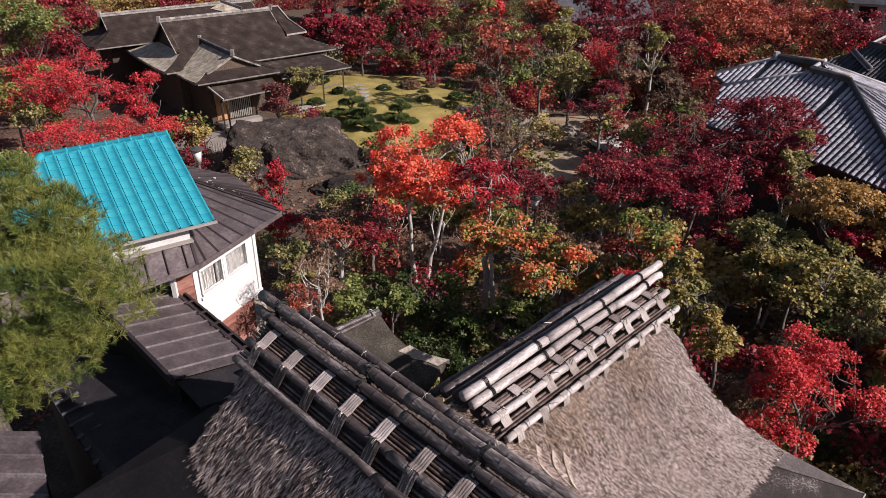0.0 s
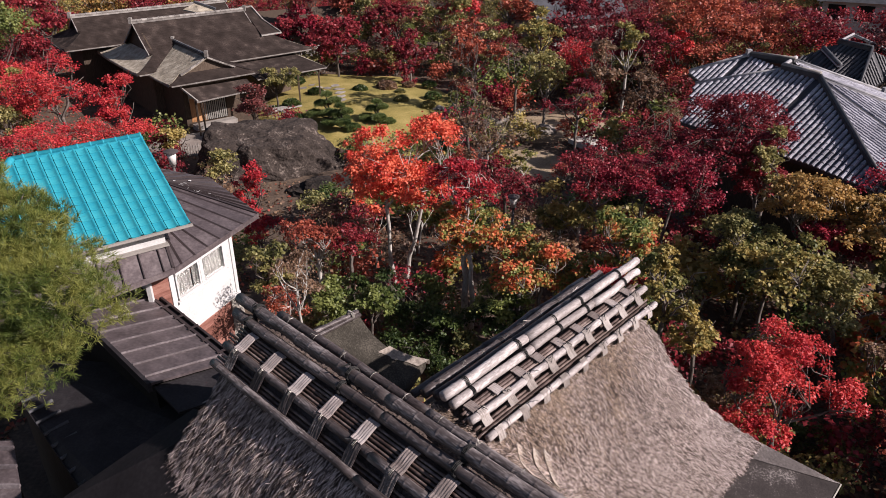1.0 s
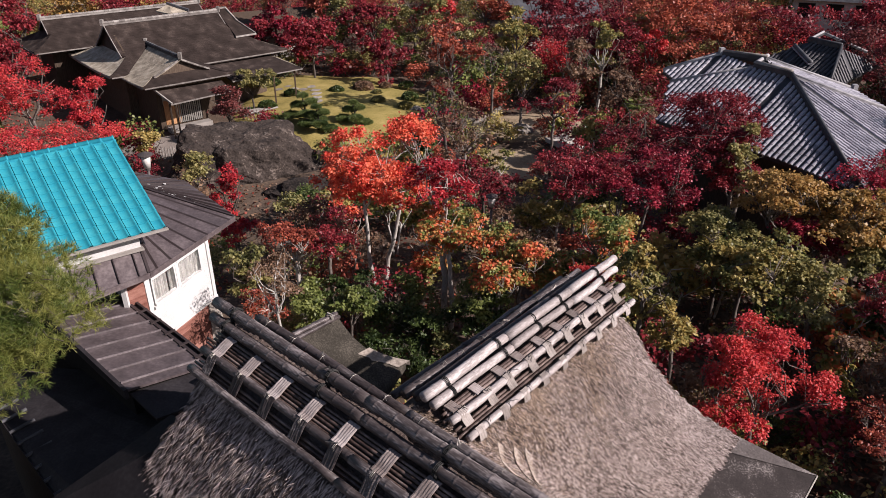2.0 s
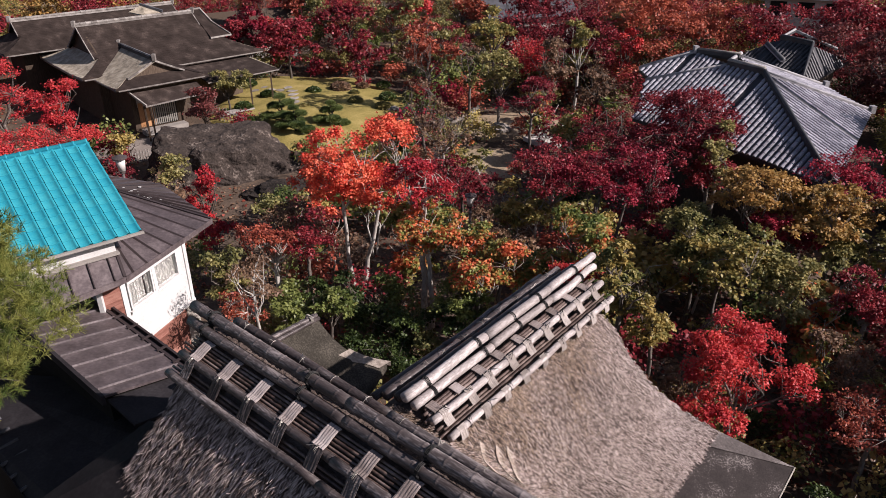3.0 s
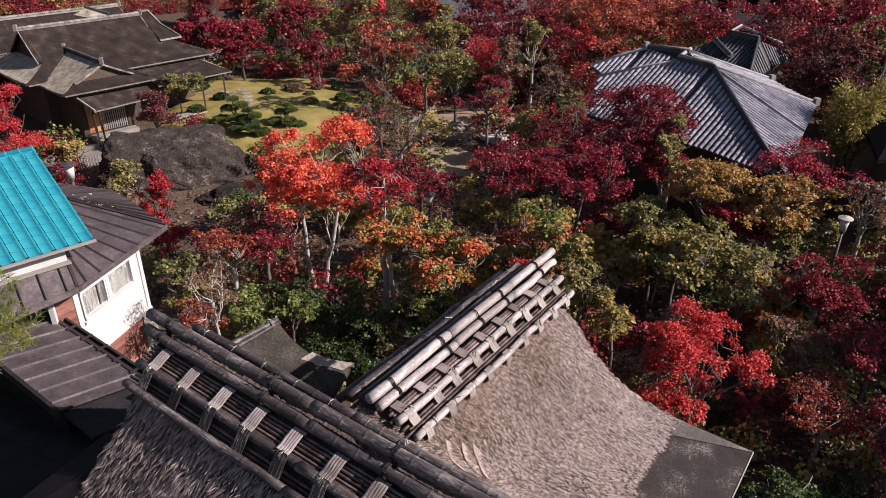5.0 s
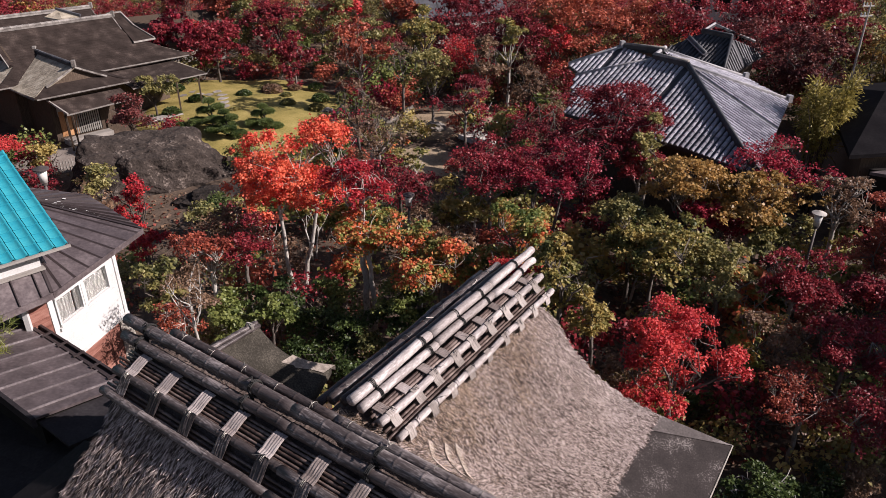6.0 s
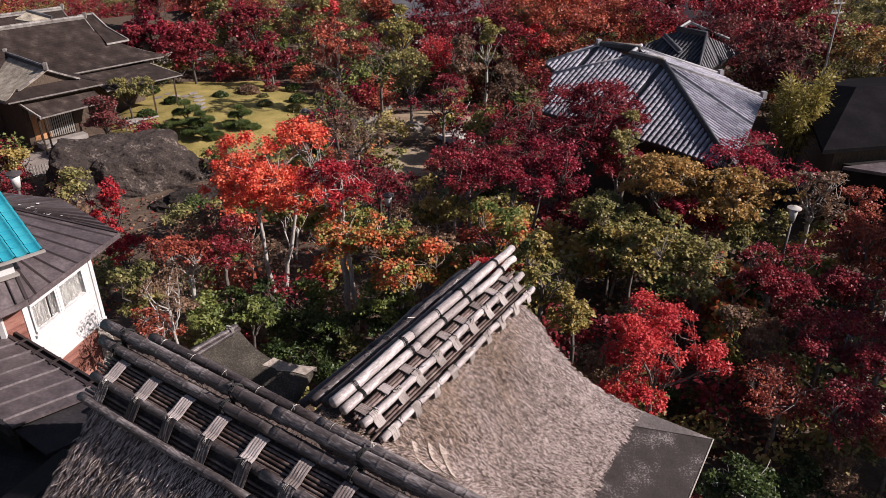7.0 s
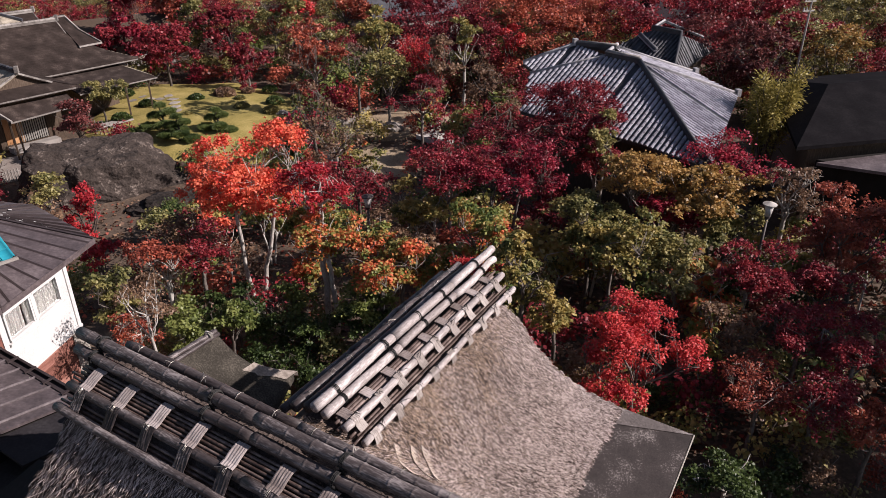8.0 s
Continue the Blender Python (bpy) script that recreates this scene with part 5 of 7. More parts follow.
# ---- grey-tiled halls ----
def tile_rows(root, poly, pitch_gap=0.235, r=0.08, piece=0.27, label="", mat="kawara"):
    """Rows of half-round cover tiles running down a flat slope, over a bed of pans. The first three corners set the plane."""
    P = [Vector(p) for p in poly]
    n = (P[1] - P[0]).cross(P[2] - P[0]).normalized()
    n = n if n.z > 0 else -n
    for p in P[3:]:
        p.z = P[0].z - ((p.x - P[0].x) * n.x + (p.y - P[0].y) * n.y) / n.z
    v = Vector((n.x, n.y, 0))
    v = (v - n * v.dot(n)).normalized()
    u = n.cross(v).normalized()
    pts = [((p - P[0]).dot(u), (p - P[0]).dot(v)) for p in P]
    us = [a for a, _ in pts]
    part("pan_bed", Geo().slab([tuple(p) for p in (P if (P[1] - P[0]).cross(P[2] - P[0]).z > 0 else P[::-1])], 0.12), M["pan"], root)
    g = Geo()
    k0, k1 = math.ceil(min(us) / pitch_gap), math.floor(max(us) / pitch_gap)
    for k in range(k0, k1 + 1):
        a = k * pitch_gap
        cut = []
        for (a0, b0), (a1, b1) in zip(pts, pts[1:] + pts[:1]):
            if (a0 - a) * (a1 - a) < 0:
                cut.append(b0 + (b1 - b0) * (a - a0) / (a1 - a0))
        if len(cut) < 2:
            continue
        lo, hi = min(cut), max(cut)
        m = max(1, int((hi - lo) / piece))
        for i in range(m):
            b0 = lo + (hi - lo) * i / m
            b1 = lo + (hi - lo) * (i + 1) / m
            base = len(g.v)
            for b, rr, lift in ((b0, r * 0.93, 0.0), (b1, r * 1.04, 0.012)):
                c = P[0] + u * a + v * b + n * lift
                for w in (0, 45, 90, 135, 180):
                    g.v.append(tuple(c + u * rr * math.cos(radians(w)) + n * rr * math.sin(radians(w))))
            for q in range(4):
                g.f.append((base + q, base + q + 1, base + 6 + q, base + 5 + q))
            g.f.append((base + 5, base + 6, base + 7, base + 8, base + 9))
    tagged(part("cover_tiles", g, M[mat], root, smooth=False), label, kind="stuff")


def ridge_line(root, a, b, h=0.22, w=0.2, mat="kawara_dark", cap="ridge_cap"):
    a, b = Vector(a), Vector(b)
    h, w = h * 0.75, w * 0.75
    bar(root, "ridge_bed", a + Vector((0, 0, h / 2)), b + Vector((0, 0, h / 2)), w, h, M[mat])
    part("ridge_cap", Geo().tube([a + Vector((0, 0, h + 0.02)), b + Vector((0, 0, h + 0.02))], [w * 0.45] * 2, 8), M[cap], root, smooth=True)


tiled = thing("tiled_hall", "low hall under a broad grey tiled hip roof", "house")
kB, kC, kG, kE = (15.11, 29.54, 6.0), (15.91, 28.0, 6.0), (15.45, 21.3, 3.76), (20.95, 27.85, 4.3)
kL, kW, kT, kV = (12.17, 31.16, 5.01), (16.07, 30.48, 6.1), (14.57, 31.75, 6.1), (12.33, 32.57, 5.18)       # left hip, rear ridge, the wing's gable top and tip
kR = (20.5, 30.7, 4.62)
tile_rows(tiled, [kC, kG, (14.06, 24.16, 3.89), (11.1, 29.3, 3.9), kL, kB])
tile_rows(tiled, [kC, kG, kE])
tile_rows(tiled, [kW, kC, kE, kR])
tile_rows(tiled, [kT, (15.8, 30.0, 6.2), (17.4, 31.2, 5.1), (15.6, 33.4, 5.0)])
tile_rows(tiled, [kT, kV, (12.64, 31.1, 4.9), (13.62, 30.86, 5.34), (15.22, 30.19, 5.97)])
ridge_line(tiled, kB, kC, 0.3, 0.26)
ridge_line(tiled, kC, kG, 0.2, 0.24, cap="kawara_dark")
ridge_line(tiled, kC, kE, 0.14, 0.16, "pale_tile", "pale_tile")
ridge_line(tiled, kB, kL, 0.1, 0.14, "pale_tile", "pale_tile")
ridge_line(tiled, kW, kR, 0.14, 0.16, "pale_tile", "pale_tile")
ridge_line(tiled, kB, kW, 0.26, 0.26, "kawara_dark", "pale_tile")
ridge_line(tiled, kT, (15.8, 30.0, 6.22), 0.2, 0.2)
ridge_line(tiled, kT, kV, 0.12, 0.16, "pale_tile", "pale_tile")
for at in (kT, kR, kE):
    part("ridge_end", Geo().box((-0.1, -0.12, -0.02), (0.1, 0.12, 0.3), Matrix.Translation(at)), M["pale_tile"], tiled)
part("wall", Geo().slab([(15.5, 22.4, 3.8), (19.9, 27.8, 4.1), (18.6, 30.2, 4.3), (14.0, 31.4, 4.3), (12.4, 29.0, 3.9)], 4.3), M["old_timber"], tiled)
rear_hall = thing("tiled_hall", "smaller hall with a grey tiled hip roof, shade in its dark tiles", "house")
hA, hB, hT, hE = (22.65, 38.87, 5.1), (23.45, 37.06, 5.1), (24.1, 40.1, 5.25), (26.8, 39.9, 4.2)
# darker tiles than the main hall's: the shade on this roof is in their colour
tile_rows(rear_hall, [hA, hB, (21.66, 34.51, 3.5), (20.84, 38.21, 3.94), (20.66, 39.45, 4.15)], 0.25, mat="kawara_shaded")
tile_rows(rear_hall, [hB, (21.66, 34.51, 3.5), (26.3, 37.9, 4.0)], 0.25, mat="kawara_shaded")
tile_rows(rear_hall, [hB, (26.3, 37.9, 4.0), hA, hT, hE], 0.25, mat="kawara_shaded")
ridge_line(rear_hall, hA, hB, 0.26, 0.24, cap="kawara_dark")
ridge_line(rear_hall, hB, (21.66, 34.51, 3.52), 0.2, 0.22, cap="kawara_dark")
ridge_line(rear_hall, hA, hT, 0.16, 0.2, "kawara_dark", "pale_tile")
ridge_line(rear_hall, hT, hE, 0.12, 0.16, "kawara_dark", "pale_tile")
ridge_line(rear_hall, (21.96, 38.98, 4.78), (21.94, 36.98, 4.3), 0.1, 0.4, "kawara", "kawara_dark")
part("wall", Geo().slab([(21.4, 36.6, 3.5), (21.9, 35.2, 3.4), (25.6, 37.9, 3.8), (26.0, 39.7, 3.9), (21.4, 39.2, 3.8)], 4.0), M["old_timber"], rear_hall)

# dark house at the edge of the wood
shade_house = thing("dark_house", "large house with a smooth dark roof, shade in its colour", "house")
# the trees' shade over this roof is painted as a near-black colour
roof_plate(shade_house, "roof", [(19.6, 22.0, 4.0), (29, 21.8, 4.0), (33, 26.4, 5.1), (24.2, 26.2, 5.05)], M["shaded_roof"], 0.15)
roof_plate(shade_house, "roof", [(33, 26.4, 5.1), (33, 31, 4), (25, 31, 4), (24.2, 26.2, 5.05)], M["shaded_roof"], 0.15)
roof_plate(shade_house, "roof", [(24.2, 26.2, 5.05), (25, 31, 4.0), (19.6, 22.0, 4.0)], M["shaded_roof"], 0.15)
roof_plate(shade_house, "lower_roof", [(20.4, 21.7, 3.4), (23.2, 19.7, 3.3), (29, 19.4, 3.3), (29, 21.7, 3.55)], M["brown_metal"], 0.12)
part("wall", Geo().slab([(20.6, 22.5, 3.9), (28.5, 22.3, 3.9), (32, 30, 3.9), (25.3, 30, 3.9)], 4.1), M["old_timber"], shade_house)
part("wall", Geo().slab([(23.3, 20.1, 3.2), (28.8, 19.8, 3.2), (28.5, 22.2, 3.3), (20.8, 22.2, 3.3)], 3.4), M["shaded_dark"], shade_house)


# ---- rocks ----
def boulder(name, label, x, y, rx, ry, rz, seed, turn=0.0, mat="rock", detail=4, sink=0.25):
    bm = bmesh.new()
    bmesh.ops.create_icosphere(bm, subdivisions=detail, radius=1)
    for v in bm.verts:
        p = v.co.copy()
        k = 1 + 0.34 * noise.noise(p * 1.1 + Vector((seed, 0, 0))) + 0.16 * noise.noise(p * 2.7 + Vector((0, seed, 0))) + 0.06 * noise.noise(p * 7)
        ridge = 1 - abs(noise.noise(p * 2.0 + Vector((seed, seed, 0)))) * 0.35
        v.co = Vector((p.x * rx, p.y * ry, p.z * rz)) * k * ridge
    me = bpy.data.meshes.new(name)
    bm.to_mesh(me)
    bm.free()
    me.materials.append(M[mat])
    ob = new(name, me)
    ob.matrix_basis = pose(x, y, ground_height(x, y) + rz * sink, 0, 0, turn)
    return tagged(ob, label, "rock")


def crag(name, label, x, y, rx, ry, rz, seed, turn):
    """A big angular rock: a sphere cut by random planes, then roughened."""
    rng = np.random.default_rng(seed)
    planes = [(Vector(unit(rng.normal(size=3))), rng.uniform(0.8, 1.05)) for _ in range(12)]
    planes += [(Vector(n).normalized(), d) for n, d in (((0.06, -0.25, 1.0), 0.66), ((-0.3, -0.5, 0.8), 0.78), ((0.75, -0.35, 0.55), 0.80), ((0.15, -0.9, 0.42), 0.72), ((-0.55, -0.75, 0.35), 0.76), ((-0.9, 0.0, 0.35), 0.86), ((0.5, -0.8, 0.2), 0.78))]
    bm = bmesh.new()
    bmesh.ops.create_icosphere(bm, subdivisions=6, radius=1)
    for v in bm.verts:
        p = v.co.normalized()
        k = min([1.15] + [d / max(p.dot(n), 1e-3) for n, d in planes if p.dot(n) > 0.05])
        k *= 1 + 0.10 * noise.noise(p * 2.6 + Vector((seed, 0, 0))) - 0.10 * abs(noise.noise(Vector((p.x * 3.2, p.y * 3.2, p.z * 1.8)))) + 0.05 * noise.noise(p * 8) + 0.02 * noise.noise(p * 24)
        cleft = math.exp(-((p.x + 0.42 + 0.12 * p.z) / 0.09) ** 2) * max(0.0, -p.y + 0.3) * 0.13      # a cleft splits off the high shoulder
        high = 0.16 * math.exp(-((p.x + 0.68) / 0.22) ** 2) * max(0.0, p.z)
        v.co = Vector((p.x * rx, p.y * ry, p.z * rz)) * (k - cleft + high)
    me = bpy.data.meshes.new(name)
    bm.to_mesh(me)
    bm.free()
    me.materials.append(M["rock"])
    ob = new(name, me)
    ob.matrix_basis = pose(x, y, ground_height(x, y) + rz * 0.12, 0, 0, turn)
    return tagged(ob, label, "rock")

# ---- trees of the garden ----
tree("maple_tree", "maple with glowing orange-red leaves", -0.81, 21.44, 7.0, 2.4, "orange", 0, 0.80, leaves=18000, size=0.088, clumps=330, bark="pale_bark", trunks=2, fork=0.6, thick=0.115, lean=(0.34, 0.0))
tree("maple_tree", "maple in bright red autumn leaf", 1.34, 19.47, 6.31, 1.14, "red", 1, 0.80, leaves=3846, size=0.077, clumps=147, bark="pale_bark", fork=0.5)
tree("tree", "small tree turning from green to orange and red", 1.55, 19.52, 4.95, 1.37, "mixed", 2, 0.85, leaves=4409, size=0.080, clumps=169, bark="pale_bark", fork=0.5, thick=0.1, lean=(-0.12, 0.0))
tree("maple_tree", "maple with deep crimson leaves", 7.75, 21.5, 5.6, 2.0, "crimson", 3, 0.62, leaves=11000, size=0.080, clumps=210, trunks=2)
tree("maple_tree", "maple with thinning dark crimson leaves", 5.9, 22.1, 5.5, 1.8, "dark_red", 118, 0.55, leaves=6500, size=0.080, clumps=150, bare=0.25)
tree("maple_tree", "maple with dark red autumn leaves", 10.95, 26.1, 6.9, 3.15, "dark_red", 4, 0.85, leaves=21000, size=0.092, clumps=360)
tree("maple_tree", "maple in bright red autumn leaf", 7.98, 12.38, 4.95, 1.75, "red", 5, 0.92, leaves=15000, size=0.062, clumps=300)
tree("maple_tree", "maple in bright red autumn leaf", -16.57, 33.06, 6.42, 2.93, "red", 6, 0.62, leaves=16000, size=0.085, clumps=298, bare=0.2)
tree("maple_tree", "maple in bright red autumn leaf", -15.36, 29.57, 4.05, 2.44, "red", 7, 0.35, leaves=6500, size=0.08, clumps=136)
tree("maple_tree", "maple in bright red autumn leaf", -6.31, 25.27, 4.22, 0.81, "red", 8, 1.50, leaves=2169, size=0.100, clumps=83)
tree("maple_tree", "maple in bright red autumn leaf", -5.76, 23.38, 2.75, 0.68, "red", 9, 0.80, leaves=1200, size=0.095, clumps=46)
tree("tree", "small tree with yellowing green leaves", -8.74, 29.81, 2.79, 1.06, "olive", 10, 0.75, leaves=1354, size=0.117, clumps=52)
tree("tree", "tree with golden orange leaves", -12.19, 34.86, 2.37, 0.96, "yellow", 11, 0.80, leaves=1200, size=0.134, clumps=46)
tree("maple_tree", "small maple with dull purple-brown leaves", -9.1, 38.7, 3.5, 1.25, "plum", 12, 0.90, leaves=2600, size=0.11, clumps=70)
tree("maple_tree", "maple in bright red autumn leaf", -14.1, 33.4, 5.5, 1.45, "red", 13, 0.90, leaves=6500, size=0.082, clumps=120)
tree("maple_tree", "maple in bright red autumn leaf", -13.71, 30.70, 4.00, 1.99, "red", 14, 0.50, leaves=6500, size=0.08, clumps=135)
tree("shrub", "shrub with fresh glossy green leaves", 0.28, 19.20, 2.47, 0.78, "bright_green", 15, 0.60, leaves=1200, size=0.082, clumps=46)
tree("tree", "small tree turning from green to orange and red", 2.58, 18.84, 4.58, 0.93, "mixed", 16, 0.80, leaves=1751, size=0.078, clumps=67)
tree("tree", "small tree with yellowing green leaves", 3.45, 17.90, 4.17, 0.72, "yellow", 17, 0.80, leaves=1601, size=0.075, clumps=61)
tree("maple_tree", "maple with dark red autumn leaves", -5.80, 52.19, 5.14, 2.35, "dark_red", 18, 1.25, leaves=4227, size=0.189, clumps=162)
tree("maple_tree", "maple with dark red autumn leaves", -0.62, 49.86, 4.27, 1.65, "dark_red", 19, 1.25, leaves=2257, size=0.182, clumps=86)
tree("tree", "tree with rust-coloured thinning leaves", 3.34, 42.76, 6.60, 2.04, "rust", 20, 1.25, leaves=4729, size=0.155, clumps=181, bare=0.45)
tree("tree", "small tree with yellowing green leaves", 7.75, 46.34, 6.58, 1.58, "yellow", 21, 1.25, leaves=2501, size=0.166, clumps=96)
tree("tree", "small tree with yellowing green leaves", 11.82, 40.93, 6.10, 1.20, "yellow", 22, 1.25, leaves=1807, size=0.149, clumps=69, bark="pale_bark")
tree("tree", "thin tree with sparse brown leaves", 5.63, 41.5, 5.56, 1.5, "brown", 23, 1.25, leaves=3308, size=0.150, clumps=127, bare=0.85)
tree("tree", "tree with rust-coloured thinning leaves", 7.4, 32.6, 4.9, 1.5, "dark_red", 24, 0.75, leaves=3377, size=0.123, clumps=129, bare=0.4)
tree("tree", "tree with rust-coloured thinning leaves", 17.49, 46.40, 6.96, 4.35, "rust", 25, 0.45, leaves=8173, size=0.166, clumps=300)
tree("tree", "tree with rust-coloured thinning leaves", 20.23, 43.69, 6.59, 3.18, "rust", 26, 0.50, leaves=4518, size=0.157, clumps=173)
tree("tree", "maple with dark red autumn leaves", 14.73, 47.66, 7.65, 2.44, "dark_red", 27, 1.25, leaves=5628, size=0.171, clumps=216)
tree("tree", "maple with dark red autumn leaves", 23.16, 42.85, 6.62, 2.94, "dark_red", 28, 0.55, leaves=4403, size=0.154, clumps=169)
tree("tree", "maple in bright red autumn leaf", 15.48, 42.86, 5.26, 1.12, "red", 29, 1.25, leaves=1407, size=0.156, clumps=54)
tree("tree", "thin tree with sparse brown leaves", 9.46, 38.15, 5.75, 1.51, "brown", 30, 1.25, leaves=3166, size=0.141, clumps=121, bare=0.35)
tree("tree", "thin tree with sparse brown leaves", 12.30, 38.30, 5.34, 1.70, "brown", 31, 1.25, leaves=3909, size=0.142, clumps=150, bare=0.35)
tree("tree", "tree with dull olive leaves", 7.03, 39.50, 5.40, 1.74, "olive", 32, 1.25, leaves=3909, size=0.146, clumps=150, bare=0.2)
tree("tree", "tree with dull olive leaves", 1.52, 55.77, 7.09, 2.36, "olive", 33, 1.25, leaves=3909, size=0.198, clumps=150)
tree("tree", "maple with dark red autumn leaves", -1.61, 54.56, 6.74, 2.08, "dark_red", 34, 1.25, leaves=3166, size=0.194, clumps=121)
tree("tree", "maple in bright red autumn leaf", 2.90, 58.34, 6.60, 1.97, "red", 35, 1.25, leaves=2501, size=0.206, clumps=96)
tree("tree", "tree with rust-coloured thinning leaves", 7.44, 59.71, 7.59, 2.76, "rust", 36, 1.25, leaves=4729, size=0.211, clumps=181)
tree("tree", "maple with dark red autumn leaves", 11.86, 57.03, 7.75, 2.89, "dark_red", 37, 1.25, leaves=5628, size=0.202, clumps=216)
tree("tree", "tree with dull olive leaves", -3.99, 56.08, 6.06, 1.90, "olive", 38, 1.25, leaves=2501, size=0.200, clumps=96)
tree("tree", "maple with deep crimson leaves", -9.06, 57.45, 7.20, 2.67, "crimson", 39, 1.25, leaves=4729, size=0.204, clumps=181)
tree("tree", "tree with rust-coloured thinning leaves", -4.91, 62.98, 7.17, 2.64, "rust", 40, 1.25, leaves=3909, size=0.222, clumps=150)
tree("maple_tree", "maple with dark red autumn leaves", -25.62, 51.82, 7.62, 2.41, "dark_red", 41, 1.25, leaves=4729, size=0.184, clumps=181)
tree("tree", "broad tree with fresh green leaves", -23.58, 41.25, 7.56, 2.84, "bright_green", 42, 0.90, leaves=7205, size=0.149, clumps=277)
tree("tree", "maple with dark red autumn leaves", -22.90, 44.69, 6.31, 1.73, "dark_red", 43, 1.25, leaves=3166, size=0.162, clumps=121)
tree("tree", "tree with dull olive leaves", -18.62, 31.93, 4.90, 1.44, "olive", 44, 0.90, leaves=2814, size=0.121, clumps=108)
tree("tree", "shrub with fresh glossy green leaves", -17.00, 27.05, 3.91, 1.14, "bright_green", 45, 0.80, leaves=2026, size=0.106, clumps=77)
tree("tree", "small tree with yellowing green leaves", -20.20, 36.56, 5.14, 1.17, "yellow", 46, 1.25, leaves=2026, size=0.136, clumps=77)
tree("tree", "small tree turning from green to orange and red", -20.27, 33.31, 5.07, 1.19, "mixed", 47, 0.90, leaves=1801, size=0.125, clumps=69)
tree("tree", "tree with golden orange leaves", -22.87, 55.93, 6.95, 1.88, "gold", 48, 1.25, leaves=2501, size=0.198, clumps=96)
tree("tree", "tree with golden orange leaves", -20.35, 59.71, 6.65, 2.01, "gold", 49, 1.25, leaves=2501, size=0.211, clumps=96)
tree("tree", "small tree with yellowing green leaves", 5.35, 22.20, 4.18, 1.33, "yellow", 50, 0.80, leaves=3077, size=0.090, clumps=118, bark="pale_bark", fork=0.6, trunks=2, thick=0.1, lean=(-0.26, 0.0))
tree("tree", "small tree turning from green to orange and red", 5.55, 17.72, 5.21, 1.05, "mixed", 51, 0.85, leaves=3827, size=0.073, clumps=147)
tree("tree", "small tree with yellowing green leaves", 6.16, 15.40, 5.39, 0.97, "yellow", 52, 1.10, leaves=5289, size=0.066, clumps=203)
tree("tree", "small tree turning from green to orange and red", 5.13, 17.57, 4.23, 1.06, "mixed", 53, 0.60, leaves=2701, size=0.074, clumps=103)
tree("tree", "small tree turning from green to orange and red", 2.77, 17.57, 4.53, 1.32, "mixed", 54, 0.70, leaves=3694, size=0.074, clumps=142)
tree("shrub", "shrub with fresh glossy green leaves", 2.30, 17.72, 3.03, 1.06, "bright_green", 55, 0.60, leaves=2524, size=0.077, clumps=97)
tree("shrub", "shrub with fresh glossy green leaves", -2.62, 18.63, 2.88, 0.91, "bright_green", 56, 0.75, leaves=2161, size=0.080, clumps=83)
tree("shrub", "dark evergreen garden tree", -1.44, 18.86, 2.87, 0.96, "green", 57, 0.70, leaves=2189, size=0.081, clumps=84)
tree("shrub", "dark evergreen garden tree", 0.52, 18.06, 2.28, 1.13, "green", 58, 0.60, leaves=2701, size=0.079, clumps=103)
tree("tree", "tree with rust-coloured thinning leaves", -3.14, 19.51, 4.52, 1.15, "rust", 59, 0.80, leaves=3602, size=0.080, clumps=138, bark="pale_bark", bare=0.2)
tree("tree", "thin tree with sparse brown leaves", -3.70, 18.44, 3.99, 0.96, "brown", 60, 0.90, leaves=3044, size=0.078, clumps=117)
tree("tree", "tree with dull olive leaves", -4.40, 18.34, 4.15, 0.88, "olive", 61, 0.90, leaves=2593, size=0.077, clumps=99)
tree("tree", "maple with dark red autumn leaves", -2.12, 19.51, 4.15, 0.92, "dark_red", 62, 0.60, leaves=1729, size=0.080, clumps=66)
tree("tree", "thin tree with sparse brown leaves", -2.71, 21.75, 3.88, 1.26, "brown", 63, 0.60, leaves=2701, size=0.088, clumps=103, bare=0.2)
tree("tree", "thin tree with sparse brown leaves", 3.9, 20.68, 3.3, 1.0, "brown", 64, 0.80, leaves=2600, size=0.085, clumps=138, bare=0.2)
tree("tree", "tree with dull olive leaves", -4.32, 27.55, 1.98, 0.89, "olive", 65, 0.60, leaves=1200, size=0.110, clumps=46)
tree("tree", "tree with rust-coloured thinning leaves", -3.52, 15.79, 4.42, 0.65, "rust", 66, 0.90, thick=0.045, leaves=1801, size=0.068, clumps=69, bark="pale_bark", bare=0.35)
tree("shrub", "dark evergreen garden tree", 10.04, 35.42, 1.88, 0.91, "green", 67, 0.75, leaves=1200, size=0.136, clumps=46)
tree("tree", "maple with dark red autumn leaves", 3.24, 25.54, 4.20, 1.20, "dark_red", 68, 0.90, leaves=2814, size=0.101, clumps=108, bare=0.3)
tree("tree", "thin tree with sparse brown leaves", 2.90, 29.35, 4.69, 1.61, "brown", 69, 0.80, leaves=3602, size=0.113, clumps=138, bare=0.75)
tree("tree", "thin tree with sparse brown leaves", 2.13, 30.79, 5.57, 1.52, "brown", 70, 0.90, leaves=3405, size=0.116, clumps=130, bare=0.8)
tree("tree", "shrub with fresh glossy green leaves", -0.59, 54.67, 3.83, 1.22, "bright_green", 71, 1.25, leaves=1200, size=0.197, clumps=46)
tree("tree", "tree with dull olive leaves", 5.27, 52.51, 5.04, 1.53, "olive", 72, 1.25, leaves=1807, size=0.189, clumps=69)
tree("tree", "small tree with yellowing green leaves", 7.35, 48.73, 5.20, 1.51, "yellow", 73, 1.25, leaves=2026, size=0.176, clumps=77)
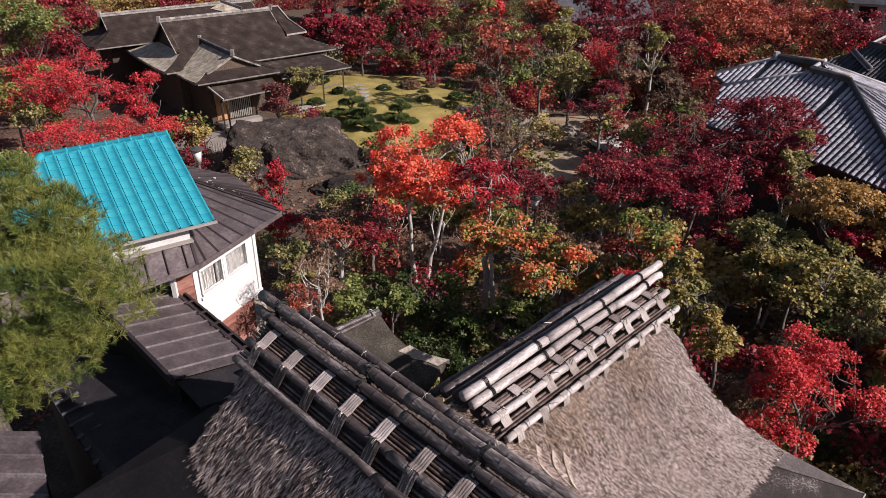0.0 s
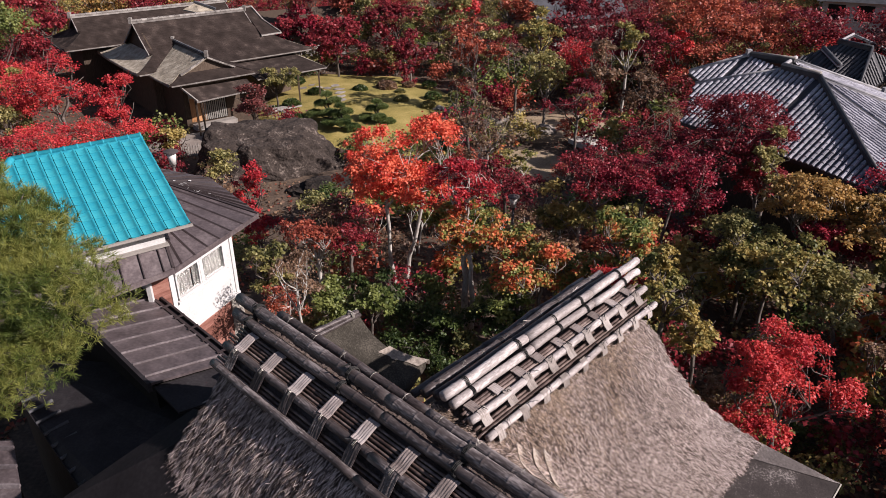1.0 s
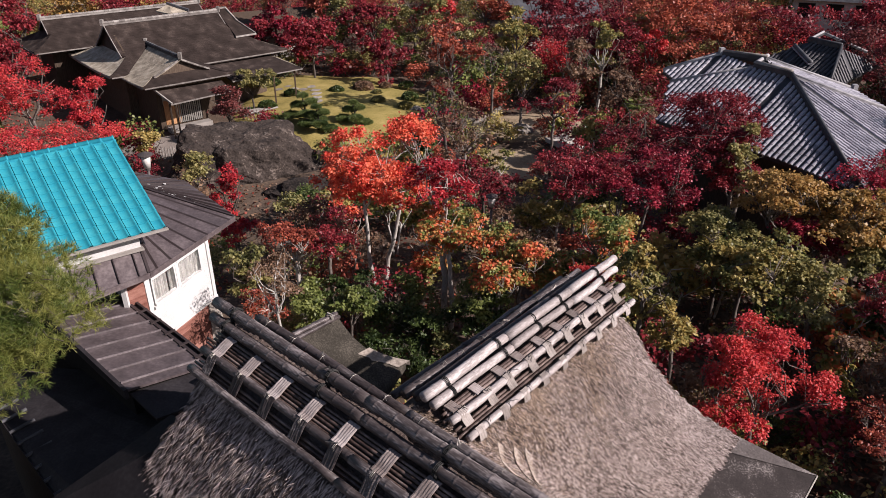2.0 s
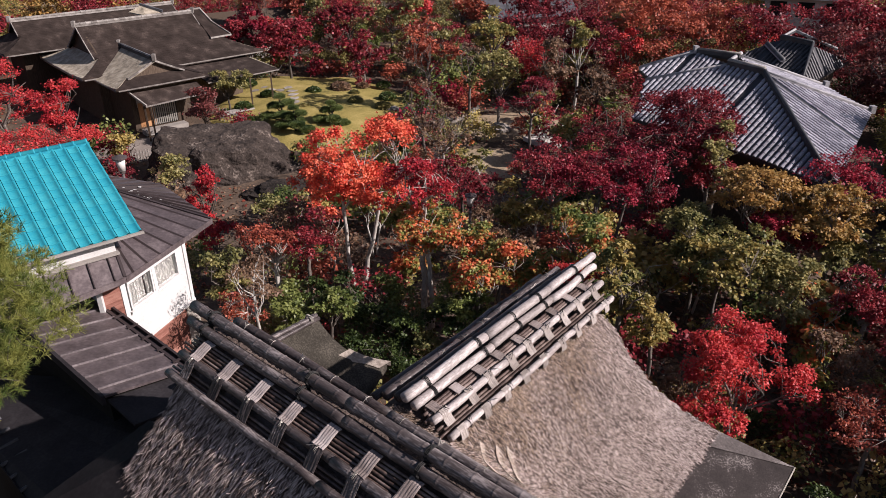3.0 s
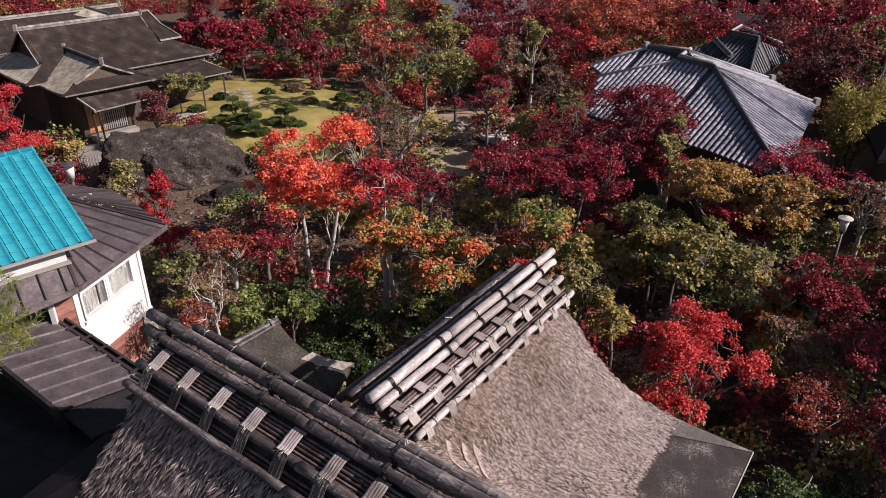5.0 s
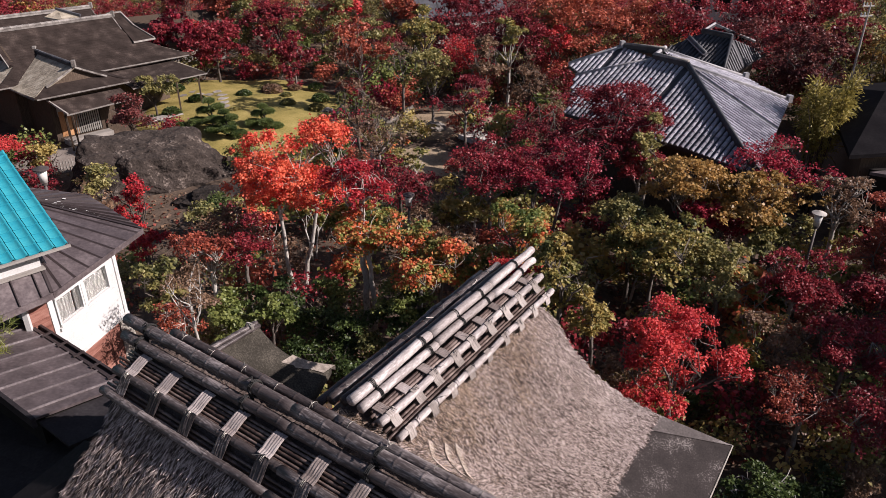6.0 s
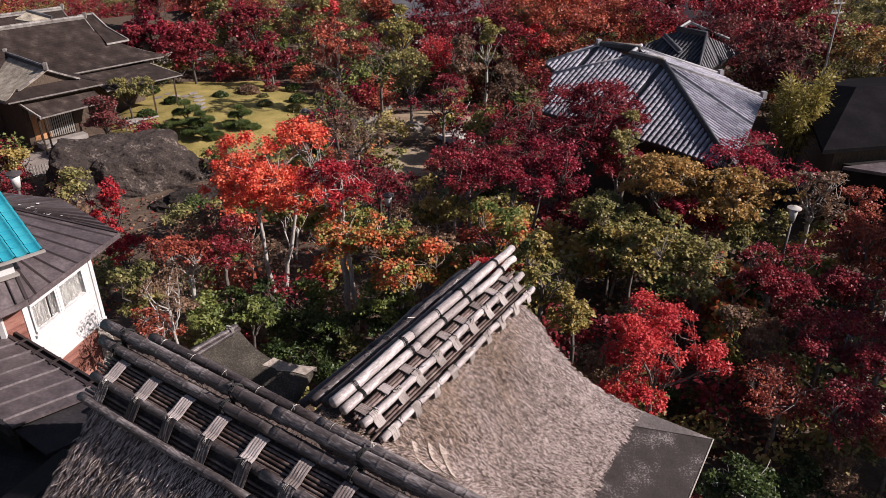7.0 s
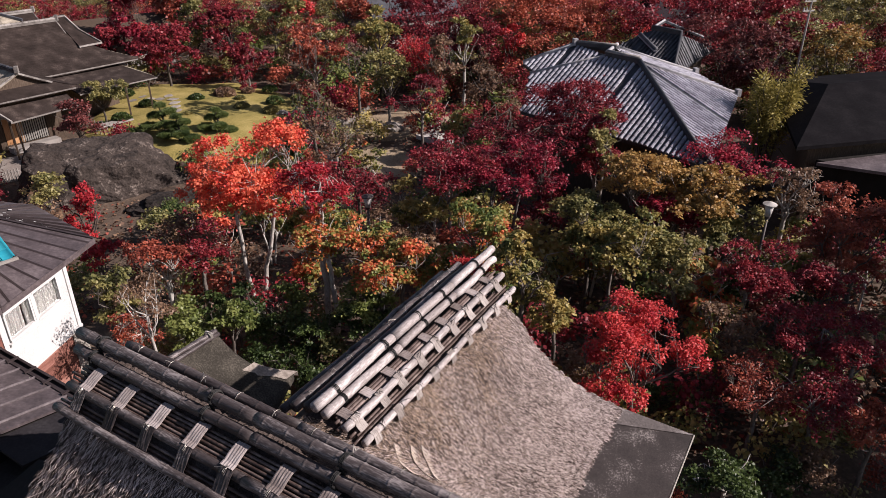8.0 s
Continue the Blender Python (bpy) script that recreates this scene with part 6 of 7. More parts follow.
tree("tree", "tree with rust-coloured thinning leaves", 17.34, 15.89, 4.82, 1.35, "rust", 74, 0.90, leaves=5516, size=0.081, clumps=212)
tree("tree", "tree with rust-coloured thinning leaves", 18.18, 18.35, 4.41, 0.89, "rust", 75, 0.90, leaves=1985, size=0.089, clumps=76)
tree("tree", "tree with dull olive leaves", 14.41, 18.34, 4.03, 1.14, "olive", 76, 0.90, leaves=3405, size=0.087, clumps=130)
tree("shrub", "dark evergreen garden tree", -0.23, 17.47, 1.76, 1.11, "green", 77, 0.50, leaves=2251, size=0.078, clumps=86)
tree("shrub", "dark evergreen garden tree", 0.50, 16.64, 1.54, 1.08, "green", 78, 0.50, leaves=2251, size=0.075, clumps=86)
tree("shrub", "dark evergreen garden tree", -0.85, 18.68, 1.64, 0.88, "green", 79, 0.50, leaves=1266, size=0.082, clumps=48)
tree("shrub", "tree with dull olive leaves", 1.23, 16.91, 1.69, 0.81, "olive", 80, 0.60, leaves=1519, size=0.076, clumps=58)
tree("shrub", "dark evergreen garden tree", 9.24, 13.53, 1.49, 0.81, "green", 81, 0.60, leaves=1876, size=0.068, clumps=72)
tree("shrub", "tree with dull olive leaves", 9.78, 12.84, 1.47, 0.78, "olive", 82, 0.60, leaves=1876, size=0.066, clumps=72)
tree("tree", "thin tree with sparse brown leaves", 8.72, 13.87, 1.79, 0.65, "brown", 83, 0.60, leaves=1200, size=0.068, clumps=46)
tree("tree", "maple with dark red autumn leaves", 12.19, 23.75, 4.30, 1.13, "dark_red", 84, 0.80, leaves=2501, size=0.095, clumps=96)
tree("shrub", "low withered brown shrub under the trees", 11.65, 10.14, 1.53, 0.88, "brown", 85, 0.60, leaves=2634, size=0.062, clumps=101)
tree("shrub", "dark evergreen garden tree", 10.64, 10.17, 1.48, 0.79, "green", 86, 0.60, leaves=2172, size=0.062, clumps=83)
tree("shrub", "tree with dull olive leaves", 12.82, 10.84, 1.41, 0.69, "olive", 87, 0.60, leaves=1519, size=0.064, clumps=58)
tree("tree", "dark evergreen garden tree", 12.35, 23.6, 5.9, 0.9, "olive", 88, 1.40, leaves=2528, size=0.091, clumps=97)
tree("tree", "tree with golden orange leaves", 12.00, 20.05, 5.43, 1.64, "gold", 89, 0.75, leaves=6778, size=0.081, clumps=260)
tree("tree", "tree with dull olive leaves", 9.99, 19.34, 4.47, 1.43, "olive", 90, 0.75, leaves=5277, size=0.080, clumps=202)
tree("tree", "small tree with yellowing green leaves", 10.31, 18.32, 3.94, 1.57, "yellow", 91, 0.60, leaves=5422, size=0.077, clumps=208)
tree("tree", "maple with deep crimson leaves", 12.31, 19.32, 4.37, 0.85, "crimson", 92, 0.90, leaves=2279, size=0.080, clumps=87)
tree("tree", "tree with golden orange leaves", 14.2, 18.9, 5.05, 1.7, "gold", 93, 0.62, leaves=6999, size=0.092, clumps=269)
tree("tree", "maple with deep crimson leaves", 12.84, 19.00, 4.43, 1.04, "crimson", 94, 0.80, leaves=2501, size=0.087, clumps=96)
tree("maple_tree", "maple with dark red autumn leaves", 15.7, 20.5, 5.5, 1.75, "crimson", 95, 0.70, leaves=3152, size=0.093, clumps=121)
tree("tree", "small tree with yellowing green leaves", 10.73, 17.62, 4.44, 1.66, "yellow", 96, 0.75, leaves=6778, size=0.082, clumps=260)
tree("tree", "tree with dull olive leaves", 11.46, 16.50, 3.98, 1.51, "olive", 97, 0.65, leaves=5203, size=0.079, clumps=200)
tree("tree", "maple with deep crimson leaves", 12.85, 15.04, 4.47, 1.34, "dark_red", 98, 0.80, leaves=5628, size=0.075, clumps=216)
tree("tree", "thin tree with sparse brown leaves", 16.46, 18.32, 5.45, 1.14, "brown", 99, 1.10, leaves=4162, size=0.087, clumps=160, bark="pale_bark", bare=0.25)
tree("tree", "tree with rust-coloured thinning leaves", 16.29, 15.38, 4.72, 1.40, "rust", 100, 0.80, leaves=5628, size=0.078, clumps=216)
tree("tree", "maple with dark red autumn leaves", 14.59, 14.13, 4.06, 1.23, "dark_red", 101, 0.70, leaves=4290, size=0.074, clumps=165)
tree("tree", "thin tree with sparse brown leaves", 11.46, 13.55, 3.42, 1.18, "brown", 102, 0.70, leaves=4290, size=0.070, clumps=165, bare=0.2)
tree("maple_tree", "maple with dark red autumn leaves", 12.54, 12.39, 3.81, 1.36, "dark_red", 103, 0.60, leaves=5422, size=0.067, clumps=208, bare=0.15)
tree("tree", "maple with dark red autumn leaves", 13.29, 11.40, 4.06, 1.07, "dark_red", 104, 0.80, leaves=4903, size=0.064, clumps=188)
tree("tree", "tree with rust-coloured thinning leaves", 10.69, 11.29, 3.20, 1.19, "rust", 105, 0.50, leaves=4002, size=0.063, clumps=153, bare=0.3)
tree("tree", "maple with dark red autumn leaves", 11.69, 10.60, 3.26, 1.31, "dark_red", 106, 0.50, leaves=4954, size=0.062, clumps=190, bare=0.2)
tree("tree", "tree with rust-coloured thinning leaves", 12.53, 9.67, 2.97, 0.85, "rust", 107, 0.90, leaves=3761, size=0.062, clumps=144)
tree("shrub", "dark evergreen garden tree", 8.88, 9.69, 2.52, 1.03, "green", 108, 0.70, leaves=4237, size=0.062, clumps=162, bark="pale_bark")
tree("tree", "broad tree with yellow-orange leaves", 31.92, 34.33, 7.00, 2.22, "gold", 109, 1.25, leaves=6010, size=0.150, clumps=231)
tree("tree", "maple with dark red autumn leaves", 27.74, 35.40, 7.36, 2.50, "plum", 110, 1.25, leaves=7661, size=0.150, clumps=294)
tree("tree", "maple with dark red autumn leaves", 28.81, 43.65, 6.67, 3.35, "dark_red", 111, 0.50, leaves=4002, size=0.176, clumps=153)
tree("tree", "maple with dark red autumn leaves", 32.35, 38.07, 7.49, 2.31, "dark_red", 112, 1.25, leaves=5628, size=0.162, clumps=216)
tree("tree", "tree with dull olive leaves", 38.81, 40.25, 7.71, 2.48, "olive", 113, 1.25, leaves=5628, size=0.174, clumps=216)
tree("tree", "maple with dark red autumn leaves", 32.50, 43.45, 8.24, 2.54, "dark_red", 114, 1.25, leaves=5628, size=0.178, clumps=216)
tree("tree", "thin tree with sparse brown leaves", 7.05, 13.41, 3.04, 0.72, "brown", 115, 0.90, leaves=2279, size=0.067, clumps=87)
tree("tree", "small tree turning from green to orange and red", 6.05, 13.39, 3.07, 0.59, "mixed", 116, 0.80, leaves=1445, size=0.066, clumps=55)
tree("tree", "small tree with yellowing green leaves", 6.99, 15.05, 3.68, 0.76, "yellow", 117, 0.90, leaves=2279, size=0.071, clumps=87)
tree("tree", "sparse small tree beside the white wall", -3.0, 15.0, 5.6, 0.7, "brown", 95, 0.9, thick=0.05, leaves=800, size=0.055, clumps=40, bark="pale_bark", bare=0.2)

tree("maple_tree", "maple with dark red autumn leaves", -10.6, 56.5, 4.3, 1.7, "dark_red", 119, 0.9, leaves=2400, size=0.19, clumps=90)
tree("maple_tree", "maple in bright red autumn leaf", -7.6, 57.5, 3.9, 1.5, "red", 120, 0.9, leaves=2000, size=0.19, clumps=80)

tree("garden_tree", "rounded olive garden tree before the veranda", -8.75, 43.9, 3.35, 1.35, "olive", 121, 0.8, leaves=5200, size=0.10, clumps=110, fork=0.3)
tree("tree", "small tree turning from green to orange and red", 2.9, 18.05, 3.7, 1.0, "mixed", 122, 0.85, leaves=3800, size=0.085, clumps=100, bark="pale_bark")
tree("shrub", "dark glossy evergreen shrub", 2.1, 17.1, 2.7, 0.9, "green", 123, 0.8, leaves=2400, size=0.085, clumps=70)
tree("tree", "small tree turning from green to orange and red", 3.9, 18.2, 4.1, 0.95, "mixed", 125, 0.9, leaves=3400, size=0.082, clumps=95)
tree("tree", "small tree turning from green to orange and red", 6.3, 18.4, 4.5, 1.05, "mixed", 126, 0.85, leaves=3800, size=0.082, clumps=105)
tree("maple_tree", "low maple in bright red leaf behind the ridge", 5.05, 16.2, 4.3, 0.65, "red", 127, 0.7, leaves=2200, size=0.06, clumps=60)
tree("shrub", "shrub with fresh glossy green leaves", -1.5, 17.9, 2.9, 0.75, "bright_green", 128, 0.8, leaves=1900, size=0.085, clumps=60)
tree("shrub", "shrub with bright yellow-green leaves", -2.5, 17.6, 2.8, 0.7, "bright_green", 129, 0.8, leaves=1800, size=0.085, clumps=55)


# ---- understory and the wood behind ----
def footprint_free(x, y, far=False):
    a, b = (x + 3.4) * -0.32 + (y - 45.3) * 0.95, (x + 3.4) * 0.95 + (y - 45.3) * 0.32
    if (a / 8.3) ** 2 + (b / 6.4) ** 2 < 1 or ((x - 5.7) / 1.9) ** 2 + ((y - 34.8) / 3.0) ** 2 < 1 or (2.2 < x < 4.4 and 19.5 < y < 24):
        return False
    a, b = (Vector((x, y, 0)) - TEA.o).dot(TEA.x), (Vector((x, y, 0)) - TEA.o).dot(TEA.y)
    if -2.6 < a < 12.3 and -5.2 < b < 13:
        return False
    if ((x + 11.5) / 4.0) ** 2 + ((y - 38.6) / 1.8) ** 2 < 1 or ((x - 8) / 4.0) ** 2 + ((y - 40.5) / 2.6) ** 2 < 1:
        return False
    if 11.0 < x < 22 and 20.5 < y < 34 and not (y < 26 and x < 13.5) and not (x > 18.5 and y < 24.2):
        return False
    if 19.5 < x < 28 and 34.5 < y < 42 or 19 < x < 32 and 18 < y < 34.5:
        return False
    if -11 < x < -3.9 and y < 22.5 or ((x + 7.6) / 4.2) ** 2 + ((y - 35.2) / 2.6) ** 2 < 1:
        return False
    s1, o1 = local((x, y), A1, U1, N1)
    s2, o2 = local((x, y), A2, U2, N2)
    if (-1.5 < s2 < 5.6 and abs(o2) < 4.4) or (s1 > -4 and -3.2 < o1 < 8):
        return False
    return True


def scatter(protos, spots, rng, lo, hi):
    """Copies of a few plants, each turned and scaled."""
    for k, (x, y) in enumerate(spots):
        f = rng.uniform(lo, hi)
        m = pose(x, y, ground_height(x, y) - 0.05, 0, 0, rng.uniform(0, 360)) @ Matrix.Diagonal((f * rng.uniform(0.85, 1.2), f * rng.uniform(0.85, 1.2), f, 1))
        proto = protos[int(rng.integers(len(protos)))]
        if not (-7.8 < x < -4.2 and 26 < y < 33.5):         # the boulder's front stays open
            copy_thing(proto, m)


def spread(x0, x1, y0, y1, gap, rng, keep=1.0):
    out = []
    y = y0
    while y < y1:
        x = x0 + rng.uniform(0, gap)
        while x < x1:
            px, py = x + rng.uniform(-0.42, 0.42) * gap, y + rng.uniform(-0.42, 0.42) * gap
            if rng.random() < keep and footprint_free(px, py):
                out.append((px, py))
            x += gap
        y += gap
    return out


rng = np.random.default_rng(77)
shrubs = []
for k, (leaf, lab) in enumerate((("brown", "low bush with brown withered leaves"), ("olive", "low bush with dull olive leaves"), ("bright_green", "evergreen undergrowth bush with fresh leaves"),
                                 ("dark_red", "low maple seedling with dark red leaves"), ("rust", "bush with rust-red leaves"), ("green", "glossy dark green camellia bush"), ("yellow", "bush with yellowing leaves"))):
    shrubs.append(tree("shrub", lab, (-3.5, 3.0, 6.5, 9.8, 12.5, 1.5, 8.2)[k], (27.0, 29.5, 21.0, 24.5, 17.5, 32.0, 28.0)[k], 1.75, 1.05, leaf, 200 + k, 0.8, 0.15, leaves=460, size=0.135, clumps=24, trunks=3,
                       thick=0.05, flat=0.8, category="shrub", group="undergrowth"))
spots = spread(5, 22, 6, 14, 1.7, rng, 1.0) + spread(-14, 33, 14, 60, 2.0, rng, 0.92)
spots = [p for p in spots if p[1] < 44 or abs(p[0]) < 30][:292]
scatter(shrubs, spots, rng, 0.55, 1.25)
bushes = []
for k, (leaf, lab) in enumerate((("brown", "round bush with withered brown leaves behind the lawn"), ("olive", "round bush with olive leaves behind the lawn"), ("rust", "round bush with rust-red leaves behind the lawn"),
                                 ("yellow", "round bush with yellowing leaves behind the lawn"), ("bright_green", "round evergreen bush behind the lawn"), ("crimson", "round maple bush in crimson leaf"))):
    bushes.append(tree("garden_bush", lab, (-6.5, 7.5, 12.0, 16.5, -1.0, 18.0)[k], (57.5, 52.0, 44.5, 48.0, 58.5, 52.5)[k], 2.3, 1.5, leaf, 240 + k, 0.9, 0.15, leaves=650, size=0.19, clumps=30, trunks=3,
                       thick=0.05, flat=0.8, category="shrub", group="bushes behind the lawn"))
spots = [p for p in spread(-16, 27, 37, 58, 2.35, rng, 0.9)]
scatter(bushes, spots[:190], rng, 0.6, 1.15)
saplings = []
for k, (leaf, lab, sp) in enumerate((("rust", "slender sapling with sparse rust-red leaves", 0.25), ("mixed", "slender sapling turning from green to orange", 0.1), ("brown", "bare-twigged sapling with a few brown leaves", 0.55),
                                     ("yellow", "slender sapling with yellowing leaves", 0.15), ("dark_red", "slender maple sapling with dark red leaves", 0.2), ("green", "slender dark evergreen sapling tree", 0.0))):
    saplings.append(tree("sapling", lab, (-1.8, 1.0, 4.8, 7.2, 10.5, 13.0)[k], (24.5, 22.0, 20.5, 23.5, 20.0, 16.0)[k], 3.0, 1.0, leaf, 400 + k, 1.05, 0.3, leaves=850, size=0.12, clumps=40, trunks=2, bark="pale_bark", bare=sp,
                         thick=0.06, group="saplings"))
spots = [p for p in spread(-3.6, 24, 15.5, 37, 2.3, rng, 0.8) if not (-4 < p[0] < -0.2 and p[1] > 29) and not (-2.2 < p[0] < 2.4 and p[1] < 24)]
scatter(saplings, spots[:125], rng, 0.7, 1.25)
wood = []
for k, (leaf, lab, sp) in enumerate((("dark_red", "maple of the wood in dark red leaf", 0.1), ("dark_red", "maple of the wood in deep red leaf", 0.1), ("rust", "tree of the wood with rust-red leaves", 0.1), ("dark_red", "maple of the wood with thinning dark leaves", 0.3),
                                     ("olive", "tree of the wood with olive leaves", 0.0), ("plum", "tree of the wood with dull purple-brown leaves", 0.1), ("yellow", "tree of the wood with yellowing leaves", 0.1), ("red", "maple of the wood in red leaf", 0.0))):
    wood.append(tree("wood_tree", lab, -28 + 9.0 * k, 64 + 3 * (k % 3), 5.2, 2.7, leaf, 300 + k, 0.95, 0.12, leaves=4200, size=0.125, clumps=130, bare=sp, group="trees of the wood"))
spots = spread(-40, 60, 57, 74, 4.3, rng, 0.97) + spread(-62, 88, 74, 112, 6.0, rng, 0.97)
spots += spread(-60, -22, 30, 56, 4.6, rng, 0.95) + spread(24, 60, 30, 56, 4.6, rng, 0.97) + spread(33, 52, 12, 30, 4.6, rng, 0.9) + spread(10, 27, 42, 56, 4.0, rng, 0.95)
spots = [p for p in spots if abs(p[0] - 6) < 12 + p[1] * 0.75]
houses = [(-9.8, 60.5), (12.97, 62.5), (34.5, 57), (56.0, 57)]      # clearings before the far houses
spots = [p for p in spots if not any(abs(p[0] - x * (p[1] / y)) < 4.5 and y - 7 < p[1] < y + 5 for x, y in houses)][:295]
scatter(wood, [p for p in spots if p[1] < 76], rng, 0.75, 1.3)
far_wood = []
for k, (leaf, lab) in enumerate((("dark_red", "distant maple in dark red leaf"), ("rust", "distant tree with rust-red leaves"), ("crimson", "distant maple in crimson leaf"), ("olive", "distant tree with olive leaves"))):
    far_wood.append(tree("wood_tree", lab, -30 + 22.0 * k, 80 + 3 * (k % 3), 5.2, 2.8, leaf, 340 + k, 0.95, 0.12, leaves=1900, size=0.21, clumps=95, group="trees of the wood"))
scatter(far_wood, [p for p in spots if p[1] >= 76], rng, 0.75, 1.3)


for k, (x, y) in enumerate(((19.8, 5.6), (23.2, 7.6), (25.5, 10.4), (24.2, 11.8), (36.0, 17.0), (38.5, 20.0), (40.5, 23.5), (42.5, 27.0))):     # unseen tall evergreens, added to shade the corner and the dark house
    tree("tall_evergreen", "unseen evergreen added beyond the garden edge to cast shade", x, y, (9.8, 11.8, 12.2, 11.0)[k] if k < 4 else 12.5, 2.6, "green", 500 + k, 1.3, 0.4, leaves=4200, size=0.24, clumps=120)


def fallen_leaves(count, seed):
    """Leaves lying on the soil between the trees."""
    rng = np.random.default_rng(seed)
    y = 12 + 55 * rng.random(count) ** 1.3
    x = 3 + (rng.random(count) - 0.5) * (22 + y * 0.95)
    keep = np.array([footprint_free(a, b) for a, b in zip(x.tolist(), y.tolist())])
    x, y = x[keep], y[keep]
    P = np.array([(a, b, ground_height(a, b) + 0.03) for a, b in zip(x.tolist(), y.tolist())])
    D = rng.normal(size=P.shape) * (1, 1, 0.12)
    v, q = leaf_quads(P, unit(D), 0.16, 0.42, rng)
    tagged(new("fallen_leaves", array_mesh("fallen_leaves", v, q, LEAF["rust" if seed else "brown"])), "fallen brown and rust-red leaves on the soil", "leaves", kind="stuff")


fallen_leaves(30000, 0)
fallen_leaves(16000, 1)


# ---- the pine close by ----
def pine(name, label, x, y, base, pads, seed, tufts, needles=22, length=0.10, width=0.005, trunk=None, leaf="needle"):
    """A pine: limbs that end in pads of needle tufts. pads: (x, y, z, radius, flatness)."""
    rng = np.random.default_rng(seed)
    root = thing(name, label, "tree", (x, y, base))
    wood_geo = Geo()
    top = max(p[2] for p in pads)
    lead = [np.array(p, float) for p in (trunk or [(0, 0, 0), (0.1, 0, top * 0.5), (0, 0.1, top * 0.85)])]
    wood_geo.tube(lead, [0.03 * top + 0.03, 0.022 * top + 0.02, 0.04][: len(lead)], 9)
    total = sum(p[3] ** 2 for p in pads)
    allp, alld = [], []
    for px_, py_, pz, pr, fl in pads:
        c = np.array([px_, py_, pz])
        start = lead[0] + (lead[-1] - lead[0]) * min(0.95, max(0.3, (pz - pr * 0.5) / max(lead[-1][2], 0.1)))
        branch(wood_geo, start, c - (0, 0, pr * fl * 0.3), 0.05 + 0.02 * pr, 0.015, rng, 0.08, 6, 6)
        n = int(tufts * pr * pr / total)
        v = unit(rng.normal(size=(n, 3)))
        v[:, 2] = np.where(v[:, 2] < -0.35, -v[:, 2], v[:, 2])
        lump = np.array([0.78 + 0.4 * noise.noise(Vector((q[0] * 2.2 + px_, q[1] * 2.2, q[2] * 2.2 + seed))) for q in v])[:, None]
        allp.append(c + v * lump * rng.uniform(0.78, 1.05, (n, 1)) * (pr, pr, pr * fl))
        alld.append(unit(v * 0.7 + (0, 0, 0.55) + rng.normal(size=(n, 3)) * 0.25))
        for q in allp[-1][:: max(1, n // 26)]:
            branch(wood_geo, c, q, 0.018, 0.006, rng, 0.08, 3, 4)
    part("trunk", wood_geo, M["bark"], root, smooth=True)
    P, Dn = np.concatenate(allp), np.concatenate(alld)
    P, Dn = np.repeat(P, needles, 0), np.repeat(Dn, needles, 0)
    n = len(P)
    d = unit(Dn * 0.75 + rng.normal(size=(n, 3)) * 0.55)
    ln = length * rng.uniform(0.7, 1.2, (n, 1))
    side = unit(np.cross(d, rng.normal(size=(n, 3)))) * width
    foot = P - Dn * rng.uniform(0, 0.05, (n, 1))
    v = np.stack([foot - side * 0.6, foot + side * 0.6, foot + d * ln + side * 0.35, foot + d * ln - side * 0.35], 1).reshape(-1, 3)
    crown = new("needles", array_mesh("needles", v, np.arange(4 * n).reshape(-1, 4), LEAF[leaf]))
    crown.parent = root
    return root


PX, PY = -9.4, 11.9
pads = [(1.75, -1.9, 9.15, 0.85, 0.6), (2.5, -2.0, 8.75, 0.9, 0.6), (2.9, -2.4, 8.15, 1.0, 0.62), (3.1, -2.5, 7.6, 0.95, 0.6), (2.2, -2.6, 8.1, 1.1, 0.7), (2.6, -2.9, 7.1, 0.95, 0.6), (1.9, -3.1, 6.7, 1.0, 0.6),
        (1.2, -2.6, 8.6, 1.1, 0.7), (0.9, -3.2, 7.4, 1.3, 0.8), (1.3, -3.4, 6.35, 0.9, 0.55), (0.3, -1.8, 9.3, 1.0, 0.6), (-0.6, -2.2, 8.2, 1.3, 0.7), (-0.9, -1.0, 9.0, 1.0, 0.6), (-0.2, -0.3, 9.9, 0.8, 0.6)]
pine("pine_tree", "spreading pine with yellow-green needle tufts beside the roofs", PX, PY, 0.0, [(a + 1.05, b - 0.3, c, d * 1.04, e * 1.12) for a, b, c, d, e in pads], 21, 12500, 22, 0.105, 0.0052,
     [(0, 0, 0), (0.3, -0.7, 4.5), (0.8, -1.4, 8.8)])
# cloud-pruned pines on the lawn
for k, (x, y, f) in enumerate(((-5.4, 41.4, 1.0), (-4.5, 39.9, 0.85), (-2.5, 41.0, 0.8))):
    pine("garden_pine", "small cloud-pruned garden pine on the lawn", x, y, ground_height(x, y), [(-0.75 * f, 0.1, 0.75 * f, 0.6 * f, 0.34), (0.8 * f, -0.3, 0.55 * f, 0.65 * f, 0.34), (0.15, -0.5, 0.95 * f, 0.6 * f, 0.36), (-0.3 * f, 0.3, 1.3 * f, 0.55 * f, 0.38), (0.4 * f, 0.1, 1.5 * f, 0.5 * f, 0.4), (0, 0, 1.9 * f, 0.38 * f, 0.5)],
         30 + k, 2600, 14, 0.12, 0.010, leaf="pine_dark")

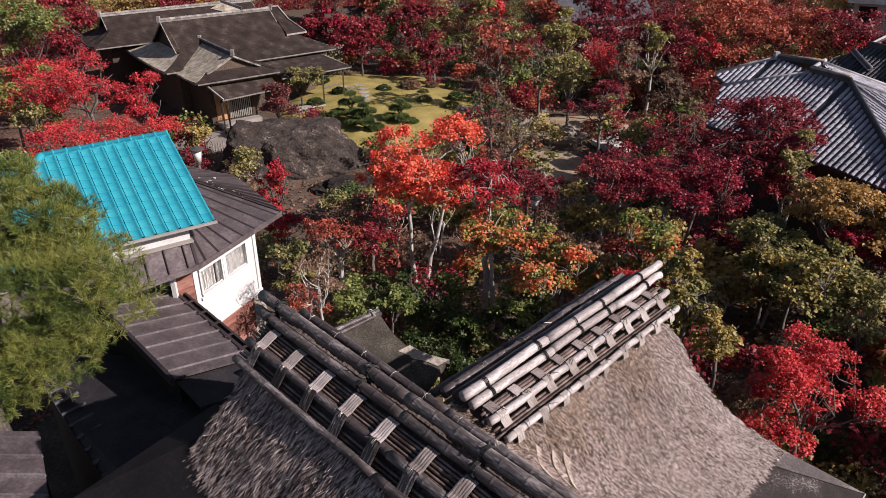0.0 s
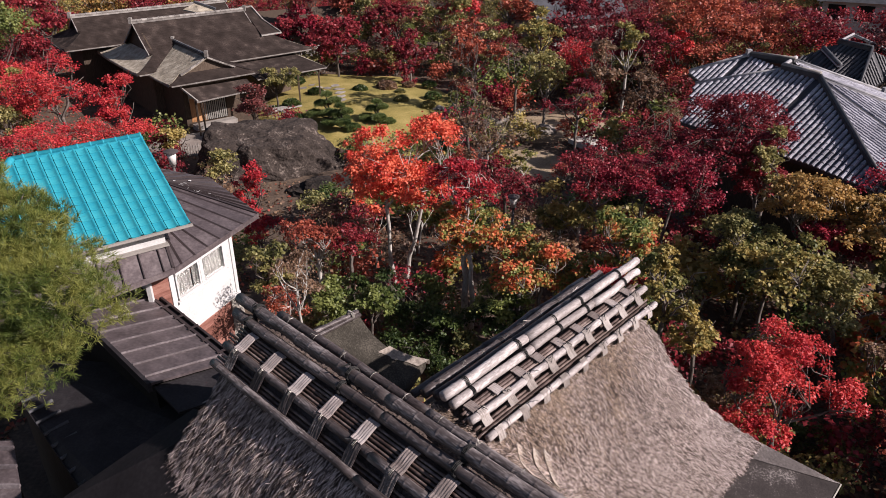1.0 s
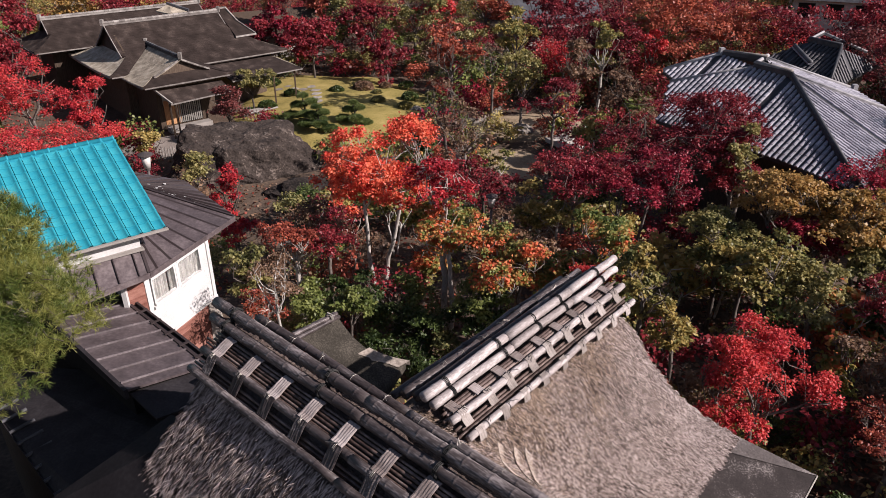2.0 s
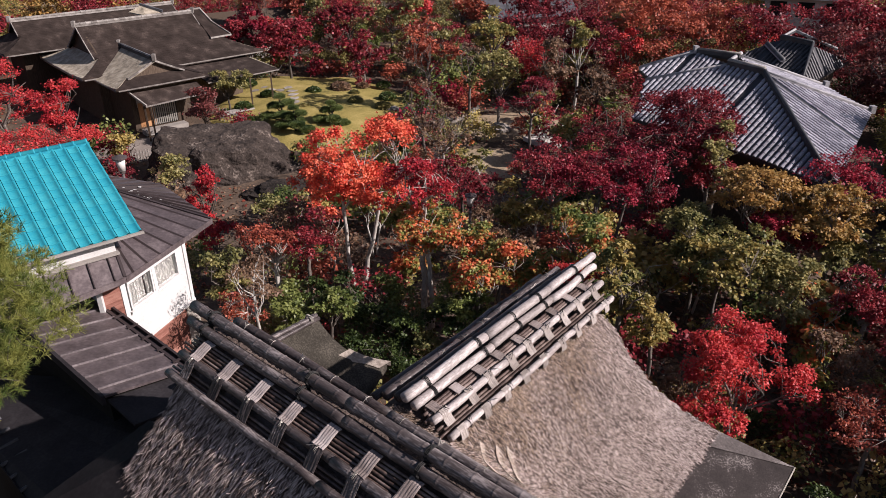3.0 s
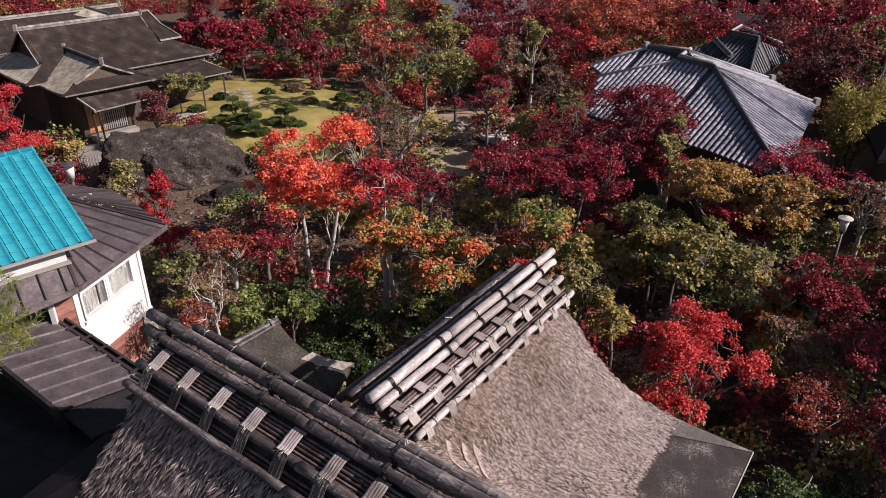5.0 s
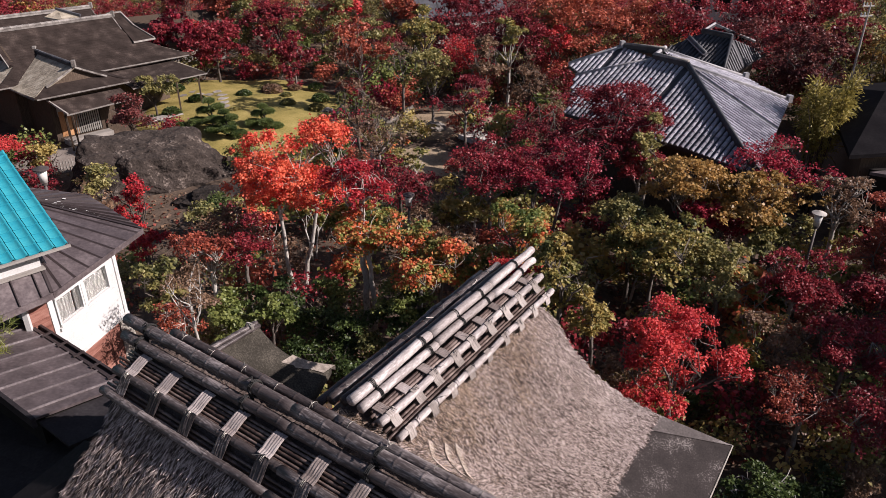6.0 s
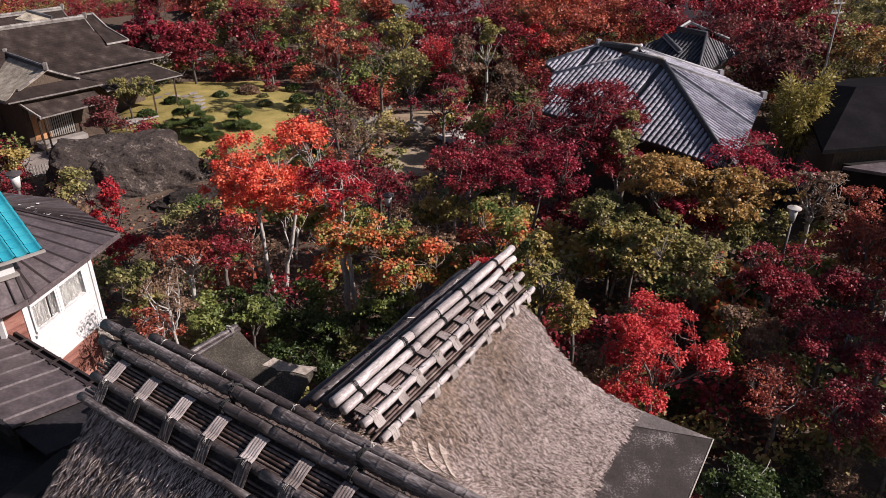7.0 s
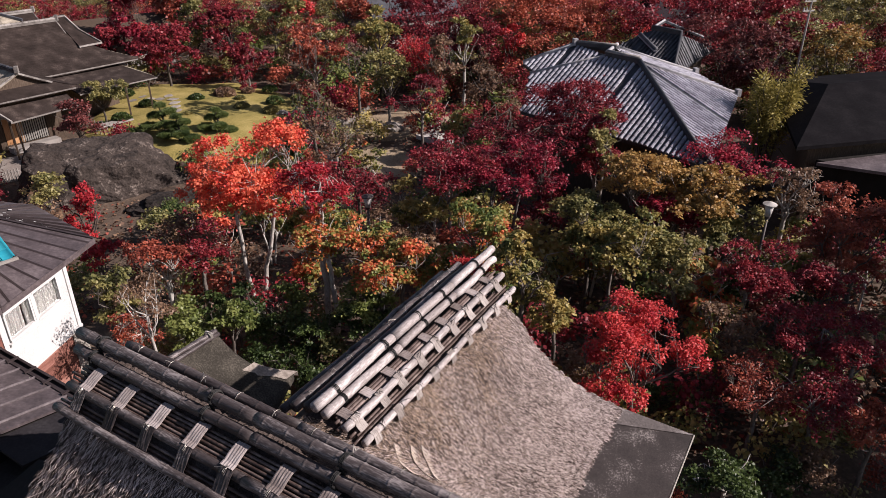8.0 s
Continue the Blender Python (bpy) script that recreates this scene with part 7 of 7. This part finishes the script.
# ---- golden bamboo grove ----
def bamboo_clump(x, y, top, r, seed, n=20, leaves=6500):
    rng = np.random.default_rng(seed)
    root = thing("bamboo_clump", "arching clump of yellow-green bamboo", "bamboo", (x, y, ground_height(x, y)))
    P, D = [], []
    for k in range(n):
        a = rng.uniform(0, 6.28)
        h = top * rng.uniform(0.75, 1.05)
        lean = r * rng.uniform(0.3, 1.0)
        pts = [np.array([0.3 * r * math.cos(a) + lean * math.cos(a) * t ** 2.2, 0.3 * r * math.sin(a) + lean * math.sin(a) * t ** 2.2, h * t * (1 - 0.12 * t ** 3)]) for t in (0, 0.25, 0.5, 0.7, 0.85, 1)]
        part("culm", Geo().tube(pts, [0.03, 0.03, 0.026, 0.02, 0.014, 0.006], 6), M["thin_bamboo"], root, smooth=True)
        for _ in range(leaves // n):
            t = rng.uniform(0.3, 1) ** 0.7
            i = min(4, int(t * 5))
            p = pts[i] + (pts[i + 1] - pts[i]) * (t * 5 - i)
            o = rng.normal(size=3) * 0.2
            P.append(p + o)
            D.append(unit(o + (0, 0, -0.35) + (pts[-1] - pts[3]) * 0.3))
    v, q = leaf_quads(np.array(P), np.array(D), 0.17, 0.15, rng)
    c = new("leaves", array_mesh("leaves", v, q, LEAF["bamboo"]))
    c.parent = root


bamboo_clump(21.2, 25.7, 6.7, 0.95, 3, 24, 8000)
for k, (x, y) in enumerate(((-28, 60), (-25.5, 61), (-22.5, 62.5), (-19.5, 63), (-30.5, 59))):
    bamboo_clump(x, y, 5.2, 1.7, 9 + k, 12, 2200)


# ---- clipped shrubs, rocks and stones on the lawn ----
def topiary(x, y, r, leaf, seed, label, h=0.52):
    rng = np.random.default_rng(seed)
    root = thing("clipped_shrub", label, "shrub", (x, y, ground_height(x, y) + (0.45 if ((x + 3.0) / 7) ** 2 + ((y - 46.3) / 9.5) ** 2 < 0.8 else 0.1)), group="clipped shrubs")
    n = int(900 * max(0.5, r / 0.5))
    v = unit(rng.normal(size=(n, 3)))
    v[:, 2] = np.abs(v[:, 2])
    f = np.array([1 + 0.12 * noise.noise(Vector((q[0] * 2 + seed, q[1] * 2, q[2] * 2))) for q in v])[:, None]
    P = v * f * rng.uniform(0.86, 1.03, (n, 1)) * (r, r, r * h * 1.25)
    a = unit(v + rng.normal(size=(n, 3)) * 0.5)
    vv, q = leaf_quads(P, a, 0.12, 0.42, rng)
    c = new("foliage", array_mesh("foliage", vv, q, LEAF[leaf]))
    c.parent = root
    g = Geo()
    g.tube([(0, 0, -0.5), (0.02, 0, r * 0.5)], [0.05, 0.02], 6)
    for k in range(6):
        w = k * 1.05
        g.tube([(0, 0, 0.02), (r * 0.4 * math.cos(w), r * 0.4 * math.sin(w), r * 0.35), (r * 0.75 * math.cos(w), r * 0.75 * math.sin(w), r * 0.6)], [0.03, 0.02, 0.008], 5)
    part("stems", g, M["bark"], root)


for k, (x, y, r, leaf) in enumerate(((-6.83, 47.13, 0.5, "green"), (-3.93, 47.51, 0.52, "green"), (-2.19, 48.18, 0.72, "brown"), (-1.28, 47.03, 0.34, "olive"), (-1.16, 44.93, 0.5, "olive"), (0.88, 45.64, 0.56, "green"),
                                    (0.54, 43.53, 0.48, "olive"), (-4.29, 44.1, 0.32, "olive"), (-7.96, 44.24, 0.56, "green"), (-7.37, 41.37, 0.55, "green"), (-9.08, 44.12, 0.5, "green"), (-8.78, 39.63, 0.85, "green"))):
    topiary(x, y, r, leaf, k, "clipped round azalea shrub, " + {"green": "dark green", "brown": "turning brown", "olive": "dull green"}[leaf])
for k, (x, y, r, leaf) in enumerate(((2.28, 45.93, 0.42, "olive"), (-0.73, 48.67, 0.42, "brown"), (0.67, 48.6, 0.5, "green"), (4.81, 44.85, 0.48, "olive"), (-8.45, 49.93, 0.55, "green"), (3.6, 48.2, 0.6, "brown"), (10.6, 37.2, 0.75, "green"), (5.6, 47.2, 0.5, "brown"))):
    topiary(x, y, r, leaf, 40 + k, "clipped round azalea shrub at the edge of the lawn")
crag("boulder", "huge dark boulder with pale weathered edges", -7.7, 34.3, 3.6, 2.1, 2.4, 3, 14)
boulder("boulder", "low mossy rock under the trees", -4.6, 31.5, 1.6, 0.9, 0.55, 8, 10)
for k, (x, y, r) in enumerate(((-0.52, 45.25, 0.4), (1.3, 43.43, 0.48), (2.35, 43.0, 0.7), (1.79, 41.0, 0.52), (2.75, 34.9, 0.5), (1.94, 33.6, 0.45), (3.97, 34.1, 0.45), (3.3, 42.0, 0.6), (4.6, 41.4, 0.7), (6.0, 43.4, 0.5), (4.2, 44.0, 0.4), (7.2, 39.2, 0.5))):
    boulder("garden_rock", "grey weathered garden rock", x, y, r * 1.2, r * 0.9, r * 0.85, 20 + k, k * 47, "stone", 3, 0.35)
for k, (x, y) in enumerate(((-5.33, 47.72), (-5.18, 46.76), (-5.04, 45.83), (-4.9, 44.93), (-6.18, 48.24), (-6.38, 47.31), (-7.26, 49.37), (-7.85, 48.73), (-5.73, 48.89), (-6.81, 48.6))):
    g = Geo()
    n = 11
    poly = [(0.34 * (1 + 0.22 * math.sin(i * 2.3 + k)) * math.cos(6.283 * i / n), 0.27 * (1 + 0.2 * math.cos(i * 1.7 + k)) * math.sin(6.283 * i / n), 0.06) for i in range(n)]
    ob = part("stepping_stone", g.slab(poly, 0.25), M["stone"])
    d = ((x + 3.0) / 7.0) ** 2 + ((y - 46.3) / 10.0) ** 2
    ob.matrix_basis = pose(x, y, ground_height(x, y) + 0.11 + 0.42 * max(0, 1 - d), 0, 0, k * 31)
    tagged(ob, "flat grey-brown stepping stone set in the lawn", "stone", "stepping stones")
bridge = thing("stone_slab_bridge", "pale stone slab laid as a small bridge", "bridge", (9.1, 36.9, 0.42), 28)
for k in range(3):
    part("slab", Geo().box((-0.65, -0.95 + 0.64 * k, -0.22), (0.62, -0.35 + 0.64 * k, 0.0 + 0.012 * k)), M["slab_stone"], bridge)
part("support", Geo().box((-0.5, -0.9, -0.7), (0.5, 0.9, -0.222)), M["stone"], bridge)


# ---- lamps, fences, pole ----
def garden_lamp(x, y, z, label, cap="lamp_metal", size=1.15):
    root = thing("garden_lamp", label, "lamp", (x, y, ground_height(x, y)))
    z /= size
    root.scale = (size, size, size)
    part("post", Geo().tube([(0, 0, 0), (0, 0, z - 0.42)], [0.06, 0.05], 10), M["lamp_metal"], root, smooth=True)
    part("collar", Geo().tube([(0, 0, z - 0.44), (0, 0, z - 0.36), (0, 0, z - 0.34)], [0.09, 0.1, 0.13], 12), M["lamp_metal"], root)
    part("shade", Geo().tube([(0, 0, z - 0.36), (0, 0, z + 0.12)], [0.11, 0.17], 14), M["lamp_glass"], root, "frosted white shade", smooth=True)
    part("cap", Geo().tube([(0, 0, z + 0.12), (0, 0, z + 0.16), (0, 0, z + 0.22), (0, 0, z + 0.25)], [0.26, 0.26, 0.11, 0.04], 16), M[cap], root)


garden_lamp(-9.9, 27.5, 3.4, size=1.1, label="park lamp with a white conical shade and brown cap")
garden_lamp(3.4, 24.2, 2.65, "grey park lamp with a ribbed conical shade among the trees", size=0.85)
garden_lamp(15.35, 17.8, 3.75, "park lamp with a pale round cap and conical shade", "far_wall", 0.84)


def picket_fence(x, y, turn, n, h, gap, label, mat="moss_wood"):
    root = thing("picket_fence", label, "fence", (x, y, ground_height(x, y) + 0.05), turn)
    for k in range(n):
        part("picket", Geo().tube([(k * gap, 0, 0), (k * gap, 0, h * (1 + 0.05 * math.sin(k * 4)))], [0.028, 0.024], 6), M[mat], root)
    for z in (h * 0.35, h * 0.75):
        part("rail", Geo().tube([(-0.1, 0.03, z), (gap * (n - 1) + 0.1, 0.03, z)], [0.02, 0.02], 6), M[mat], root)


picket_fence(-12.6, 36.0, 22, 9, 0.62, 0.13, "low pale picket fence before the forecourt")
picket_fence(-9.1, 42.6, -40, 6, 0.95, 0.3, "rough pale stake fence beside the clipped shrubs")
picket_fence(-8.0, 41.6, -60, 5, 0.9, 0.28, "rough pale stake fence beside the clipped shrubs")
pole = thing("utility_pole", "pale lattice pole with wires' crossarms", "pole", (29.3, 34.3, 0))
part("mast", Geo().tube([(0, 0, 0), (0, 0, 7.3)], [0.07, 0.045], 8), M["far_wall"], pole)
for z in (6.6, 7.1):
    part("crossarm", Geo().box((-0.45, -0.03, z), (0.25, 0.03, z + 0.06)), M["far_wall"], pole)
    for dx in (-0.4, -0.2):
        part("insulator", Geo().tube([(dx, 0, z + 0.06), (dx, 0, z + 0.2)], [0.04, 0.03], 6), M["white_paint"], pole)


# ---- far buildings beyond the wood ----
def far_house(x, y, w, d, h, turn, roof, label, floors=2):
    root = thing("far_house", label, "house", (x, y, 0), turn)
    part("wall", Geo().box((-w / 2, -d / 2, 0), (w / 2, d / 2, h)), M["far_wall"], root)
    g = Geo()
    e = 0.5
    g.add([(-w / 2 - e, -d / 2 - e, h), (w / 2 + e, -d / 2 - e, h), (w / 2 + e, 0, h + d * 0.3), (-w / 2 - e, 0, h + d * 0.3), (-w / 2 - e, d / 2 + e, h), (w / 2 + e, d / 2 + e, h)],
          [(0, 1, 2, 3), (3, 2, 5, 4), (0, 3, 4), (1, 5, 2), (0, 4, 5, 1)])
    part("roof", g, M[roof], root)
    n = max(2, int(w / 1.8))
    for f in range(floors):
        z = 0.9 + f * h / floors
        for k in range(n):
            x0 = -w / 2 + (k + 0.2) * w / n
            win_ = part("window", Geo().box((x0, -d / 2 - 0.03, z), (x0 + 0.6 * w / n, -d / 2 - 0.005, z + 1.15)), M["shaded_dark"], root)
            part("frame", Geo().box((x0 - 0.06, -d / 2 - 0.05, z - 0.07), (x0 + 0.6 * w / n + 0.06, -d / 2 - 0.01, z - 0.01)), M["white_paint"], win_)


far_house(-9.9, 62.0, 6, 5.5, 1.8, 25, "old_timber", "far house with a broad brown roof beyond the garden", 1)
far_house(12.97, 63, 7, 5, 2.8, 10, "kawara_dark", "far house with a grey roof above the red wood", 1)
far_house(35.0, 58, 6, 5, 4.6, -25, "kawara_dark", "pale two-storey building far beyond the wood")
far_house(56.5, 58, 8, 6, 5.0, -40, "kawara_dark", "pale far house beyond the wood")

# ---- single glazed tiles on the turquoise roof ----
tile_mesh = glazed_tile(0.243, 0.285)
tile_mesh.materials.append(M["turquoise"])
tx, ty = HA, (HB * -2.97 + Vector((0, 0, 1.2))).normalized()
tn = tx.cross(ty)
for row in range(12):
    up = row * 0.267
    hipx = -4.9 + 2.05 * (up / 3.2)
    for col in range(20):
        a = -0.26 - 0.256 * col
        if a < hipx - 0.1:
            continue
        at = Vector(hp(a, 0.03, 6.39)) + ty * (up + 0.275)
        ob = new("glazed_tile", tile_mesh)
        ob.parent = board
        rot = Matrix((tx, ty, tn)).transposed().to_4x4()
        ob.matrix_basis = Matrix.Translation(at) @ rot


# pale cut edges where the thatch is stepped round the valley
def straw_step(points, width, seed):
    rng = np.random.default_rng(seed)
    g = Geo()
    for (sa, oa), (sb, ob_) in zip(points, points[1:]):
        a, b = A2 + U2 * sa + N2 * oa, A2 + U2 * sb + N2 * ob_
        n = int((b - a).length / 0.006)
        for k in range(n):
            p = a.lerp(b, (k + rng.random()) / n)
            across = Vector((b.y - a.y, a.x - b.x, 0)).normalized()
            across = across if across.dot(U2) > 0 else -across
            q = p + across * width * rng.uniform(0.6, 1.2) + Vector((rng.normal(), rng.normal(), 0)) * 0.008
            z0, z1 = thatch_height(p.x, p.y), thatch_height(q.x, q.y)
            w = (b - a).normalized() * rng.uniform(0.003, 0.006)
            p0, p1_ = Vector((p.x, p.y, z0 + 0.05 + 0.012 * rng.random())), Vector((q.x, q.y, z1 + 0.03))
            dn = Vector((0, 0, 0.012))
            g.add([p0 - w, p0 + w, p1_ + w, p1_ - w, p0 - w - dn, p0 + w - dn], [(0, 1, 2, 3), (1, 0, 4, 5)])
    return g


thatched = bpy.data.objects["thatched_roof"]
for k, line in enumerate(([(0.44, 0.81), (0.36, 0.89), (0.26, 1.01), (0.11, 1.29), (0.13, 1.51)], [(0.62, 0.94), (0.54, 1.0), (0.48, 1.09), (0.44, 1.26), (0.34, 1.5)], [(0.75, 1.02), (0.69, 1.08), (0.65, 1.16), (0.57, 1.29), (0.45, 1.47)])):
    part("thatch_step", straw_step(line, 0.075, k), M["cut_straw"], thatched, "pale cut straw edge")
